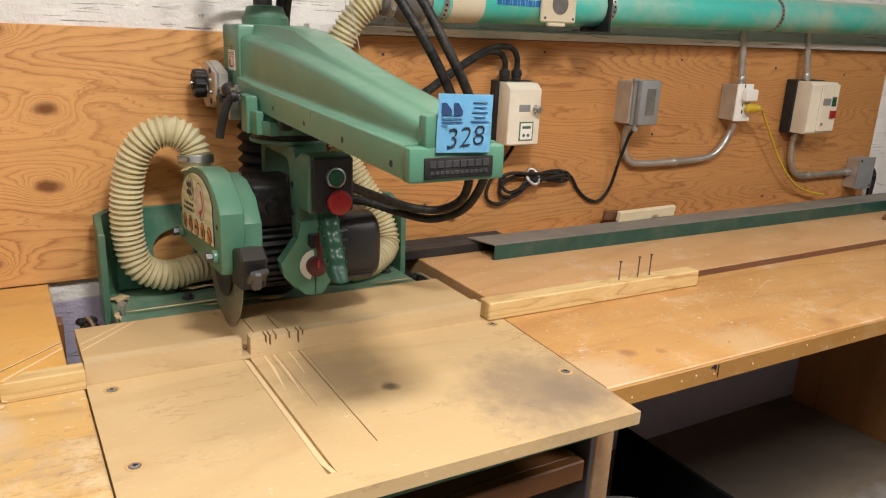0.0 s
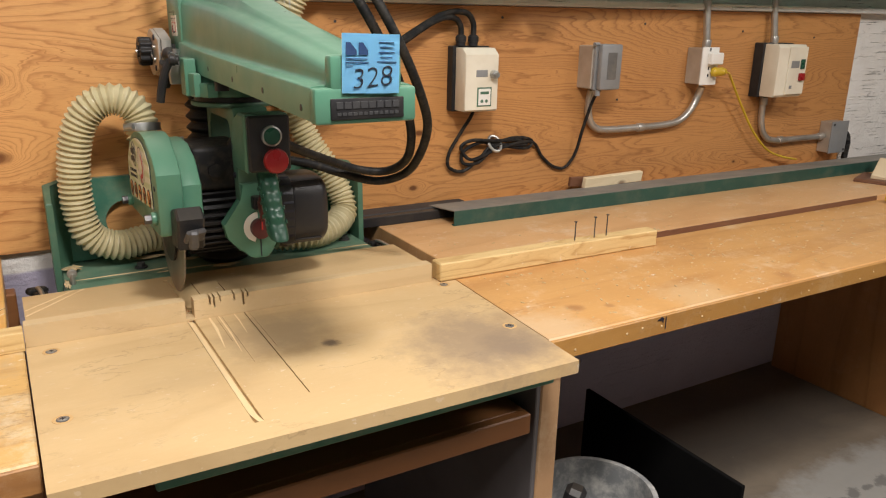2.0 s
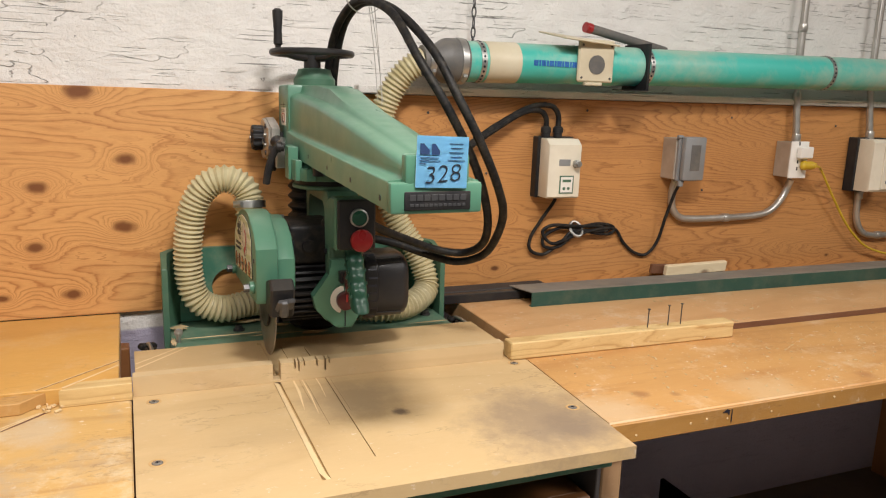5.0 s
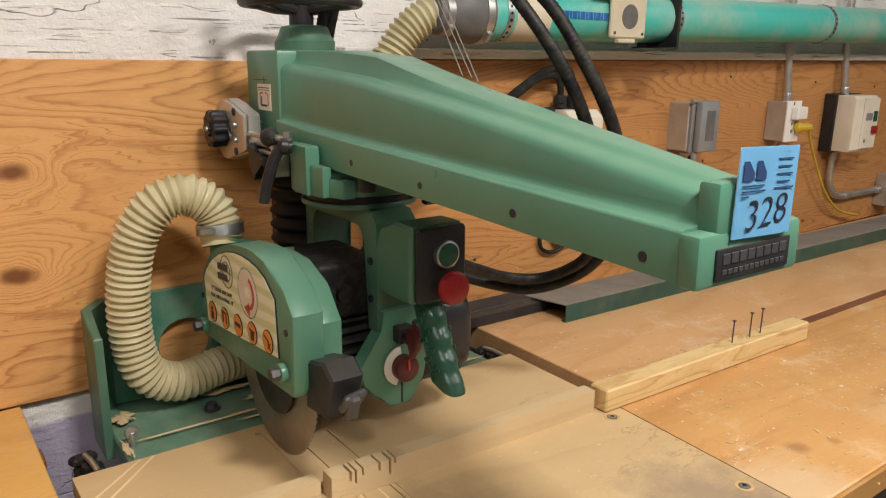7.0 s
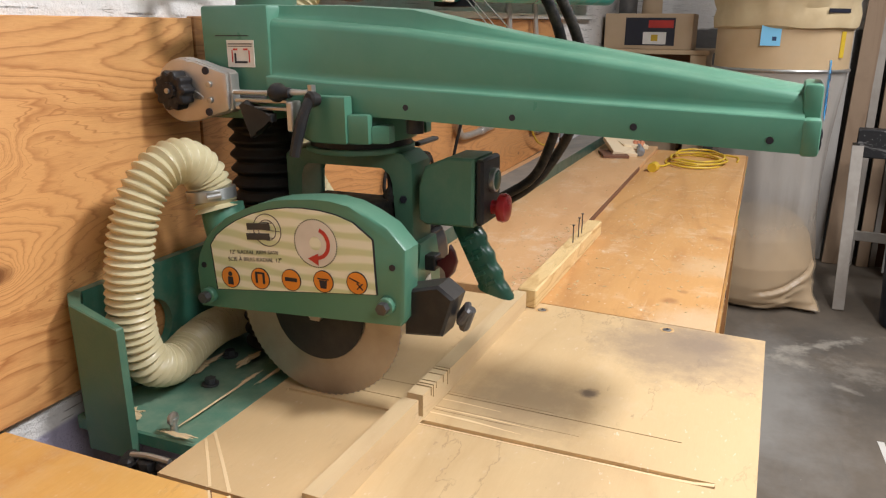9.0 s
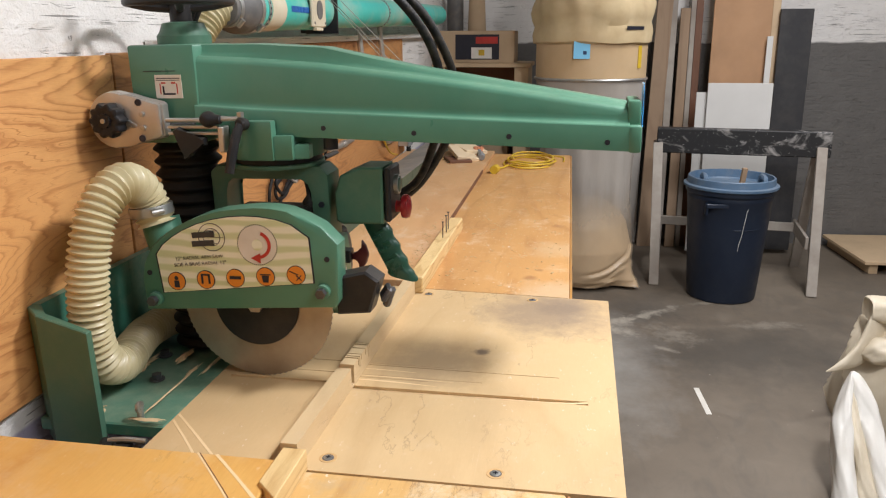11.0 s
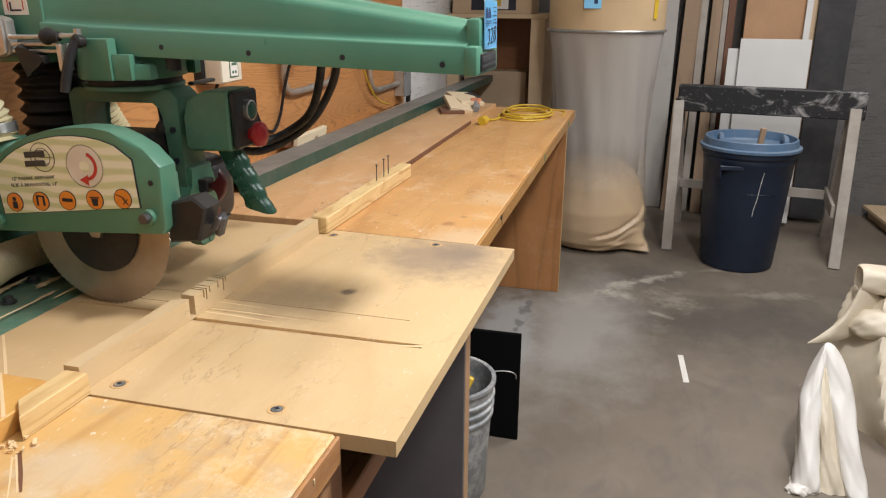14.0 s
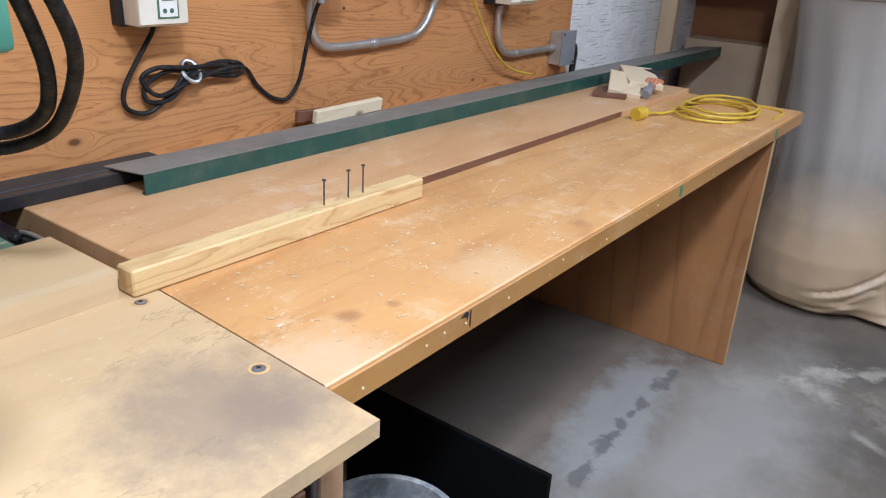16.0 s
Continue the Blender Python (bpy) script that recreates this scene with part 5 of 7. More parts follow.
# maker's mark as a plain ring and bars
bm = disc(1.642, 1.251, 0.0265, 0.5889, 0.5896, 32, 0.0252)
add(bm, disc(1.642, 1.251, 0.017, 0.5889, 0.5896, 24, 0.0160))
for k in (-0.012, 0.0, 0.012):
    obox(bm, (0.5892, 1.642, 1.251 + k), (0.0006, 0.048 - 2 * abs(k), 0.0010))
part("maker_mark", bm, "rubber_grey", guard)
bm = bmesh.new()
for dz in (0.0, -0.0165):
    obox(bm, (0.5886, 1.658 - dz * 0.1, 1.2555 + dz), (0.0006, 0.044, 0.0105), (-5, 0, 0))
part("mark_bars", bm, "charcoal", guard)
face = Matrix(((0, 0, -1, 0.5888), (-0.9962, 0.0872, 0, 0), (0.0872, 0.9962, 0, 0), (0, 0, 0, 1)))


def on_face(y, z):
    m = face.copy()
    m[1][3], m[2][3] = y, z
    return m


letters('12" RADIAL ARM SAW', 0.0098, on_face(1.671, 1.2115), "charcoal", guard, thin=0.00018)
letters('SCIE \u00c0 BRAS RADIAL 12"', 0.0098, on_face(1.670, 1.1995), "charcoal", guard, thin=0.00018)
for k in range(5):
    y, z = 1.721 - 0.0592 * k, 1.164 + 0.0051 * k
    sign = part("warning_sign", disc(y, z, 0.0172, 0.5885, 0.5896), "orange_sign", guard)
    part("sign_edge", disc(y, z, 0.0180, 0.5884, 0.5895, 28, 0.0168), "ink", sign)
    bm = bmesh.new()
    if k == 0:
        box(bm, 0.5878, 0.5884, y - 0.005, y + 0.005, z - 0.012, z + 0.001), add(bm, disc(y, z + 0.006, 0.004, 0.5878, 0.5884, 12))
    elif k == 1:
        box(bm, 0.5878, 0.5884, y - 0.009, y - 0.005, z - 0.008, z + 0.008), box(bm, 0.5878, 0.5884, y + 0.005, y + 0.009, z - 0.008, z + 0.008), box(bm, 0.5878, 0.5884, y - 0.009, y + 0.009, z + 0.008, z + 0.011)
    elif k == 2:
        box(bm, 0.5878, 0.5884, y - 0.011, y + 0.011, z - 0.002, z + 0.004)
    elif k == 3:
        prism(bm, [(y - 0.007, z + 0.002), (y + 0.007, z + 0.002), (y + 0.005, z - 0.011), (y - 0.005, z - 0.011)], "x", 0.5878, 0.5884), box(bm, 0.5878, 0.5884, y - 0.010, y + 0.010, z + 0.003, z + 0.005)
    else:
        obox(bm, (0.5881, y - 0.005, z - 0.005), (0.0006, 0.014, 0.0018), (45, 0, 0)), obox(bm, (0.5881, y - 0.005, z - 0.005), (0.0006, 0.014, 0.0018), (-45, 0, 0)), obox(bm, (0.5881, y + 0.004, z + 0.004), (0.0006, 0.018, 0.0016), (20, 0, 0))
    part("sign_drawing", bm, "ink", sign)
for y, z in ((1.768, 1.127), (1.435, 1.155)):
    bm = C((0.588, y, z), "x", 0.0135, 0.012, 20, bev=0.002)
    b_head = part("boss", bm, "green", guard)
    part("bolt", C((0.577, y, z), "x", 0.0095, 0.014, 6), "dark_steel", b_head)
for y, z in ((1.425, 1.215), (1.776, 1.178)):
    part("set_screw", C((0.5915, y, z), "x", 0.005, 0.002, 12), "ink", guard)
bm = P([(1.70, 1.125), (1.43, 1.14), (1.43, 1.215), (1.47, 1.262), (1.53, 1.285), (1.60, 1.288), (1.66, 1.272), (1.70, 1.24)], "x", 0.6415, 0.682, bev=0.008, seg=2)
part("inner_guard", bm, "green", guard)
part("slot", B(0.6825, 0.6835, 1.455, 1.462, 1.18, 1.25, bev=0.0004), "ink", guard)
# dust port
part("dust_port", T([(0.640, 1.755, 1.20), (0.643, 1.766, 1.235), (0.647, 1.775, 1.268)], 0.036, 24), "green", guard)
# splitter bracket
stand((0.82, 1.82, 1.1), (-0.9, -0.4, -1.4), (0.0132, 0.010, -0.0155))
bm = P([(1.412, 1.100), (1.412, 1.172), (1.356, 1.186), (1.330, 1.168), (1.350, 1.106)], "x", 0.634, 0.684, bev=0.004)
split = part("splitter_bracket", bm, "black", saw, "dark grey splitter bracket")
part("bracket_hole", C((0.659, 1.352, 1.172), (0, -0.6, 0.8), 0.009, 0.012, 16), "ink", split)
bm = bmesh.new()
obox(bm, (0.662, 1.325, 1.138), (0.040, 0.012, 0.030), (35, 0, 20), 0.004)
obox(bm, (0.658, 1.318, 1.132), (0.018, 0.014, 0.040), (20, 0, 0), 0.004)
part("wing_knob", bm, "dark_steel", split)

# control box and handle
bm = P([(1.452, 1.300), (1.452, 1.245), (1.440, 1.238), (1.356, 1.240), (1.354, 1.352), (1.400, 1.352), (1.440, 1.335)], "x", 0.772, 0.860, bev=0.004)
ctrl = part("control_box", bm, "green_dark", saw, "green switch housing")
part("switch_face", B(0.776, 0.858, 1.340, 1.3535, 1.243, 1.350, bev=0.004), "black", ctrl)
bm = bmesh.new()
lathe(bm, [(0.0195, 0.0), (0.0195, 0.008), (0.0165, 0.009), (0.0165, 0.003)], (0.820, 1.340, 1.312), (0, -1, 0), seg=28)
part("button_ring", bm, "steel", ctrl)
part("green_button", C((0.820, 1.3355, 1.312), "y", 0.0162, 0.009, 28, bev=0.001), "green_button", ctrl)
bm = bmesh.new()
lathe(bm, [(0.012, 0.0), (0.012, 0.010), (0.023, 0.013), (0.0245, 0.020), (0.022, 0.026), (0.012, 0.029), (0.001, 0.030)], (0.822, 1.340, 1.266), (0, -1, 0), seg=28)
part("stop_button", bm, "red", ctrl, "red mushroom stop button")
bm = bmesh.new()
rings = []
for k in range(29):
    t = k / 28
    c = Vector((0.820, 1.392, 1.245)).lerp(Vector((0.820, 1.330, 1.118)), t)
    wave = 0.0020 * math.sin(t * math.tau * 4.2)
    hx, hy = 0.0185, 0.0275 + (0.004 if t > 0.93 else 0)
    ring = []
    for i in range(16):
        a = i * math.tau / 16
        sx, sy = math.copysign(abs(math.cos(a)) ** 0.7, math.cos(a)), math.copysign(abs(math.sin(a)) ** 0.7, math.sin(a))
        ring.append(c + Vector((sx * hx, sy * hy + (wave if sy < 0 else 0), 0.22 * sy * hy)))
    rings.append(ring)
loft(bm, rings)
handle = part("handle", bm, "grip", saw, "dark green moulded pistol grip")
for sx in (-1, 1):
    bm = bmesh.new()
    for k in range(7):
        c = Vector((0.820, 1.392, 1.245)).lerp(Vector((0.820, 1.330, 1.118)), 0.22 + 0.1 * k)
        obox(bm, (0.820 + sx * 0.0183, c.y + (0.007 if k % 2 else -0.006), c.z), (0.003, 0.020, 0.008), (-26, 0, 0), 0.0012)
    part("grip_ribs", bm, "grip", handle)

# ---- lot tag on the arm ----
stand((0.82, 1.82, 1.1), (-0.9, -0.4, -1.4), (0.0132, 0.004, -0.0155))
tag = thing("lot_tag", (0.821, 0.877, 1.426), "light blue paper lot tag taped to the arm", "tag")
tilt = Matrix.Translation((0.823, 0.8752, 1.4665)) @ Matrix.Rotation(radians(-1.5), 4, "Z") @ Matrix.Rotation(radians(1.5), 4, "Y")
bm = bmesh.new()
rows_ = [[tilt @ Vector((-0.041 + 0.082 * i / 8, 0.0003 * math.sin(i * 0.9), -0.0385 + 0.077 * j / 6)) for i in range(9)] for j in range(7)]
loft(bm, rows_, closed=False, caps=False)
bmesh.ops.solidify(bm, geom=bm.faces[:], thickness=0.0006)
part("paper", bm, "tag_blue", tag)
bm = bmesh.new()
back = tilt @ Matrix.Translation((0, 0.0012, 0))
loft(bm, [[back @ Vector((-0.041 + 0.082 * i / 8, 0.0003 * math.sin(i * 0.9), -0.0385 + 0.077 * j / 6)) for i in range(9)] for j in range(7)], closed=False, caps=False)
bmesh.ops.solidify(bm, geom=bm.faces[:], thickness=0.0003)
part("paper_back", bm, "white_plastic", tag, "white back of the tag")
flat = tilt @ Matrix(((1, 0, 0, 0), (0, 0, -1, -0.0012), (0, 1, 0, 0), (0, 0, 0, 1)))
letters("328", 0.038, flat @ Matrix.Translation((0.002, -0.0185, 0)) @ Matrix.Rotation(0.10, 4, "Z") @ Matrix(((1.05, 0.18, 0, 0), (0, 1, 0, 0), (0, 0, 1, 0), (0, 0, 0, 1))), "ink", tag, "number", "", 0.0008)
bm = bmesh.new()
for (x0, x1, z0, z1) in ((-0.036, -0.021, 0.011, 0.027), (-0.018, -0.005, 0.011, 0.027)):
    prism(bm, [(x0, z0), (x1, z0), (x1, z0 + 0.006), (x0 + 0.006, z1), (x0, z1)], "y", -0.0013, -0.0010)
bmesh.ops.transform(bm, matrix=tilt, verts=bm.verts)
part("maker_mark", bm, "ink_blue", tag)
bm = bmesh.new()
for (x0, x1, z) in ((-0.036, -0.006, 0.0055), (-0.036, -0.004, 0.001), (0.010, 0.032, 0.027), (0.012, 0.031, 0.0205), (0.010, 0.033, 0.014), (0.012, 0.030, 0.0075), (0.008, 0.036, 0.0020), (-0.036, -0.026, -0.0035)):
    box(bm, x0, x1, -0.0013, -0.0010, z, z + 0.0013)
bmesh.ops.transform(bm, matrix=tilt, verts=bm.verts)
part("print_bars", bm, "ink_blue", tag)

# ---- dust hose ----
stand((0.82, 1.82, 1.1), (-0.9, -0.4, -0.9), (0.0132, 0.001, -0.0155))
hose = thing("dust_hose", (0.56, 1.81, 0.952), "ribbed cream plastic dust hose looping round the saw", "hose")
path = [(0.647, 1.775, 1.262), (0.648, 1.786, 1.30), (0.634, 1.792, 1.332), (0.595, 1.797, 1.352), (0.550, 1.806, 1.337), (0.516, 1.818, 1.285), (0.499, 1.830, 1.20), (0.498, 1.838, 1.10), (0.518, 1.838, 1.032), (0.575, 1.842, 1.002),
        (0.65, 1.860, 1.006), (0.74, 1.882, 1.002), (0.84, 1.872, 0.996), (0.925, 1.800, 0.991), (1.00, 1.757, 0.990), (1.08, 1.768, 0.994), (1.150, 1.82, 1.03), (1.131, 1.85, 1.12), (1.074, 1.872, 1.22), (1.034, 1.885, 1.33), (1.021, 1.888, 1.44),
        (1.037, 1.88, 1.54), (1.076, 1.862, 1.62), (1.13, 1.843, 1.665), (1.195, 1.84, 1.676)]
part("tube", T(path, lambda s: 0.0300 + 0.0070 * (0.5 + 0.5 * math.cos(s * math.tau / 0.0125)) ** 1.1, 22, 0.0021), "hose", hose)


def hose_clamp(c, axis, r, parent, mat="steel"):
    bm = bmesh.new()
    lathe(bm, [(r, -0.009), (r + 0.0018, -0.009), (r + 0.0022, -0.007), (r + 0.0016, 0.0), (r + 0.0022, 0.007), (r + 0.0018, 0.009), (r, 0.009)], c, axis, 36)
    side = Vector(axis).orthogonal().normalized() if not isinstance(axis, str) else AX["y" if axis != "y" else "x"]
    cyl(bm, Vector(c) - side * (r + 0.006), Vector(axis if not isinstance(axis, str) else AX[axis]).cross(side), 0.0065, 0.022, 12)
    return part("clamp_band", bm, mat, parent, "steel worm-drive clamp")


hose_clamp((0.648, 1.784, 1.289), (0.0, 0.12, 1), 0.0385, hose)

# ---- duct along the wall ----
stand(shift=(-0.032, 0, 0))
duct = thing("dust_duct", (2.6, 1.84, 1.63), "dusty teal plastic duct pipe along the wall", "pipe")


def dz(x):
    return 1.6615 + 0.020 * (x - 1.522)


def along(x0, x1, r, seg=36):
    return T([(x0, 1.84, dz(x0)), (x1, 1.84, dz(x1))], r, seg, smooth=False)


part("pipe", along(1.26, 4.2, 0.0565), "pvc", duct)
part("sleeve", along(1.352, 1.453, 0.0578), "pvc_cream", duct, "cream pipe sleeve")
bm = bmesh.new()
lathe(bm, [(0.041, 0.0), (0.044, 0.012), (0.044, 0.035), (0.060, 0.062), (0.062, 0.075), (0.062, 0.125), (0.0555, 0.128)], (1.168, 1.84, dz(1.168)), (1, 0, 0.020), 36)
part("reducer", bm, "rubber_grey", duct, "dark grey rubber reducer")
for x, r in ((1.190, 0.0445), (1.278, 0.0622)):
    hose_clamp((x, 1.84, dz(x)), (1, 0, 0.020), r, duct)
gate = part("gate_plate", B(1.630, 1.752, 1.770, 1.782, dz(1.69) - 0.050, dz(1.69) + 0.072, bev=0.004), "pvc_cream", duct, "cream blast gate")
bm = bmesh.new()
lathe(bm, [(0.0255, 0.0), (0.0275, 0.0), (0.0275, 0.0015), (0.0255, 0.0015)], (1.692, 1.770, dz(1.69)), (0, -1, 0), 28)
part("gate_ring", bm, "rubber_grey", gate)
for x, z in ((1.642, 0.055), (1.740, 0.055), (1.642, -0.038), (1.740, -0.038)):
    part("gate_screw", C((x, 1.7695, dz(1.69) + z), "y", 0.0035, 0.002, 10), "dark_steel", gate)
part("gate_lip", B(1.655, 1.715, 1.768, 1.782, dz(1.69) - 0.060, dz(1.69) - 0.0505, bev=0.002), "pvc_cream", gate)
bm = bmesh.new()
obox(bm, (1.655, 1.815, dz(1.69) + 0.074), (0.20, 0.14, 0.005), (10, 3, 6), 0.002)
part("gate_slide", bm, "pvc_cream", duct)
part("gate_body", along(1.740, 1.876, 0.0585), "pvc", duct)
part("gate_back", B(1.878, 1.886, 1.772, 1.90, dz(1.88) - 0.070, dz(1.88) + 0.068, bev=0.001), "black", duct, "black square flange")
part("gate_foot", B(1.815, 1.886, 1.772, 1.86, dz(1.88) - 0.073, dz(1.88) - 0.0705), "black", duct)
for x in (1.335, 1.905, 2.672):
    bm = bmesh.new()
    lathe(bm, [(0.0567, -0.008), (0.0585, -0.008), (0.0585, 0.008), (0.0567, 0.008)], (x, 1.84, dz(x)), (1, 0, 0.020), 36)
    strap = part("strap", bm, "steel", duct, "perforated steel hanging strap")
    bm = bmesh.new()
    for k in range(26):
        a = k * math.tau / 26
        cyl(bm, (x, 1.84 + 0.0583 * math.cos(a), dz(x) + 0.0583 * math.sin(a)), (0, math.cos(a), math.sin(a)), 0.0035, 0.002, 8)
    part("strap_holes", bm, "ink", strap)
bm = bmesh.new()
for k in range(54):
    z0 = dz(1.335) + 0.054 + 0.028 * k
    if z0 < 3.17:
        tube(bm, [(1.335 + (0.006 if k % 2 else 0) * math.cos(a), 1.87 + (0 if k % 2 else 0.006) * math.cos(a), z0 + 0.017 * math.sin(a)) for a in [i * math.tau / 8 for i in range(9)]], 0.0022, 5, smooth=False)
part("hanging_chain", bm, "dark_steel", duct)
bm = bmesh.new()
for k in range(20):
    box(bm, 1.49 + 0.0085 * k, 1.4955 + 0.0085 * k + 0.002 * (k % 3 == 0), 1.7825, 1.7835, dz(1.55) - 0.008, dz(1.55) + 0.008)
part("print_bars", bm, "print_blue", duct)
stand(shift=(-0.03, 0, -0.016))
air = thing("air_wand", (1.85, 1.87, 1.75), "grey tube with a red end lying on the duct", "tube")
part("tube", T([(1.715, 1.862, 1.792), (2.02, 1.885, 1.742)], 0.014, 16, smooth=False), "rubber_grey", air)
part("red_end", T([(1.700, 1.861, 1.7945), (1.722, 1.8625, 1.791)], 0.0155, 16, smooth=False), "red", air)

# ---- cables of the saw ----
stand()
loop = thing("power_cable", (0.93, 1.62, 1.25), "two black ribbed cables looped over the saw arm", "cable")
rib = lambda s: 0.0092 + 0.0007 * (0.5 + 0.5 * math.cos(s * math.tau / 0.007))
for pts in ([(0.885, 1.550, 1.224), (0.926, 1.530, 1.218), (0.975, 1.526, 1.205), (1.046, 1.515, 1.179), (1.112, 1.492, 1.164), (1.152, 1.440, 1.187), (1.153, 1.375, 1.236), (1.146, 1.325, 1.306), (1.111, 1.29, 1.375), (1.056, 1.268, 1.468), (1.010, 1.285, 1.557), (0.972, 1.345, 1.655), (0.935, 1.47, 1.738),
             (0.905, 1.60, 1.768), (0.884, 1.695, 1.735), (0.878, 1.77, 1.645), (0.882, 1.81, 1.545), (0.90, 1.82, 1.44)],
            [(0.850, 1.392, 1.287), (0.906, 1.430, 1.258), (0.985, 1.470, 1.224), (1.059, 1.488, 1.196), (1.115, 1.470, 1.190), (1.137, 1.425, 1.212), (1.130, 1.372, 1.252), (1.112, 1.338, 1.315), (1.066, 1.306, 1.411), (0.998, 1.297, 1.526), (0.942, 1.345, 1.635), (0.918, 1.46, 1.735), (0.888, 1.60, 1.770), (0.866, 1.70, 1.725),
             (0.861, 1.775, 1.64), (0.868, 1.81, 1.54), (0.885, 1.82, 1.44)]):
    part("cable", T(pts, rib, 12, 0.0024), "cable", loop)
part("strain_relief", C((0.893, 1.547, 1.223), (0.9, -0.4, -0.1), 0.015, 0.045, 14, r2=0.011), "black", loop)
cord_hook = thing("cable_hanger", (0.93, 1.62, 1.53), "thin wire ring and white strings holding up the cables", "hanger")
part("wire_ring", T([(0.905 + 0.052 * math.cos(a), 1.62 + 0.01 * math.cos(a), 1.795 + 0.052 * math.sin(a)) for a in [i * math.tau / 32 for i in range(33)]], 0.0016, 6, smooth=False), "steel", cord_hook)
part("wire", T([(0.905, 1.62, 1.847), (0.91, 1.62, 3.19)], 0.0014, 6, smooth=False), "steel", cord_hook)
for a, b in (((0.91, 1.60, 1.765), (0.868, 1.385, 1.545)), ((0.915, 1.60, 1.765), (0.876, 1.375, 1.543)), ((0.92, 1.59, 1.765), (0.864, 1.345, 1.538))):
    part("string", T([a, tuple((Vector(a) + Vector(b)) / 2 + Vector((0.002, 0, -0.003))), b], 0.0008, 6), "conduit", cord_hook)

# ---- electrical things on the plywood ----
stand(shift=(0.018, 0.002, -0.027))
starter = thing("motor_starter", (1.605, 1.94, 1.285), "beige motor starter box on a black base", "switch box")
part("base", B(1.540, 1.668, 1.905, 1.9395, 1.283, 1.474, bev=0.003), "black", starter)
bm = P([(1.905, 1.287), (1.905, 1.470), (1.868, 1.470), (1.846, 1.452), (1.846, 1.292), (1.852, 1.287)], "x", 1.548, 1.664, bev=0.004, seg=2)
cover = part("cover", bm, "beige", starter)
part("window", B(1.585, 1.625, 1.8445, 1.8475, 1.388, 1.408, bev=0.001), "grey_plastic", cover)
part("button_panel", B(1.590, 1.640, 1.8448, 1.8475, 1.302, 1.358), "green_dark", cover, "label panel with a dark green frame")
bm = B(1.594, 1.636, 1.8438, 1.8449, 1.306, 1.354)
part("panel_face", bm, "white_plastic", cover)
bm = B(1.600, 1.630, 1.8430, 1.8439, 1.338, 1.346)
for x in (1.606, 1.622):
    cyl(bm, (x, 1.8435, 1.318), "y", 0.005, 0.001, 12)
part("panel_marks", bm, "green_dark", cover)
bm = C((1.644, 1.838, 1.395), "y", 0.012, 0.018, 20, bev=0.002)
cyl(bm, (1.644, 1.826, 1.395), "y", 0.008, 0.010, 16)
part("reset_knob", bm, "steel", cover)
for x in (1.565, 1.608):
    bm = bmesh.new()
    lathe(bm, [(0.014, 0.0), (0.014, 0.012), (0.0165, 0.013), (0.0165, 0.026), (0.011, 0.032)], (x, 1.905, 1.474), "z", 16)
    part("cable_gland", bm, "black", starter)
leads = thing("starter_leads", (1.4, 1.9, 1.45), "pair of black cables from the starter box", "cable")
part("cable", T([(1.565, 1.905, 1.50), (1.563, 1.905, 1.53), (1.535, 1.90, 1.553), (1.47, 1.895, 1.543), (1.36, 1.885, 1.482), (1.26, 1.865, 1.425), (1.13, 1.80, 1.385), (0.98, 1.74, 1.37)], 0.0085, 10), "cable", leads)
part("cable", T([(1.608, 1.905, 1.50), (1.606, 1.905, 1.54), (1.575, 1.90, 1.568), (1.50, 1.90, 1.562), (1.38, 1.89, 1.503), (1.27, 1.87, 1.44), (1.13, 1.81, 1.40), (0.98, 1.76, 1.38)], 0.0085, 10), "cable", leads)
flex = thing("cord_coil", (1.7, 1.93, 1.05), "coiled black power cord tied to the plywood", "cord")
pts = [(1.618, 1.905, 1.287), (1.61, 1.91, 1.262), (1.575, 1.92, 1.205), (1.545, 1.926, 1.15), (1.548, 1.926, 1.108), (1.60, 1.924, 1.094), (1.66, 1.92, 1.135), (1.70, 1.915, 1.172), (1.79, 1.92, 1.188), (1.86, 1.926, 1.175), (1.84, 1.92, 1.152), (1.74, 1.915, 1.165),
       (1.655, 1.92, 1.18), (1.595, 1.925, 1.152), (1.598, 1.922, 1.118), (1.65, 1.915, 1.12), (1.71, 1.91, 1.168), (1.78, 1.912, 1.165), (1.835, 1.92, 1.165), (1.80, 1.918, 1.18), (1.70, 1.908, 1.185), (1.62, 1.914, 1.19), (1.585, 1.92, 1.168), (1.62, 1.912, 1.13),
       (1.70, 1.906, 1.155), (1.80, 1.912, 1.172), (1.87, 1.925, 1.165), (1.91, 1.93, 1.118), (1.96, 1.93, 1.08), (2.01, 1.928, 1.073), (2.045, 1.92, 1.12), (2.06, 1.905, 1.21), (2.075, 1.885, 1.30), (2.078, 1.86, 1.335)]
part("cord", T(pts, 0.0055, 8, 0.006), "cable", flex)
bm = T([(1.706 + 0.022 * math.cos(a), 1.913 + 0.016 * math.sin(a), 1.175 + 0.012 * math.cos(a) * 0 + 0.022 * math.sin(a)) for a in [i * math.tau / 14 for i in range(15)]], 0.005, 8, smooth=False)
part("cord_tie", bm, "steel", flex, "grey plastic cord tie")

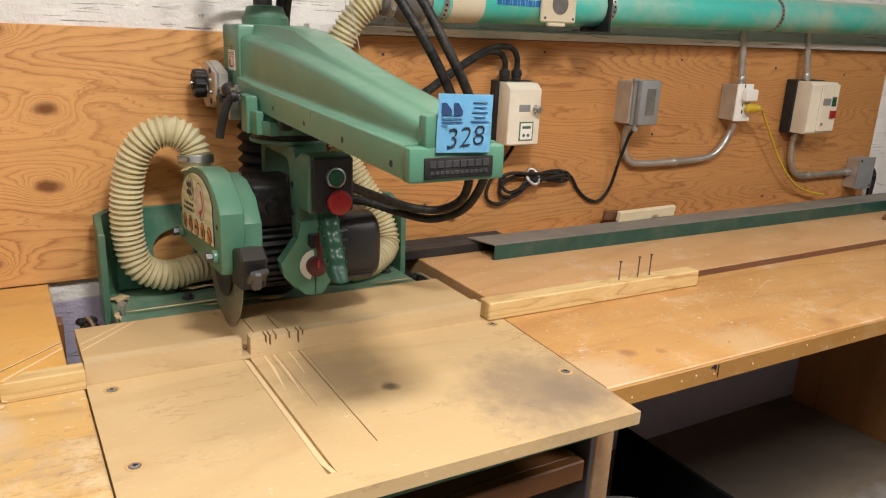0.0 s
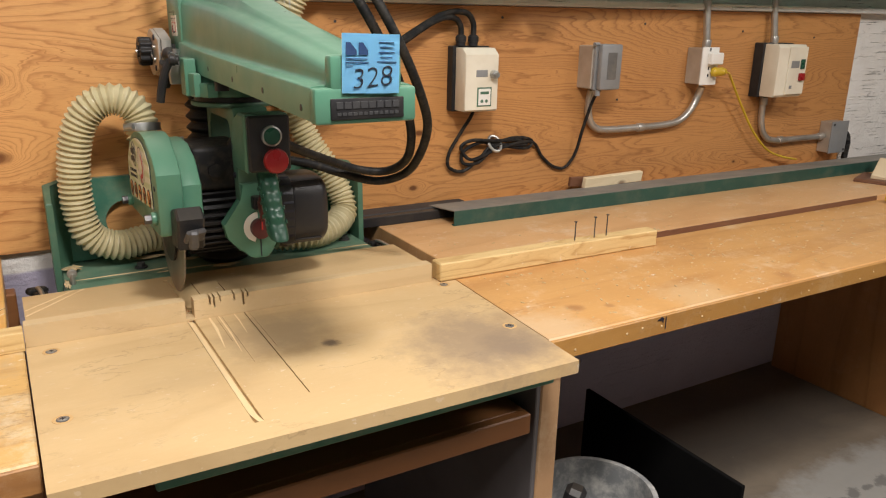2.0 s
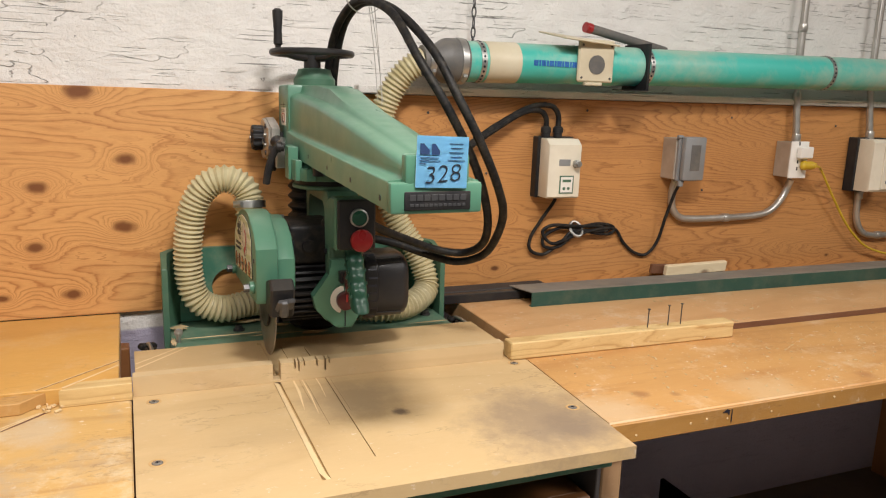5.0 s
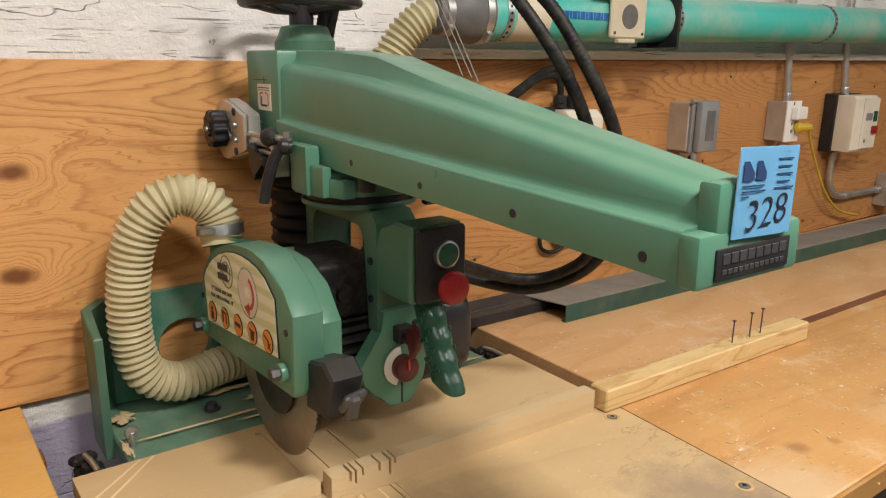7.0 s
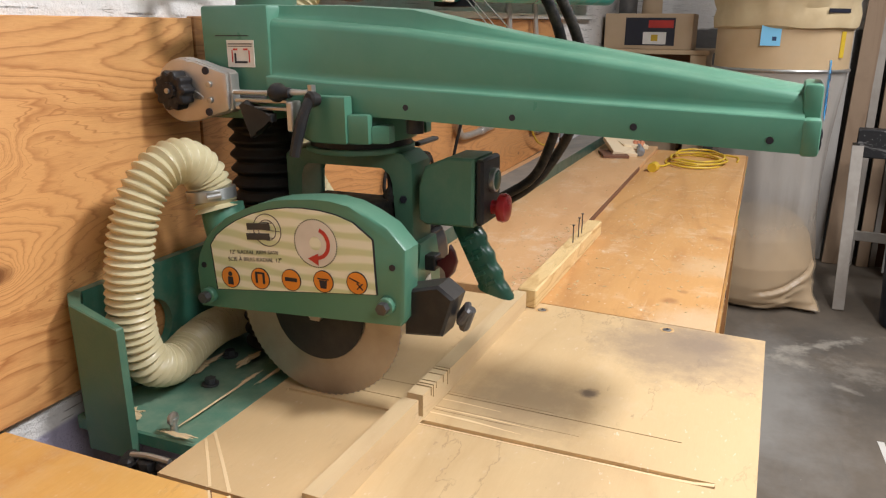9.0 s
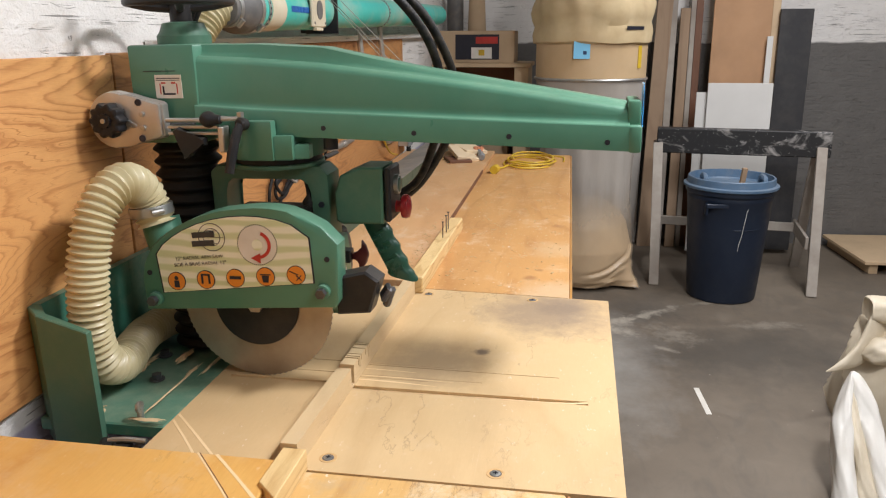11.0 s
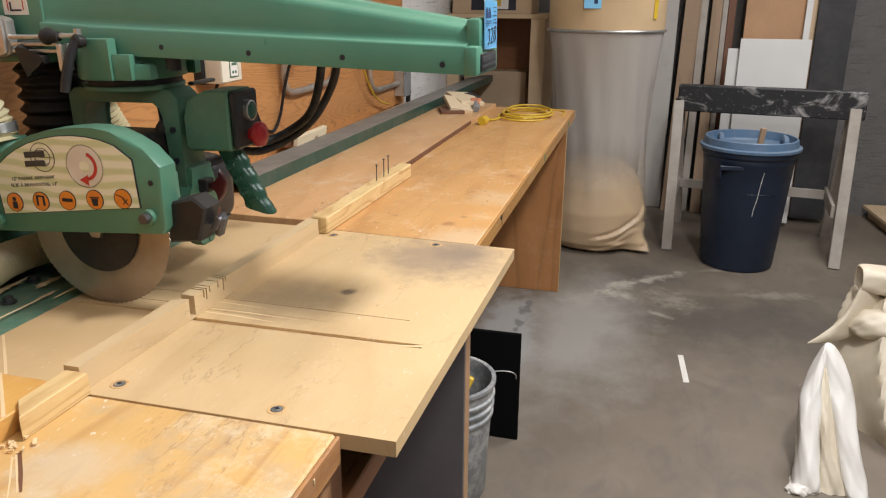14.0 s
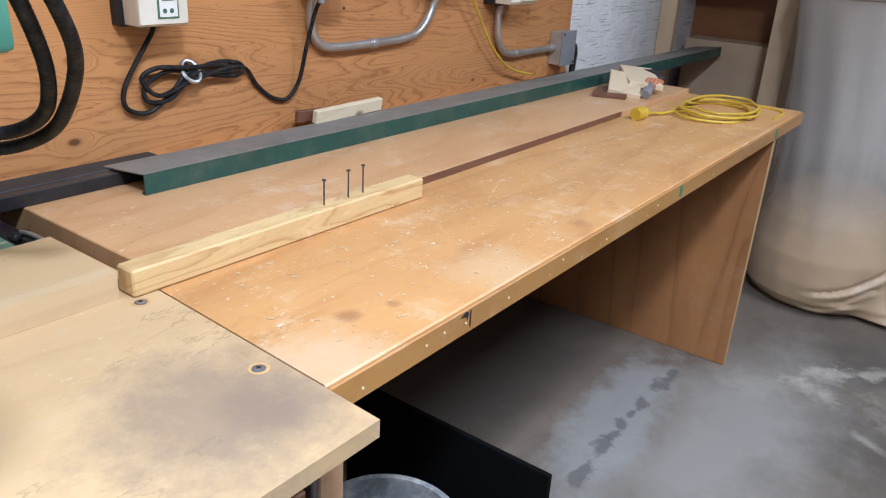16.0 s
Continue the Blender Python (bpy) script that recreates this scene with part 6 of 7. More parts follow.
stand(shift=(0.006, 0.003, -0.0205))
isolator = thing("isolator_switch", (2.106, 1.94, 1.33), "grey weatherproof switch box with hinged cover", "switch box")
part("box", B(2.058, 2.148, 1.868, 1.9395, 1.332, 1.470, bev=0.003), "box_steel", isolator)
part("gasket_frame", B(2.060, 2.150, 1.856, 1.868, 1.328, 1.476, bev=0.003), "grey_plastic", isolator)
bm = B(2.066, 2.154, 1.832, 1.854, 1.332, 1.476, bev=0.006, seg=2)
lid_i = part("cover", bm, "grey_plastic", isolator)
part("cover_window", B(2.092, 2.130, 1.8305, 1.8325, 1.365, 1.45, bev=0.0005), "rubber_grey", lid_i)
bm = C((2.075, 1.852, 1.322), "z", 0.009, 0.02, 12)
cyl(bm, (2.062, 1.858, 1.475), "x", 0.006, 0.02, 12)
part("hinge", bm, "grey_plastic", isolator)

stand(shift=(0.008, 0, -0.0135))
outlet = thing("power_outlet", (2.61, 1.94, 1.325), "metal outlet box with a white duplex socket", "outlet")
part("box", B(2.566, 2.642, 1.872, 1.9395, 1.328, 1.455, bev=0.002), "box_steel", outlet)
part("socket_plate", B(2.564, 2.648, 1.866, 1.871, 1.326, 1.458, bev=0.001), "white_plastic", outlet)
part("adapter", B(2.590, 2.650, 1.842, 1.866, 1.398, 1.440, bev=0.004), "white_plastic", outlet)
bm = bmesh.new()
for z in (1.36, 1.385, 1.45):
    box(bm, 2.598, 2.604, 1.8652, 1.8662, z - 0.006, z + 0.006)
part("socket_slots", bm, "ink", outlet)
ycord = thing("extension_lead", (2.8, 1.85, 1.0), "yellow extension cord plugged into the outlet", "cord")
bm = bmesh.new()
lathe(bm, [(0.016, 0.0), (0.018, 0.012), (0.014, 0.02), (0.016, 0.034), (0.009, 0.05)], (2.622, 1.864, 1.372), (0.35, -1, 0.1), 16)
part("plug", bm, "yellow", ycord)
part("cord", T([(2.638, 1.822, 1.375), (2.675, 1.835, 1.368), (2.742, 1.88, 1.350), (2.84, 1.898, 1.250), (2.945, 1.905, 1.137), (3.045, 1.905, 1.058), (3.14, 1.905, 1.022), (3.25, 1.905, 1.000)], 0.0045, 8), "yellow", ycord)

stand(shift=(0.0, 0, -0.030))
panel = thing("motor_starter", (3.02, 1.94, 1.285), "beige starter box with a red button on a black base", "switch box")
part("base", B(2.938, 3.115, 1.895, 1.9395, 1.285, 1.490, bev=0.003), "black", panel)
bm = P([(1.895, 1.290), (1.895, 1.486), (1.838, 1.486), (1.828, 1.474), (1.828, 1.298), (1.836, 1.290)], "x", 2.944, 3.112, bev=0.004, seg=2)
cover = part("cover", bm, "beige", panel)
part("raised_face", B(3.002, 3.108, 1.822, 1.829, 1.300, 1.478, bev=0.002), "beige", cover)
part("window", B(3.016, 3.062, 1.8205, 1.8225, 1.400, 1.426), "grey_plastic", cover)
part("start_button", B(3.070, 3.094, 1.818, 1.8225, 1.396, 1.432, bev=0.001), "green_button", cover)
part("stop_button", B(3.066, 3.096, 1.812, 1.8225, 1.352, 1.380, bev=0.002), "red", cover)
part("nameplate", B(3.02, 3.034, 1.8208, 1.8222, 1.322, 1.334), "grey_plastic", cover)


stand()


def conduit(pts, fittings, label):
    c = thing("conduit", pts[0], label, "conduit")
    part("pipe", T(pts, 0.0125, 16, 0.012), "conduit", c)
    for q, ax in fittings:
        bm = C(q, ax, 0.0155, 0.028, 16, bev=0.001)
        part("coupling", bm, "conduit", c)
    return c


conduit([(2.632, 1.905, 1.44), (2.618, 1.915, 1.62), (2.606, 1.915, 1.84), (2.603, 1.915, 3.19)], [((2.631, 1.906, 1.455), "z"), ((2.619, 1.915, 1.60), "z"), ((2.606, 1.915, 1.84), "z")], "galvanised steel conduit rising from the outlet")
conduit([(3.008, 1.905, 1.458), (2.992, 1.915, 1.61), (2.98, 1.915, 1.84), (2.977, 1.915, 3.19)], [((3.007, 1.906, 1.47), "z")], "galvanised steel conduit rising from the starter box")
stand(shift=(0.024, 0, -0.027))
conduit([(2.076, 1.905, 1.332), (2.076, 1.915, 1.285), (2.088, 1.92, 1.235), (2.12, 1.922, 1.203), (2.175, 1.922, 1.193), (2.32, 1.922, 1.193), (2.46, 1.922, 1.197), (2.535, 1.922, 1.212), (2.585, 1.92, 1.255), (2.604, 1.915, 1.30), (2.606, 1.905, 1.33)], [((2.33, 1.922, 1.193), "x")], "bent galvanised conduit between the boxes")
stand(shift=(0.035, 0, -0.038))
conduit([(2.972, 1.915, 1.290), (2.974, 1.918, 1.24), (2.985, 1.92, 1.18), (3.02, 1.921, 1.132), (3.08, 1.921, 1.112), (3.22, 1.921, 1.110), (3.405, 1.921, 1.110)], [((2.972, 1.915, 1.275), "z"), ((3.12, 1.921, 1.111), "x"), ((3.39, 1.921, 1.11), "x")], "bent galvanised conduit to the junction box")
stand(shift=(0.035, 0, -0.030))
jbox = thing("junction_box", (3.46, 1.94, 1.03), "galvanised square junction box at the end of the plywood", "junction box")
part("box", B(3.405, 3.515, 1.885, 1.9395, 1.035, 1.165, bev=0.002), "box_steel", jbox)
part("cover", B(3.402, 3.518, 1.880, 1.885, 1.032, 1.168, bev=0.001), "grey_plastic", jbox)
for x, z in ((3.415, 1.155), (3.505, 1.045)):
    part("screw", C((x, 1.879, z), "y", 0.005, 0.004, 10), "dark_steel", jbox)
part("flexible_conduit", T([(3.515, 1.915, 1.10), (3.56, 1.915, 1.105), (3.585, 1.915, 1.07), (3.59, 1.92, 1.0), (3.59, 1.92, 0.96)], lambda s: 0.013 + 0.0015 * math.cos(s * math.tau / 0.008), 12, 0.003), "cable", jbox)
stand(shift=(0, 0, -0.02))
for x, z in ((0.92, 1.52), (1.75, 1.55), (2.35, 1.54), (2.86, 1.52), (1.35, 1.10), (2.25, 1.285), (1.40, 1.35), (3.30, 1.50), (1.2, 1.53)):
    solid("screw_head", C((x, 1.9392, z), "y", 0.0040, 0.003, 10), "dark_steel", (x, 1.9392, z), "dark screw head in the plywood", "screw", "screws in the plywood")

# ---- things on the bench ----
stand()
rail = thing("fence_rail", (1.470, 1.734, 0.9525), "long dark green steel channel with a dusty top", "rail")
y0, y1, z0, z1 = 1.734, 1.877, 0.9525, 0.998
part("face", P([(y0, z0), (y0, z1 - 0.002), (y0 + 0.003, z1 - 0.002), (y0 + 0.003, z0 + 0.003), (y0 + 0.014, z0 + 0.003), (y0 + 0.014, z0)], "x", 1.470, 4.85), "rail_front", rail)
part("top", P([(y0, z1 - 0.0015), (y0, z1 + 0.0008), (y1, z1 - 0.0145), (y1, z0), (y1 - 0.003, z0), (y1 - 0.003, z1 - 0.0175)], "x", 1.465, 4.85), "rail_top", rail, "grey dusty top of the channel")
rail.rotation_euler.z = radians(-0.9)
inner = thing("rail_extension", (1.3, 1.85, 0.9555), "black steel bar running out of the channel", "rail")
part("bar", B(1.21, 1.62, 1.825, 1.852, 0.9525, 0.980, bev=0.002), "black", inner)
part("bar_top", B(1.20, 1.60, 1.853, 1.92, 0.9525, 0.982, bev=0.002), "charcoal", inner)

bm = B(1.217, 1.903, 1.378, 1.4215, 0.9356, 0.980, bev=0.003)
pine_block = solid("pine_fence_block", bm, "pine", (1.217, 1.402, 0.9356), "knotty pale pine stop block lying along the bench", "wood block")
pine_block.rotation_euler.z = radians(-0.9)
for x, h in ((1.628, 0.052), (1.694, 0.057), (1.736, 0.059)):
    nail = thing("nail", (x, 1.392, 0.978), "steel nail standing in the pine block", "nail", "nails in the block")
    part("shank", C((x, 1.392, 0.972 + h / 2), "z", 0.0016, h + 0.012, 8), "dark_steel", nail)
    part("head", C((x, 1.392, 0.978 + h), "z", 0.0042, 0.002, 12), "dark_steel", nail)

bm = obox(bmesh.new(), (2.190, 1.862, 1.003), (0.258, 0.018, 0.036), (10, -1, -1), 0.002)
offcut = solid("pine_offcut", bm, "knotty_pine", (2.190, 1.862, 0.985), "short knotty pine offcut leaning on the plywood", "wood offcut")
bm = obox(bmesh.new(), (2.085, 1.890, 1.000), (0.13, 0.015, 0.032), (6, 3, 0), 0.002)
solid("brown_offcut", bm, "strip", (2.085, 1.890, 0.985), "small dark brown offcut behind the pine one", "wood offcut")
# offcuts and cord at the far end
stand(shift=(0.09, -0.012, -0.004))
for c, size, rot, mat, lab in (((3.30, 1.585, 0.987), (0.22, 0.12, 0.02), (8, -10, 24), "pale_pine", "pale offcut"), ((3.43, 1.58, 1.000), (0.25, 0.13, 0.02), (4, -6, 34), "pale_pine", "pale offcut"), ((3.22, 1.60, 0.963), (0.17, 0.12, 0.014), (0, 0, 20), "strip", "dark brown offcut"),
                               ((3.51, 1.56, 0.987), (0.10, 0.06, 0.05), (0, -8, 40), "charcoal", "dark offcut")):
    solid("wood_offcut", obox(bmesh.new(), c, size, rot, 0.002), mat, (c[0], c[1], 0.956), lab + " lying in a small pile on the bench", "wood offcut", "offcuts on the bench")
glove = thing("work_glove", (3.36, 1.50, 0.956), "crumpled orange and dark work glove on the bench", "glove")
bm = bmesh.new()
tube(bm, [(3.24, 1.475, 0.972), (3.29, 1.485, 0.983), (3.35, 1.50, 0.985)], lambda s: 0.016 + 0.004 * math.sin(s * 60), 10)
part("palm", bm, "grey_plastic", glove)
bm = bmesh.new()
for k in range(3):
    tube(bm, [(3.34, 1.49 + 0.014 * k, 0.985), (3.385, 1.495 + 0.016 * k, 1.000), (3.43, 1.495 + 0.018 * k, 0.992)], 0.012, 8)
part("fingers", bm, "orange_skin", glove)
coil = thing("cable_coil", (3.2, 1.25, 0.936), "coiled yellow extension cord with a yellow plug", "cord")
pts, rng = [], random.Random(4)
for k in range(92):
    a, lap = k * math.tau / 23 + 2.4, k // 23
    r = 1 + 0.04 * rng.uniform(-1, 1) - 0.13 * (lap % 2) + 0.05 * math.sin(0.5 * a)
    pts.append((3.285 + 0.012 * lap + 0.19 * r * math.cos(a), 1.24 - 0.010 * lap + 0.125 * r * math.sin(a), 0.942 + 0.007 * lap + 0.010 * max(0, math.sin(a * 0.5 + 1))))
pts = [(3.005, 1.372, 0.955), (3.06, 1.365, 0.95), (3.10, 1.35, 0.945)] + pts + [(3.40, 1.33, 0.945), (3.50, 1.24, 0.943), (3.55, 1.13, 0.942), (3.50, 1.05, 0.942), (3.36, 1.045, 0.942)]
part("cord", T(pts, 0.0048, 8, 0.012), "yellow", coil)
bm = bmesh.new()
lathe(bm, [(0.020, 0.0), (0.022, 0.008), (0.022, 0.050), (0.012, 0.062), (0.008, 0.068)], (2.945, 1.382, 0.958), (1, -0.12, 0), 18)
part("plug", bm, "yellow", coil)
# splinters on the other bench
stand()
rng = random.Random(31)
bm = bmesh.new()
for k in range(14):
    obox(bm, (0.215 + rng.gauss(0, 0.012), 1.405 + rng.gauss(0, 0.012), 0.939), (rng.uniform(0.004, 0.013), rng.uniform(0.002, 0.005), 0.003), (rng.uniform(-15, 15), rng.uniform(-15, 15), rng.uniform(0, 180)))
solid("wood_splinters", bm, "fresh_cut", (0.215, 1.405, 0.9355), "torn pale wood splinters at the mitre cut", "splinters", "", "stuff")


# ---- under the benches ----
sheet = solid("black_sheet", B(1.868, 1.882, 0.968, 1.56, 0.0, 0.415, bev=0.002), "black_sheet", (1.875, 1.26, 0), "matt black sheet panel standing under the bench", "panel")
pail = thing("pail", (1.545, 1.15, 0), "grey plastic pail splashed with white paint", "bucket")
bm = bmesh.new()
lathe(bm, [(0.125, 0.0), (0.130, 0.01), (0.143, 0.28), (0.150, 0.285), (0.150, 0.292), (0.144, 0.296), (0.145, 0.312), (0.152, 0.316), (0.152, 0.323), (0.146, 0.327), (0.147, 0.343), (0.154, 0.347), (0.154, 0.354), (0.148, 0.358), (0.149, 0.385), (0.156, 0.39), (0.156, 0.40),
           (0.143, 0.40), (0.140, 0.385), (0.122, 0.015), (0.01, 0.012)], (1.545, 1.15, 0), seg=48)
part("body", bm, "pail", pail)
part("bail", T([(1.672, 1.095, 0.33), (1.70, 1.05, 0.345), (1.725, 1.00, 0.345), (1.735, 0.965, 0.335), (1.738, 0.960, 0.315)], 0.0022, 8), "steel", pail)
part("contents", C((1.545, 1.15, 0.20), "z", 0.13, 0.01, 40), "pail", pail)
solid("yellow_tool", obox(bmesh.new(), (1.47, 1.10, 0.33), (0.035, 0.02, 0.22), (25, 20, 10), 0.004), "yellow", (1.47, 1.10, 0.22), "yellow and black tool standing in the pail", "tool")
solid("black_tool", obox(bmesh.new(), (1.44, 1.14, 0.33), (0.06, 0.05, 0.24), (12, 10, 40), 0.012), "black", (1.44, 1.14, 0.22), "black tool handle standing in the pail", "tool")
solid("white_stick", T([(1.745, 1.065, 0.004), (1.715, 1.062, 0.12)], 0.007, 6, smooth=False), "white_paint", (1.73, 1.063, 0), "short white stick beside the pail", "stick")

# ---- floor marks ----
tape = obox(bmesh.new(), (2.609, 0.370, 0.0008), (0.257, 0.024, 0.0012), (0, 0, 3.5))
solid("floor_tape", tape, "white_paint", (2.609, 0.370, 0), "short strip of white tape on the concrete", "tape")


# ---- the far end of the room ----
def limp(bm, rings, seg=40, power=2.6, crumple=0.06, seed=1, along="z"):
    """A limp fold of cloth: rounded sections (x, y, z, half_x, half_y or half_z) joined by a soft curve, lightly crumpled."""
    rng = random.Random(seed)
    ph = [rng.uniform(0, math.tau) for _ in range(4)]
    dense = []
    for k in range(len(rings) - 1):
        p0, p1, p2, p3 = (rings[max(0, min(len(rings) - 1, k + q))] for q in (-1, 0, 1, 2))
        for i in range(6):
            u = i / 6
            dense.append([0.5 * (2 * b + (c - a) * u + (2 * a - 5 * b + 4 * c - d) * u * u + (3 * b - a - 3 * c + d) * u ** 3) for a, b, c, d in zip(p0, p1, p2, p3)])
    dense.append(rings[-1])
    out = []
    for k, (x, y, z, hx, hy) in enumerate(dense):
        ring = []
        for i in range(seg):
            a = i * math.tau / seg
            w = 1 + crumple * (math.sin(3 * a + 0.35 * k + ph[0]) * 0.5 + math.sin(5 * a - 0.5 * k + ph[1]) * 0.3 + math.sin(9 * a + 0.9 * k + ph[2]) * 0.2)
            q = max(0.002, w) / (abs(math.cos(a)) ** power + abs(math.sin(a)) ** power) ** (1 / power)
            ring.append(Vector((x + max(hx, 0.001) * q * math.cos(a), y + max(hy, 0.001) * q * math.sin(a), z) if along == "z" else (x + max(hx, 0.001) * q * math.cos(a), y, z + max(hy, 0.001) * q * math.sin(a))))
        out.append(ring)
    return loft(bm, out)


stand()
white_sack = thing("white_sack", (1.95, -0.06, 0), "glossy white plastic sack standing in long upright folds", "sack")
bm = limp(bmesh.new(), [(1.852, 0.017, 0.000, 0.050, 0.044), (1.858, 0.014, 0.012, 0.052, 0.040), (1.880, 0.010, 0.050, 0.052, 0.036), (1.943, 0.009, 0.140, 0.050, 0.034), (2.002, 0.008, 0.235, 0.046, 0.032), (2.036, -0.004, 0.300, 0.038, 0.022), (2.074, -0.026, 0.385, 0.018, 0.010), (2.080, -0.031, 0.410, 0.004, 0.003)], seed=2, crumple=0.14, power=3.0)
part("fold", bm, "bag_white", white_sack)
bm = limp(bmesh.new(), [(1.862, -0.136, 0.000, 0.056, 0.038), (1.870, -0.134, 0.015, 0.056, 0.037), (1.906, -0.120, 0.070, 0.056, 0.036), (1.955, -0.104, 0.150, 0.054, 0.038), (2.010, -0.090, 0.230, 0.050, 0.040), (2.046, -0.078, 0.290, 0.046, 0.040), (2.072, -0.062, 0.350, 0.038, 0.036), (2.086, -0.046, 0.398, 0.020, 0.018), (2.090, -0.040, 0.411, 0.006, 0.005)], seed=5, crumple=0.11, power=3.4)
part("fold", bm, "bag_white", white_sack)
bm = limp(bmesh.new(), [(1.868, -0.066, 0.000, 0.048, 0.040), (1.900, -0.058, 0.060, 0.050, 0.036), (1.957, -0.046, 0.150, 0.048, 0.030), (2.012, -0.034, 0.250, 0.040, 0.020), (2.066, -0.030, 0.350, 0.018, 0.010)], seed=8, crumple=0.22)
part("fold", bm, "cream_sack", white_sack, "cream inner fold")
bm = limp(bmesh.new(), [(1.808, 0.045, 0.000, 0.018, 0.030), (1.808, 0.045, 0.012, 0.020, 0.032), (1.812, 0.040, 0.024, 0.010, 0.018)], seed=9, crumple=0.25)
part("bunched_foot", bm, "bag_white", white_sack)

dusty_sack = thing("dusty_sack", (2.52, -0.50, 0), "dusty cream sack slumped on the floor with a flopped corner", "sack")
bm = bmesh.new()
rings = []
for k in range(31):
    t = k / 30
    z = 0.50 * t
    hx, hy = 0.36 * (1 - 0.62 * t ** 1.5), 0.33 * (1 - 0.30 * t ** 2)
    ring = []
    for i in range(120):
        a = i * math.tau / 120
        w = 7 * (a + 0.55 * t + 0.2 * math.sin(2 * a + 1.0))
        ridge = 1 - abs(math.sin(w / 2)) ** 0.7
        q = (1 + 0.20 * ridge + 0.03 * math.sin(5 * a + 7 * t)) / (abs(math.cos(a)) ** 2.5 + abs(math.sin(a)) ** 2.5) ** 0.4
        q *= math.sqrt(max(0.0, 1 - ((t - 0.92) / 0.09) ** 2)) if t > 0.92 else 1.0
        ring.append(Vector((2.52 + hx * q * math.cos(a), -0.50 + hy * q * math.sin(a), z)))
    rings.append(ring)
part("body", loft(bm, rings), "cream_sack", dusty_sack)
bm = limp(bmesh.new(), [(2.455, -0.200, 0.525, 0.050, 0.036), (2.460, -0.206, 0.528, 0.058, 0.046), (2.465, -0.30, 0.522, 0.062, 0.050), (2.47, -0.50, 0.530, 0.070, 0.055), (2.47, -0.72, 0.520, 0.060, 0.050), (2.47, -0.80, 0.510, 0.020, 0.02)], seed=4, along="y", power=3.4)
part("rolled_top", bm, "cream_sack", dusty_sack)
bm = limp(bmesh.new(), [(2.390, -0.168, 0.362, 0.010, 0.006), (2.395, -0.190, 0.372, 0.040, 0.034), (2.39, -0.230, 0.378, 0.058, 0.050), (2.37, -0.34, 0.380, 0.060, 0.052), (2.36, -0.55, 0.372, 0.060, 0.050), (2.38, -0.70, 0.360, 0.02, 0.02)], seed=6, along="y", crumple=0.14)
part("fold", bm, "cream_sack", dusty_sack)
bm = limp(bmesh.new(), [(2.345, -0.036, 0.294, 0.003, 0.002), (2.355, -0.080, 0.312, 0.010, 0.018), (2.372, -0.125, 0.336, 0.016, 0.036), (2.395, -0.165, 0.366, 0.022, 0.062), (2.430, -0.215, 0.430, 0.030, 0.110), (2.47, -0.27, 0.44, 0.030, 0.11)], seed=3, along="y", crumple=0.08, power=2.0)
part("flopped_corner", bm, "cream_sack", dusty_sack)

stand(shift=(0.15, -0.017, 0.006))
collector = thing("dust_collector", (4.19, 0.91, 0), "dust collector drum with canvas filter and clear waste bag", "dust collector")
CC = (4.19, 0.91)


def soft_lathe(profile, fold, freq, seed, seg=96, wob=0.0, creases=(), corner=None):
    """A bag of rings (radius, height, softness); creases run (turn, height) to (turn, height), the corner is pulled out at the foot."""
    rng = random.Random(seed)
    ph = [rng.uniform(0, math.tau) for _ in range(5)]
    if creases:
        dense = []
        for (r0, z0, f0), (r1, z1, f1) in zip(profile, profile[1:]):
            n = max(1, int(math.hypot(z1 - z0, r1 - r0) / 0.009)) if min(z0, z1) < 0.4 else 3
            dense += [(r0 + (r1 - r0) * k / n, z0 + (z1 - z0) * k / n, f0 + (f1 - f0) * k / n) for k in range(n)]
        profile = dense + [profile[-1]]
    rings = []
    for r, z, f in profile:
        ring = []
        for i in range(seg):
            a = i * math.tau / seg
            d = sum(math.sin(q * a + ph[j] + z * (2 + j)) for j, q in enumerate(freq)) / len(freq)
            rr = r * (1 + fold * f * d)
            for a0, z0, a1, z1, depth in creases:
                q = (a - a0) / (a1 - a0)
                if -0.15 < q < 1.15:
                    gap = z - (z0 + (z1 - z0) * q + 0.012 * math.sin(5 * q + a0))
                    fade = max(0.0, min(1.0, 4 * (q + 0.15), 4 * (1.15 - q)))
                    rr += fade * depth * (0.8 * math.exp(-((gap + 0.022) / 0.018) ** 2) - math.exp(-(gap / 0.010) ** 2))
            if corner:
                rr += corner[1] * math.exp(-((a - corner[0]) / 0.17) ** 2) * math.exp(-z / 0.075) * min(1.0, r / 0.2)
            ring.append(Vector((CC[0] + rr * math.cos(a), CC[1] + rr * math.sin(a), z + wob * f * math.sin(3 * a + ph[0]) + wob * 0.7 * f * math.sin(7 * a + ph[1]))))
        rings.append(ring)
    return loft(bmesh.new(), rings)


bm = bmesh.new()
lathe(bm, [(0.325, 1.33), (0.342, 1.335), (0.342, 1.60), (0.33, 1.61)], (*CC, 0), seg=64)
part("drum", bm, "drum", collector, "tan sheet drum")
part("clamp_ring", T([(CC[0] + 0.345 * math.cos(a), CC[1] + 0.345 * math.sin(a), 1.327) for a in [i * math.tau / 64 for i in range(65)]], 0.009, 8, smooth=False), "steel", collector, "steel bag clamp ring")
bag_creases = ((3.30, 0.120, 4.50, 0.260, 0.015), (3.55, 0.088, 4.05, 0.150, 0.010), (3.20, 0.035, 3.85, 0.075, 0.010), (4.15, 0.05, 4.6, 0.16, 0.012))
bag_corner = (4.22, 0.17)
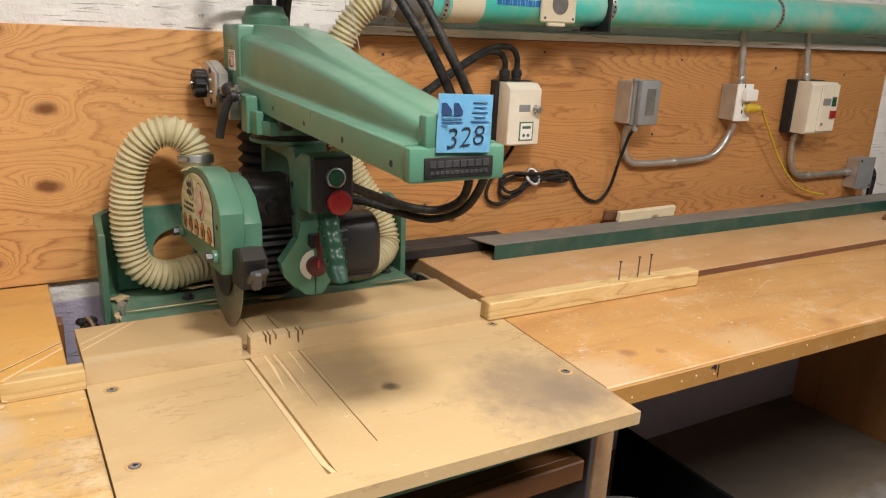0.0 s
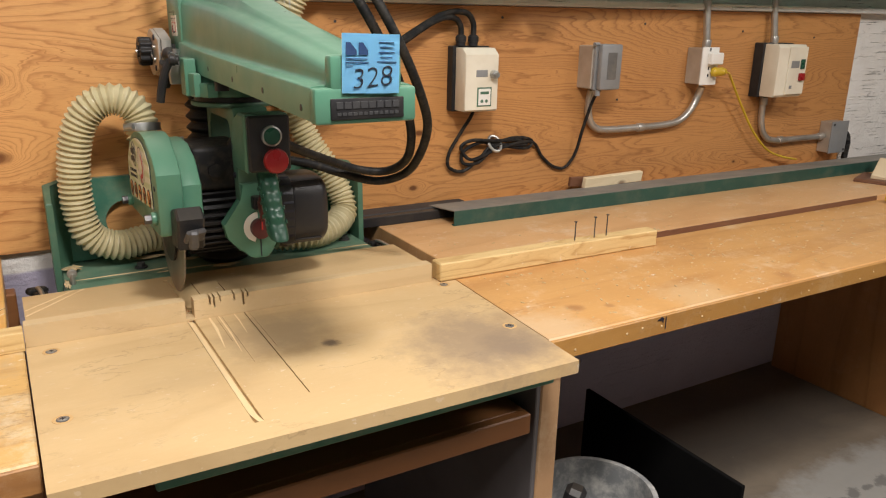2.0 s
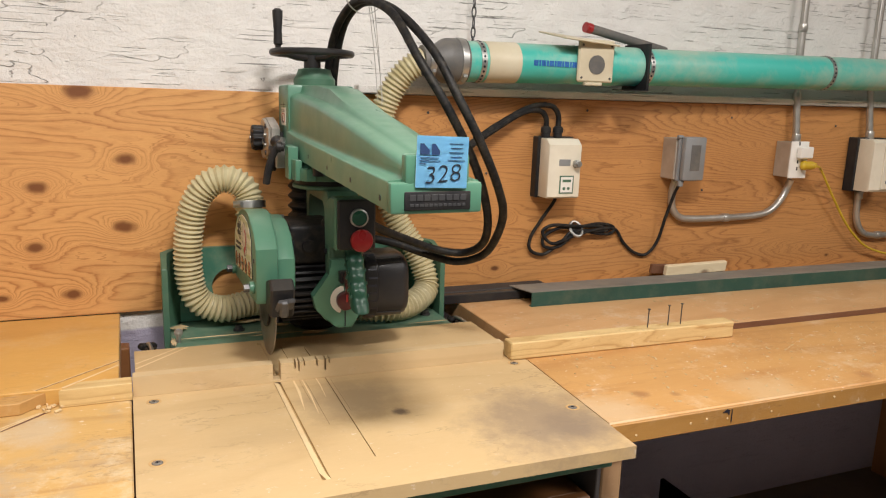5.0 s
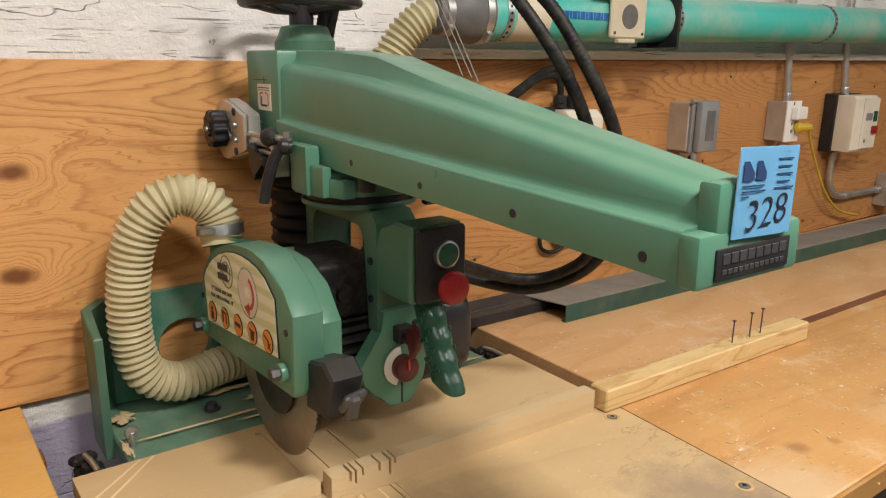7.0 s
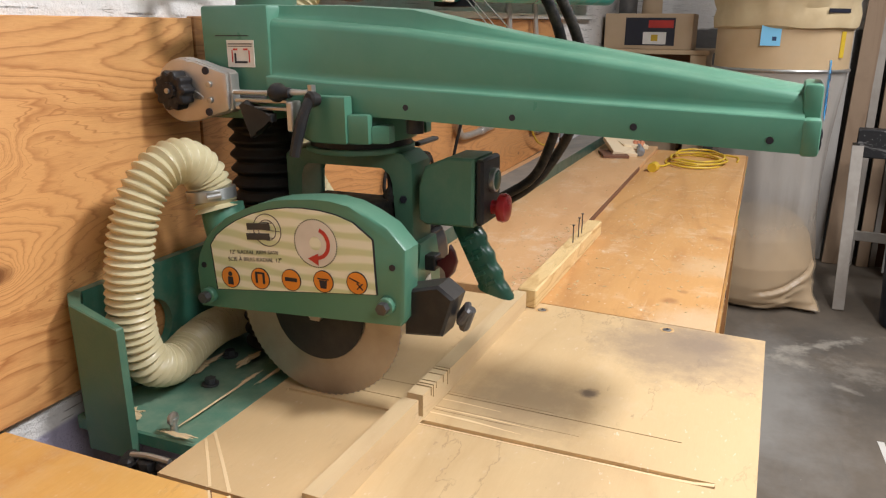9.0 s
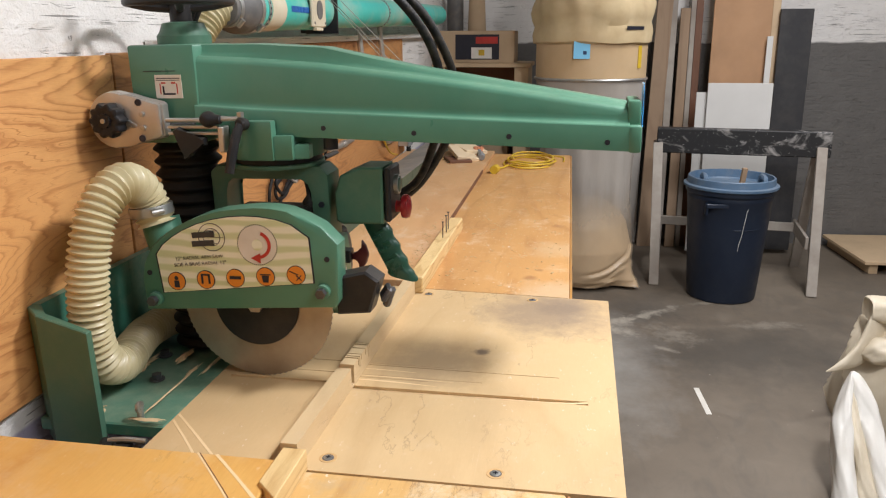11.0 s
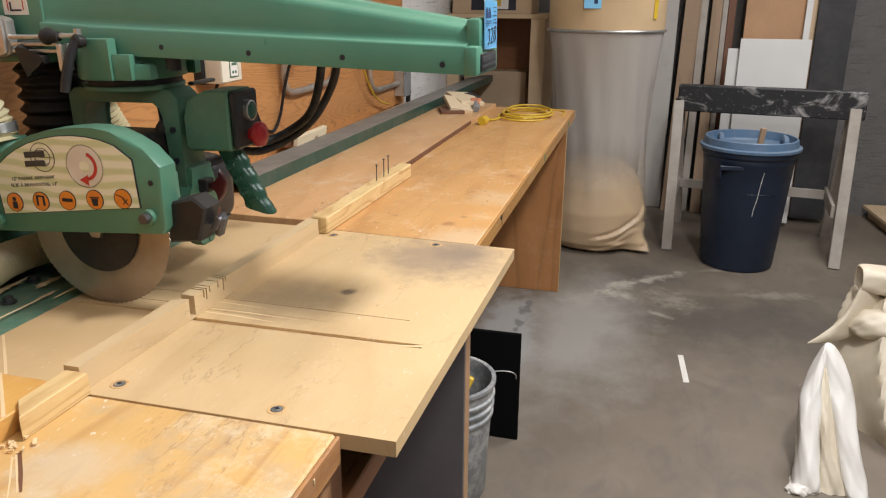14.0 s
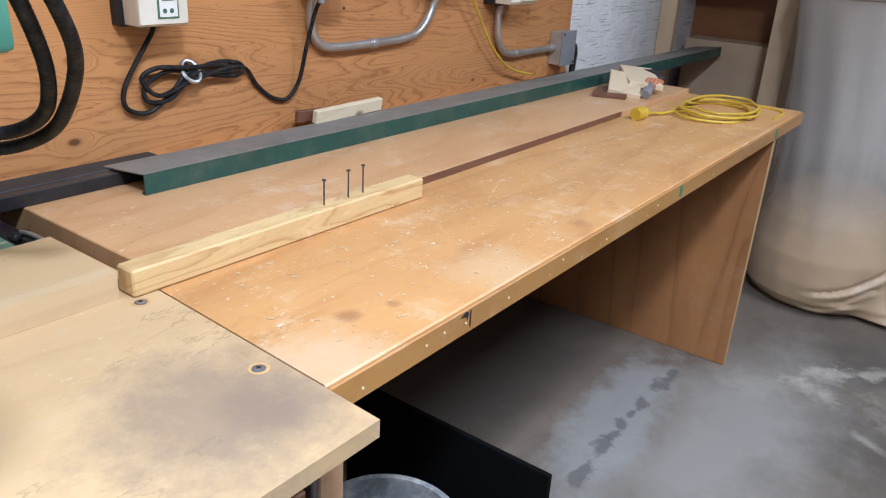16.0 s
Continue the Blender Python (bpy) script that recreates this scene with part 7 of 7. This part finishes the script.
prof = [(0.340, 1.318, 0.0), (0.335, 1.28, 0.3), (0.318, 1.15, 0.7), (0.300, 0.95, 1.1), (0.292, 0.75, 1.0), (0.296, 0.55, 0.7), (0.312, 0.40, 0.4), (0.328, 0.25, 0.3), (0.330, 0.14, 0.3), (0.318, 0.06, 0.3), (0.285, 0.018, 0.3), (0.22, 0.006, 0.3), (0.05, 0.004, 0.0)]
part("waste_bag", soft_lathe(prof, 0.04, (3, 5, 8, 14), 5, 168, creases=bag_creases, corner=bag_corner), "bag_clear", collector, "translucent plastic bag half full of sawdust")
prof = [(0.02, 0.565, 0.0), (0.09, 0.555, 0.6), (0.17, 0.525, 0.6), (0.235, 0.475, 0.5), (0.280, 0.40, 0.4), (0.318, 0.25, 0.3), (0.320, 0.14, 0.3), (0.308, 0.06, 0.3), (0.275, 0.020, 0.3), (0.20, 0.009, 0.3), (0.05, 0.007, 0.0)]
part("sawdust", soft_lathe(prof, 0.04, (3, 5, 8, 14), 5, 168, creases=bag_creases, corner=bag_corner), "bag_dust", collector, "pale sawdust heaped in the foot of the bag")
prof = [(0.346, 1.535, 0.0), (0.362, 1.545, 0.15), (0.366, 1.60, 0.25), (0.352, 1.65, 0.3), (0.364, 1.69, 0.4), (0.372, 1.74, 0.5), (0.355, 1.80, 0.7), (0.33, 1.86, 1.0), (0.34, 1.92, 1.2), (0.30, 2.05, 1.0), (0.2, 2.2, 0.6), (0.1, 2.28, 0.3)]
part("filter_bag", soft_lathe(prof, 0.09, (3, 6, 11, 17), 2, wob=0.035), "canvas", collector, "slumped cream canvas filter bag")
part("lot_sticker", B(3.844, 3.8465, 0.925, 1.02, 1.452, 1.552), "tag_blue", collector, "blue lot sticker")
part("sticker_bars", B(3.8425, 3.8438, 0.945, 0.965, 1.477, 1.497), "ink_blue", collector)
part("yellow_strip", obox(bmesh.new(), (3.985, 0.629, 1.46), (0.025, 0.003, 0.13), (0, 0, -53)), "yellow", collector)
part("label_bars", obox(bmesh.new(), (3.915, 0.668, 1.625), (0.14, 0.003, 0.02), (0, 0, -47)), "ink", collector)

stand(shift=(0.165, -0.06, 0))
bin_ = thing("waste_bin", (3.98, 0.08, 0), "dark blue plastic waste bin with a light blue lid", "bin")
bm = bmesh.new()
lathe(bm, [(0.190, 0.0), (0.203, 0.006), (0.207, 0.02), (0.2385, 0.50), (0.2475, 0.63), (0.2505, 0.635), (0.2505, 0.65), (0.249, 0.66), (0.262, 0.675), (0.262, 0.70), (0.25, 0.705)], (3.98, 0.08, 0), seg=56)
part("body", bm, "bin_blue", bin_)
bm = bmesh.new()
lathe(bm, [(0.270, 0.700), (0.276, 0.705), (0.276, 0.718), (0.258, 0.724), (0.253, 0.760), (0.248, 0.765), (0.241, 0.763), (0.236, 0.716), (0.225, 0.706), (0.08, 0.708), (0.01, 0.709)], (3.98, 0.08, 0), seg=56)
lid = part("lid", bm, "lid_blue", bin_)
for y in (-0.09, 0.25):
    part("lid_handle", T([(3.86, y, 0.712), (3.875, y, 0.765), (3.97, y, 0.765), (3.99, y, 0.712)], 0.016, 8), "lid_blue", lid)
bm = B(3.76, 3.80, 0.125, 0.255, 0.600, 0.618, bev=0.006)
box(bm, 3.745, 3.80, 0.125, 0.140, 0.56, 0.63, bev=0.005)
box(bm, 3.745, 3.80, 0.240, 0.255, 0.56, 0.63, bev=0.005)
box(bm, 3.738, 3.752, 0.125, 0.255, 0.605, 0.632, bev=0.005)
part("handle", bm, "bin_blue", bin_)
part("paint_run", T([(3.7445, 0.015, 0.62), (3.7425, 0.025, 0.57), (3.7420, 0.035, 0.49), (3.7440, 0.040, 0.44), (3.7490, 0.050, 0.39), (3.7505, 0.052, 0.35)], 0.0016, 6), "whiteboard", bin_, "thin run of white paint")
solid("wood_scrap", obox(bmesh.new(), (3.815, 0.050, 0.775), (0.022, 0.030, 0.130), (4, -5, 20), 0.003), "lumber", (3.815, 0.050, 0.709), "small brown wood scrap standing on the bin lid", "wood scrap")
for za, ya, yb in ((0.535, 0.10, -0.07), (0.475, 0.09, -0.08)):
    part("recess_edge", T([(3.98 - 0.2395 * math.cos((y - 0.08) / 0.2395), 0.08 + 0.2395 * math.sin((y - 0.08) / 0.2395), za) for y in (ya, (ya + yb) / 2, yb)], 0.0022, 6), "bin_blue", bin_)

stand((4.055, 0, 0), (0, 0, -6.5), (0.175, 0.0, 0))
horse = thing("sawhorse", (4.4, -0.06, 0), "wooden sawhorse with a scuffed black beam and pale legs", "sawhorse")
part("beam", B(4.345, 4.445, -0.60, 0.465, 0.835, 0.998, bev=0.006), "horse_black", horse, "scuffed black beam")


def stick(a, b, w, d):
    a, b = Vector(a), Vector(b)
    m = Matrix.Translation((a + b) / 2) @ Vector((0, 0, 1)).rotation_difference(b - a).to_matrix().to_4x4()
    tmp = bmesh.new()
    box(tmp, -d / 2, d / 2, -w / 2, w / 2, -(b - a).length / 2, (b - a).length / 2, 0.003)
    bmesh.ops.transform(tmp, matrix=m, verts=tmp.verts)
    return tmp


for y in (0.455, -0.50):
    for x in (4.055, 4.745):
        part("leg", stick((x, y - 0.035, 0.0), (4.40 + (-0.055 if x < 4.4 else 0.055), y - (0.0 if y > 0 else 0.045), 0.90), 0.062, 0.036), "horse_leg", horse)
    part("brace", B(4.15, 4.66, y - 0.04 if y > 0 else y, y - 0.02 if y > 0 else y + 0.02, 0.28, 0.36, bev=0.003), "horse_leg", horse)
part("stretcher", B(4.60, 4.625, -0.50, 0.45, 0.285, 0.345, bev=0.003), "horse_leg", horse)


def leaning(name, y0, y1, x_foot, x_top, z1, thick, mat, label, cat, group="", shift=0.0):
    a = math.atan2(x_top - x_foot, z1)
    bm = bmesh.new()
    box(bm, 0, thick, 0, y1 - y0, 0, z1 / math.cos(a), bev=0.002)
    for v in bm.verts:
        v.co.y += shift * v.co.z / z1
    bmesh.ops.transform(bm, matrix=Matrix.Translation((x_foot, y0, thick * math.sin(a))) @ Matrix.Rotation(a, 4, "Y"), verts=bm.verts)
    return solid(name, bm, mat, (x_foot, (y0 + y1) / 2, 0), label, cat, group)


stand(shift=(0.245, -0.07, 0.03))
leaning("white_board", -0.325, 0.115, 4.765, 4.835, 1.232, 0.012, "whiteboard", "plain white board leaning behind the sawhorse", "board", "boards against the wall")
leaning("white_board", -0.20, 0.185, 4.80, 4.865, 1.165, 0.012, "whiteboard", "plain white board leaning behind another one", "board", "boards against the wall")
leaning("hardboard", -0.315, 0.085, 4.97, 5.06, 2.35, 0.018, "cardboard", "tall tan hardboard panel leaning on the wall", "board", "boards against the wall")
leaning("white_strip", -0.325, -0.285, 4.92, 4.98, 1.55, 0.012, "whiteboard", "narrow white strip of board", "strip", "boards against the wall")
leaning("brown_strip", -0.375, -0.322, 4.99, 5.09, 2.3, 0.02, "shelf_wood", "narrow brown board leaning on the wall", "board", "boards against the wall")
leaning("charcoal_board", -0.585, -0.365, 4.93, 5.01, 1.735, 0.03, "charcoal", "dark charcoal board leaning on the wall", "board", "boards against the wall")
stand(shift=(0.245, -0.02, 0.0))
leaning("lumber_board", 0.36, 0.47, 5.00, 5.12, 2.4, 0.03, "lumber", "long rough tan board leaning on the wall", "board", "boards against the wall", shift=-0.06)
leaning("lumber_board", 0.285, 0.335, 5.02, 5.14, 2.35, 0.03, "horse_leg", "narrow grey-white board leaning on the wall", "board", "boards against the wall", shift=-0.01)
leaning("lumber_board", 0.19, 0.26, 5.00, 5.14, 1.78, 0.03, "lumber", "rough grey-brown board leaning on the wall", "board", "boards against the wall", shift=-0.01)
leaning("lumber_board", 0.145, 0.18, 5.02, 5.16, 2.3, 0.03, "horse_leg", "narrow pale board leaning on the wall", "board", "boards against the wall")
leaning("lumber_board", 0.09, 0.14, 5.05, 5.18, 2.3, 0.03, "strip", "dark brown board leaning on the wall", "board", "boards against the wall")
post = solid("timber_post", B(5.09, 5.24, 0.475, 0.66, 0.0, 3.19, bev=0.004), "post_white", (5.16, 0.57, 0), "white painted timber post with dark knots", "post")
stand(shift=(0.75, -0.25, 0))
bm = obox(bmesh.new(), (4.35, -1.12, 0.085), (0.75, 0.75, 0.025), (0, 0, 4), 0.003)
pal = thing("pallet", (4.35, -1.12, 0), "low plywood pallet on the concrete floor", "pallet")
part("deck", bm, "shelf_wood", pal)
for k in (-0.30, 0.0, 0.30):
    part("runner", obox(bmesh.new(), (4.35, -1.12 + k, 0.036), (0.72, 0.06, 0.072), (0, 0, 4), 0.003), "shelf_wood", pal)

stand(shift=(-0.10, 0.0, 0.0))
shelf = thing("shelf_unit", (4.95, 1.65, 0), "open plywood shelf unit with a dark inside", "shelf")
part("top", B(4.70, 5.24, 1.28, 1.955, 1.385, 1.412, bev=0.002), "shelf_wood", shelf)
part("post", B(4.71, 4.76, 1.295, 1.39, 0.0, 1.384, bev=0.002), "shelf_wood", shelf)
part("post", B(4.71, 4.76, 1.87, 1.954, 0.0, 1.384, bev=0.002), "shelf_wood", shelf)
part("side", B(4.762, 5.24, 1.295, 1.31, 0.0, 1.384), "shelf_wood", shelf)
# back board coloured for the shade inside the unit
part("back", B(5.225, 5.243, 1.312, 1.954, 0.0, 1.384), "shaded_brown", shelf)
part("shelf", B(4.765, 5.22, 1.312, 1.954, 0.50, 0.52), "shelf_wood", shelf)
solid("cardboard_box", B(5.0, 5.2, 1.45, 1.9, 0.5205, 1.02, bev=0.004), "carton", (5.1, 1.68, 0.5205), "brown cardboard box inside the shelf", "box")
carton = thing("carton", (4.92, 1.66, 1.411), "brown carton with a black and pink printed label", "carton")
part("body", B(4.76, 5.08, 1.395, 1.93, 1.411, 1.625, bev=0.004), "carton", carton)
part("label", B(4.7575, 4.7592, 1.50, 1.80, 1.435, 1.60), "ink", carton, "black label")
part("label_stripe", B(4.756, 4.7574, 1.51, 1.66, 1.54, 1.585), "red_ink", carton, "pink-red label stripe")
part("label_patch", B(4.756, 4.7574, 1.55, 1.69, 1.442, 1.515), "white_plastic", carton, "cream label patch")
part("label_square", B(4.7548, 4.7558, 1.60, 1.64, 1.462, 1.50), "yellow", carton)
bm = bmesh.new()
lathe(bm, [(0.075, 0.0), (0.075, 0.02), (0.055, 0.5), (0.05, 0.52)], (5.15, 1.70, 1.411), seg=28)
solid("cone_roll", bm, "carton", (5.15, 1.70, 1.411), "tan cardboard cone standing on the shelf", "cone")
bm = bmesh.new()
lathe(bm, [(0.06, 0.0), (0.06, 0.56), (0.05, 0.58)], (5.16, 1.86, 1.411), seg=24)
solid("grey_tube", bm, "rubber_grey", (5.16, 1.86, 1.411), "grey tube standing on the shelf", "tube")

# ---- sawdust on the base ----
stand((0.82, 1.82, 1.1), (-0.9, -0.3, -0.8), (0.0132, 0.0, -0.0152))
dust = tagged(solid("sawdust_heap", bmesh.new(), "sawdust", (0, 0, 0), "pale sawdust drifts on the green base", "sawdust"), kind="stuff")
bm, rng = bmesh.new(), random.Random(12)


def drift(x, y, z, rx, ry, h, seed):
    rr = random.Random(seed)
    ph = [rr.uniform(0, math.tau) for _ in range(4)]
    rings = []
    for s, q in ((1.0, 0.0), (0.8, 0.35), (0.5, 0.75), (0.2, 0.97), (0.02, 1.0)):
        rings.append([Vector((x + rx * s * (1 + 0.25 * math.sin(3 * a + ph[0]) + 0.15 * math.sin(7 * a + ph[1]) + 0.18 * rr.uniform(-1, 1)) * math.cos(a), y + ry * s * (1 + 0.25 * math.sin(4 * a + ph[2]) + 0.12 * math.sin(9 * a + ph[3]) + 0.3 * rr.uniform(-1, 1)) * math.sin(a), z + h * q)) for a in [i * math.tau / 40 for i in range(40)]])
    loft(bm, rings)


for k, (x, y, rx, ry, h) in enumerate(((0.475, 1.845, 0.020, 0.022, 0.006), (0.57, 1.745, 0.10, 0.0026, 0.002), (0.655, 1.748, 0.022, 0.005, 0.002), (0.71, 1.722, 0.075, 0.004, 0.002), (0.66, 1.86, 0.05, 0.012, 0.004), (0.456, 1.73, 0.006, 0.03, 0.002),
                                       (1.13, 1.71, 0.05, 0.004, 0.002), (0.72, 1.80, 0.035, 0.010, 0.004), (0.80, 1.71, 0.03, 0.012, 0.003))):
    drift(x, y, 0.9495, rx, ry, h, k)
me = mesh_of(bm, "sawdust_heap")
me.materials.append(M["sawdust"])
dust.data = me
# chips on the bench
stand()
bm, rng = bmesh.new(), random.Random(5)
for k in range(620):
    if k < 90:
        x, y, z = rng.uniform(1.3, 2.0), rng.gauss(1.455, 0.012), 0.953
    elif k < 500:
        x, y, z = rng.uniform(1.3, 3.4), rng.uniform(1.02, 1.37), 0.936
    else:
        x, y, z = rng.uniform(1.3, 3.2), rng.uniform(1.45, 1.72), 0.953
    s = rng.uniform(0.0012, 0.0045)
    obox(bm, (x, y, z), (s * rng.uniform(1, 2.5), s, 0.001), (rng.uniform(-8, 8), rng.uniform(-8, 8), rng.uniform(0, 180)))
solid("wood_chips", bm, "sawdust", (0, 0, 0), "small pale wood chips scattered on the bench", "wood chips", "", "stuff")
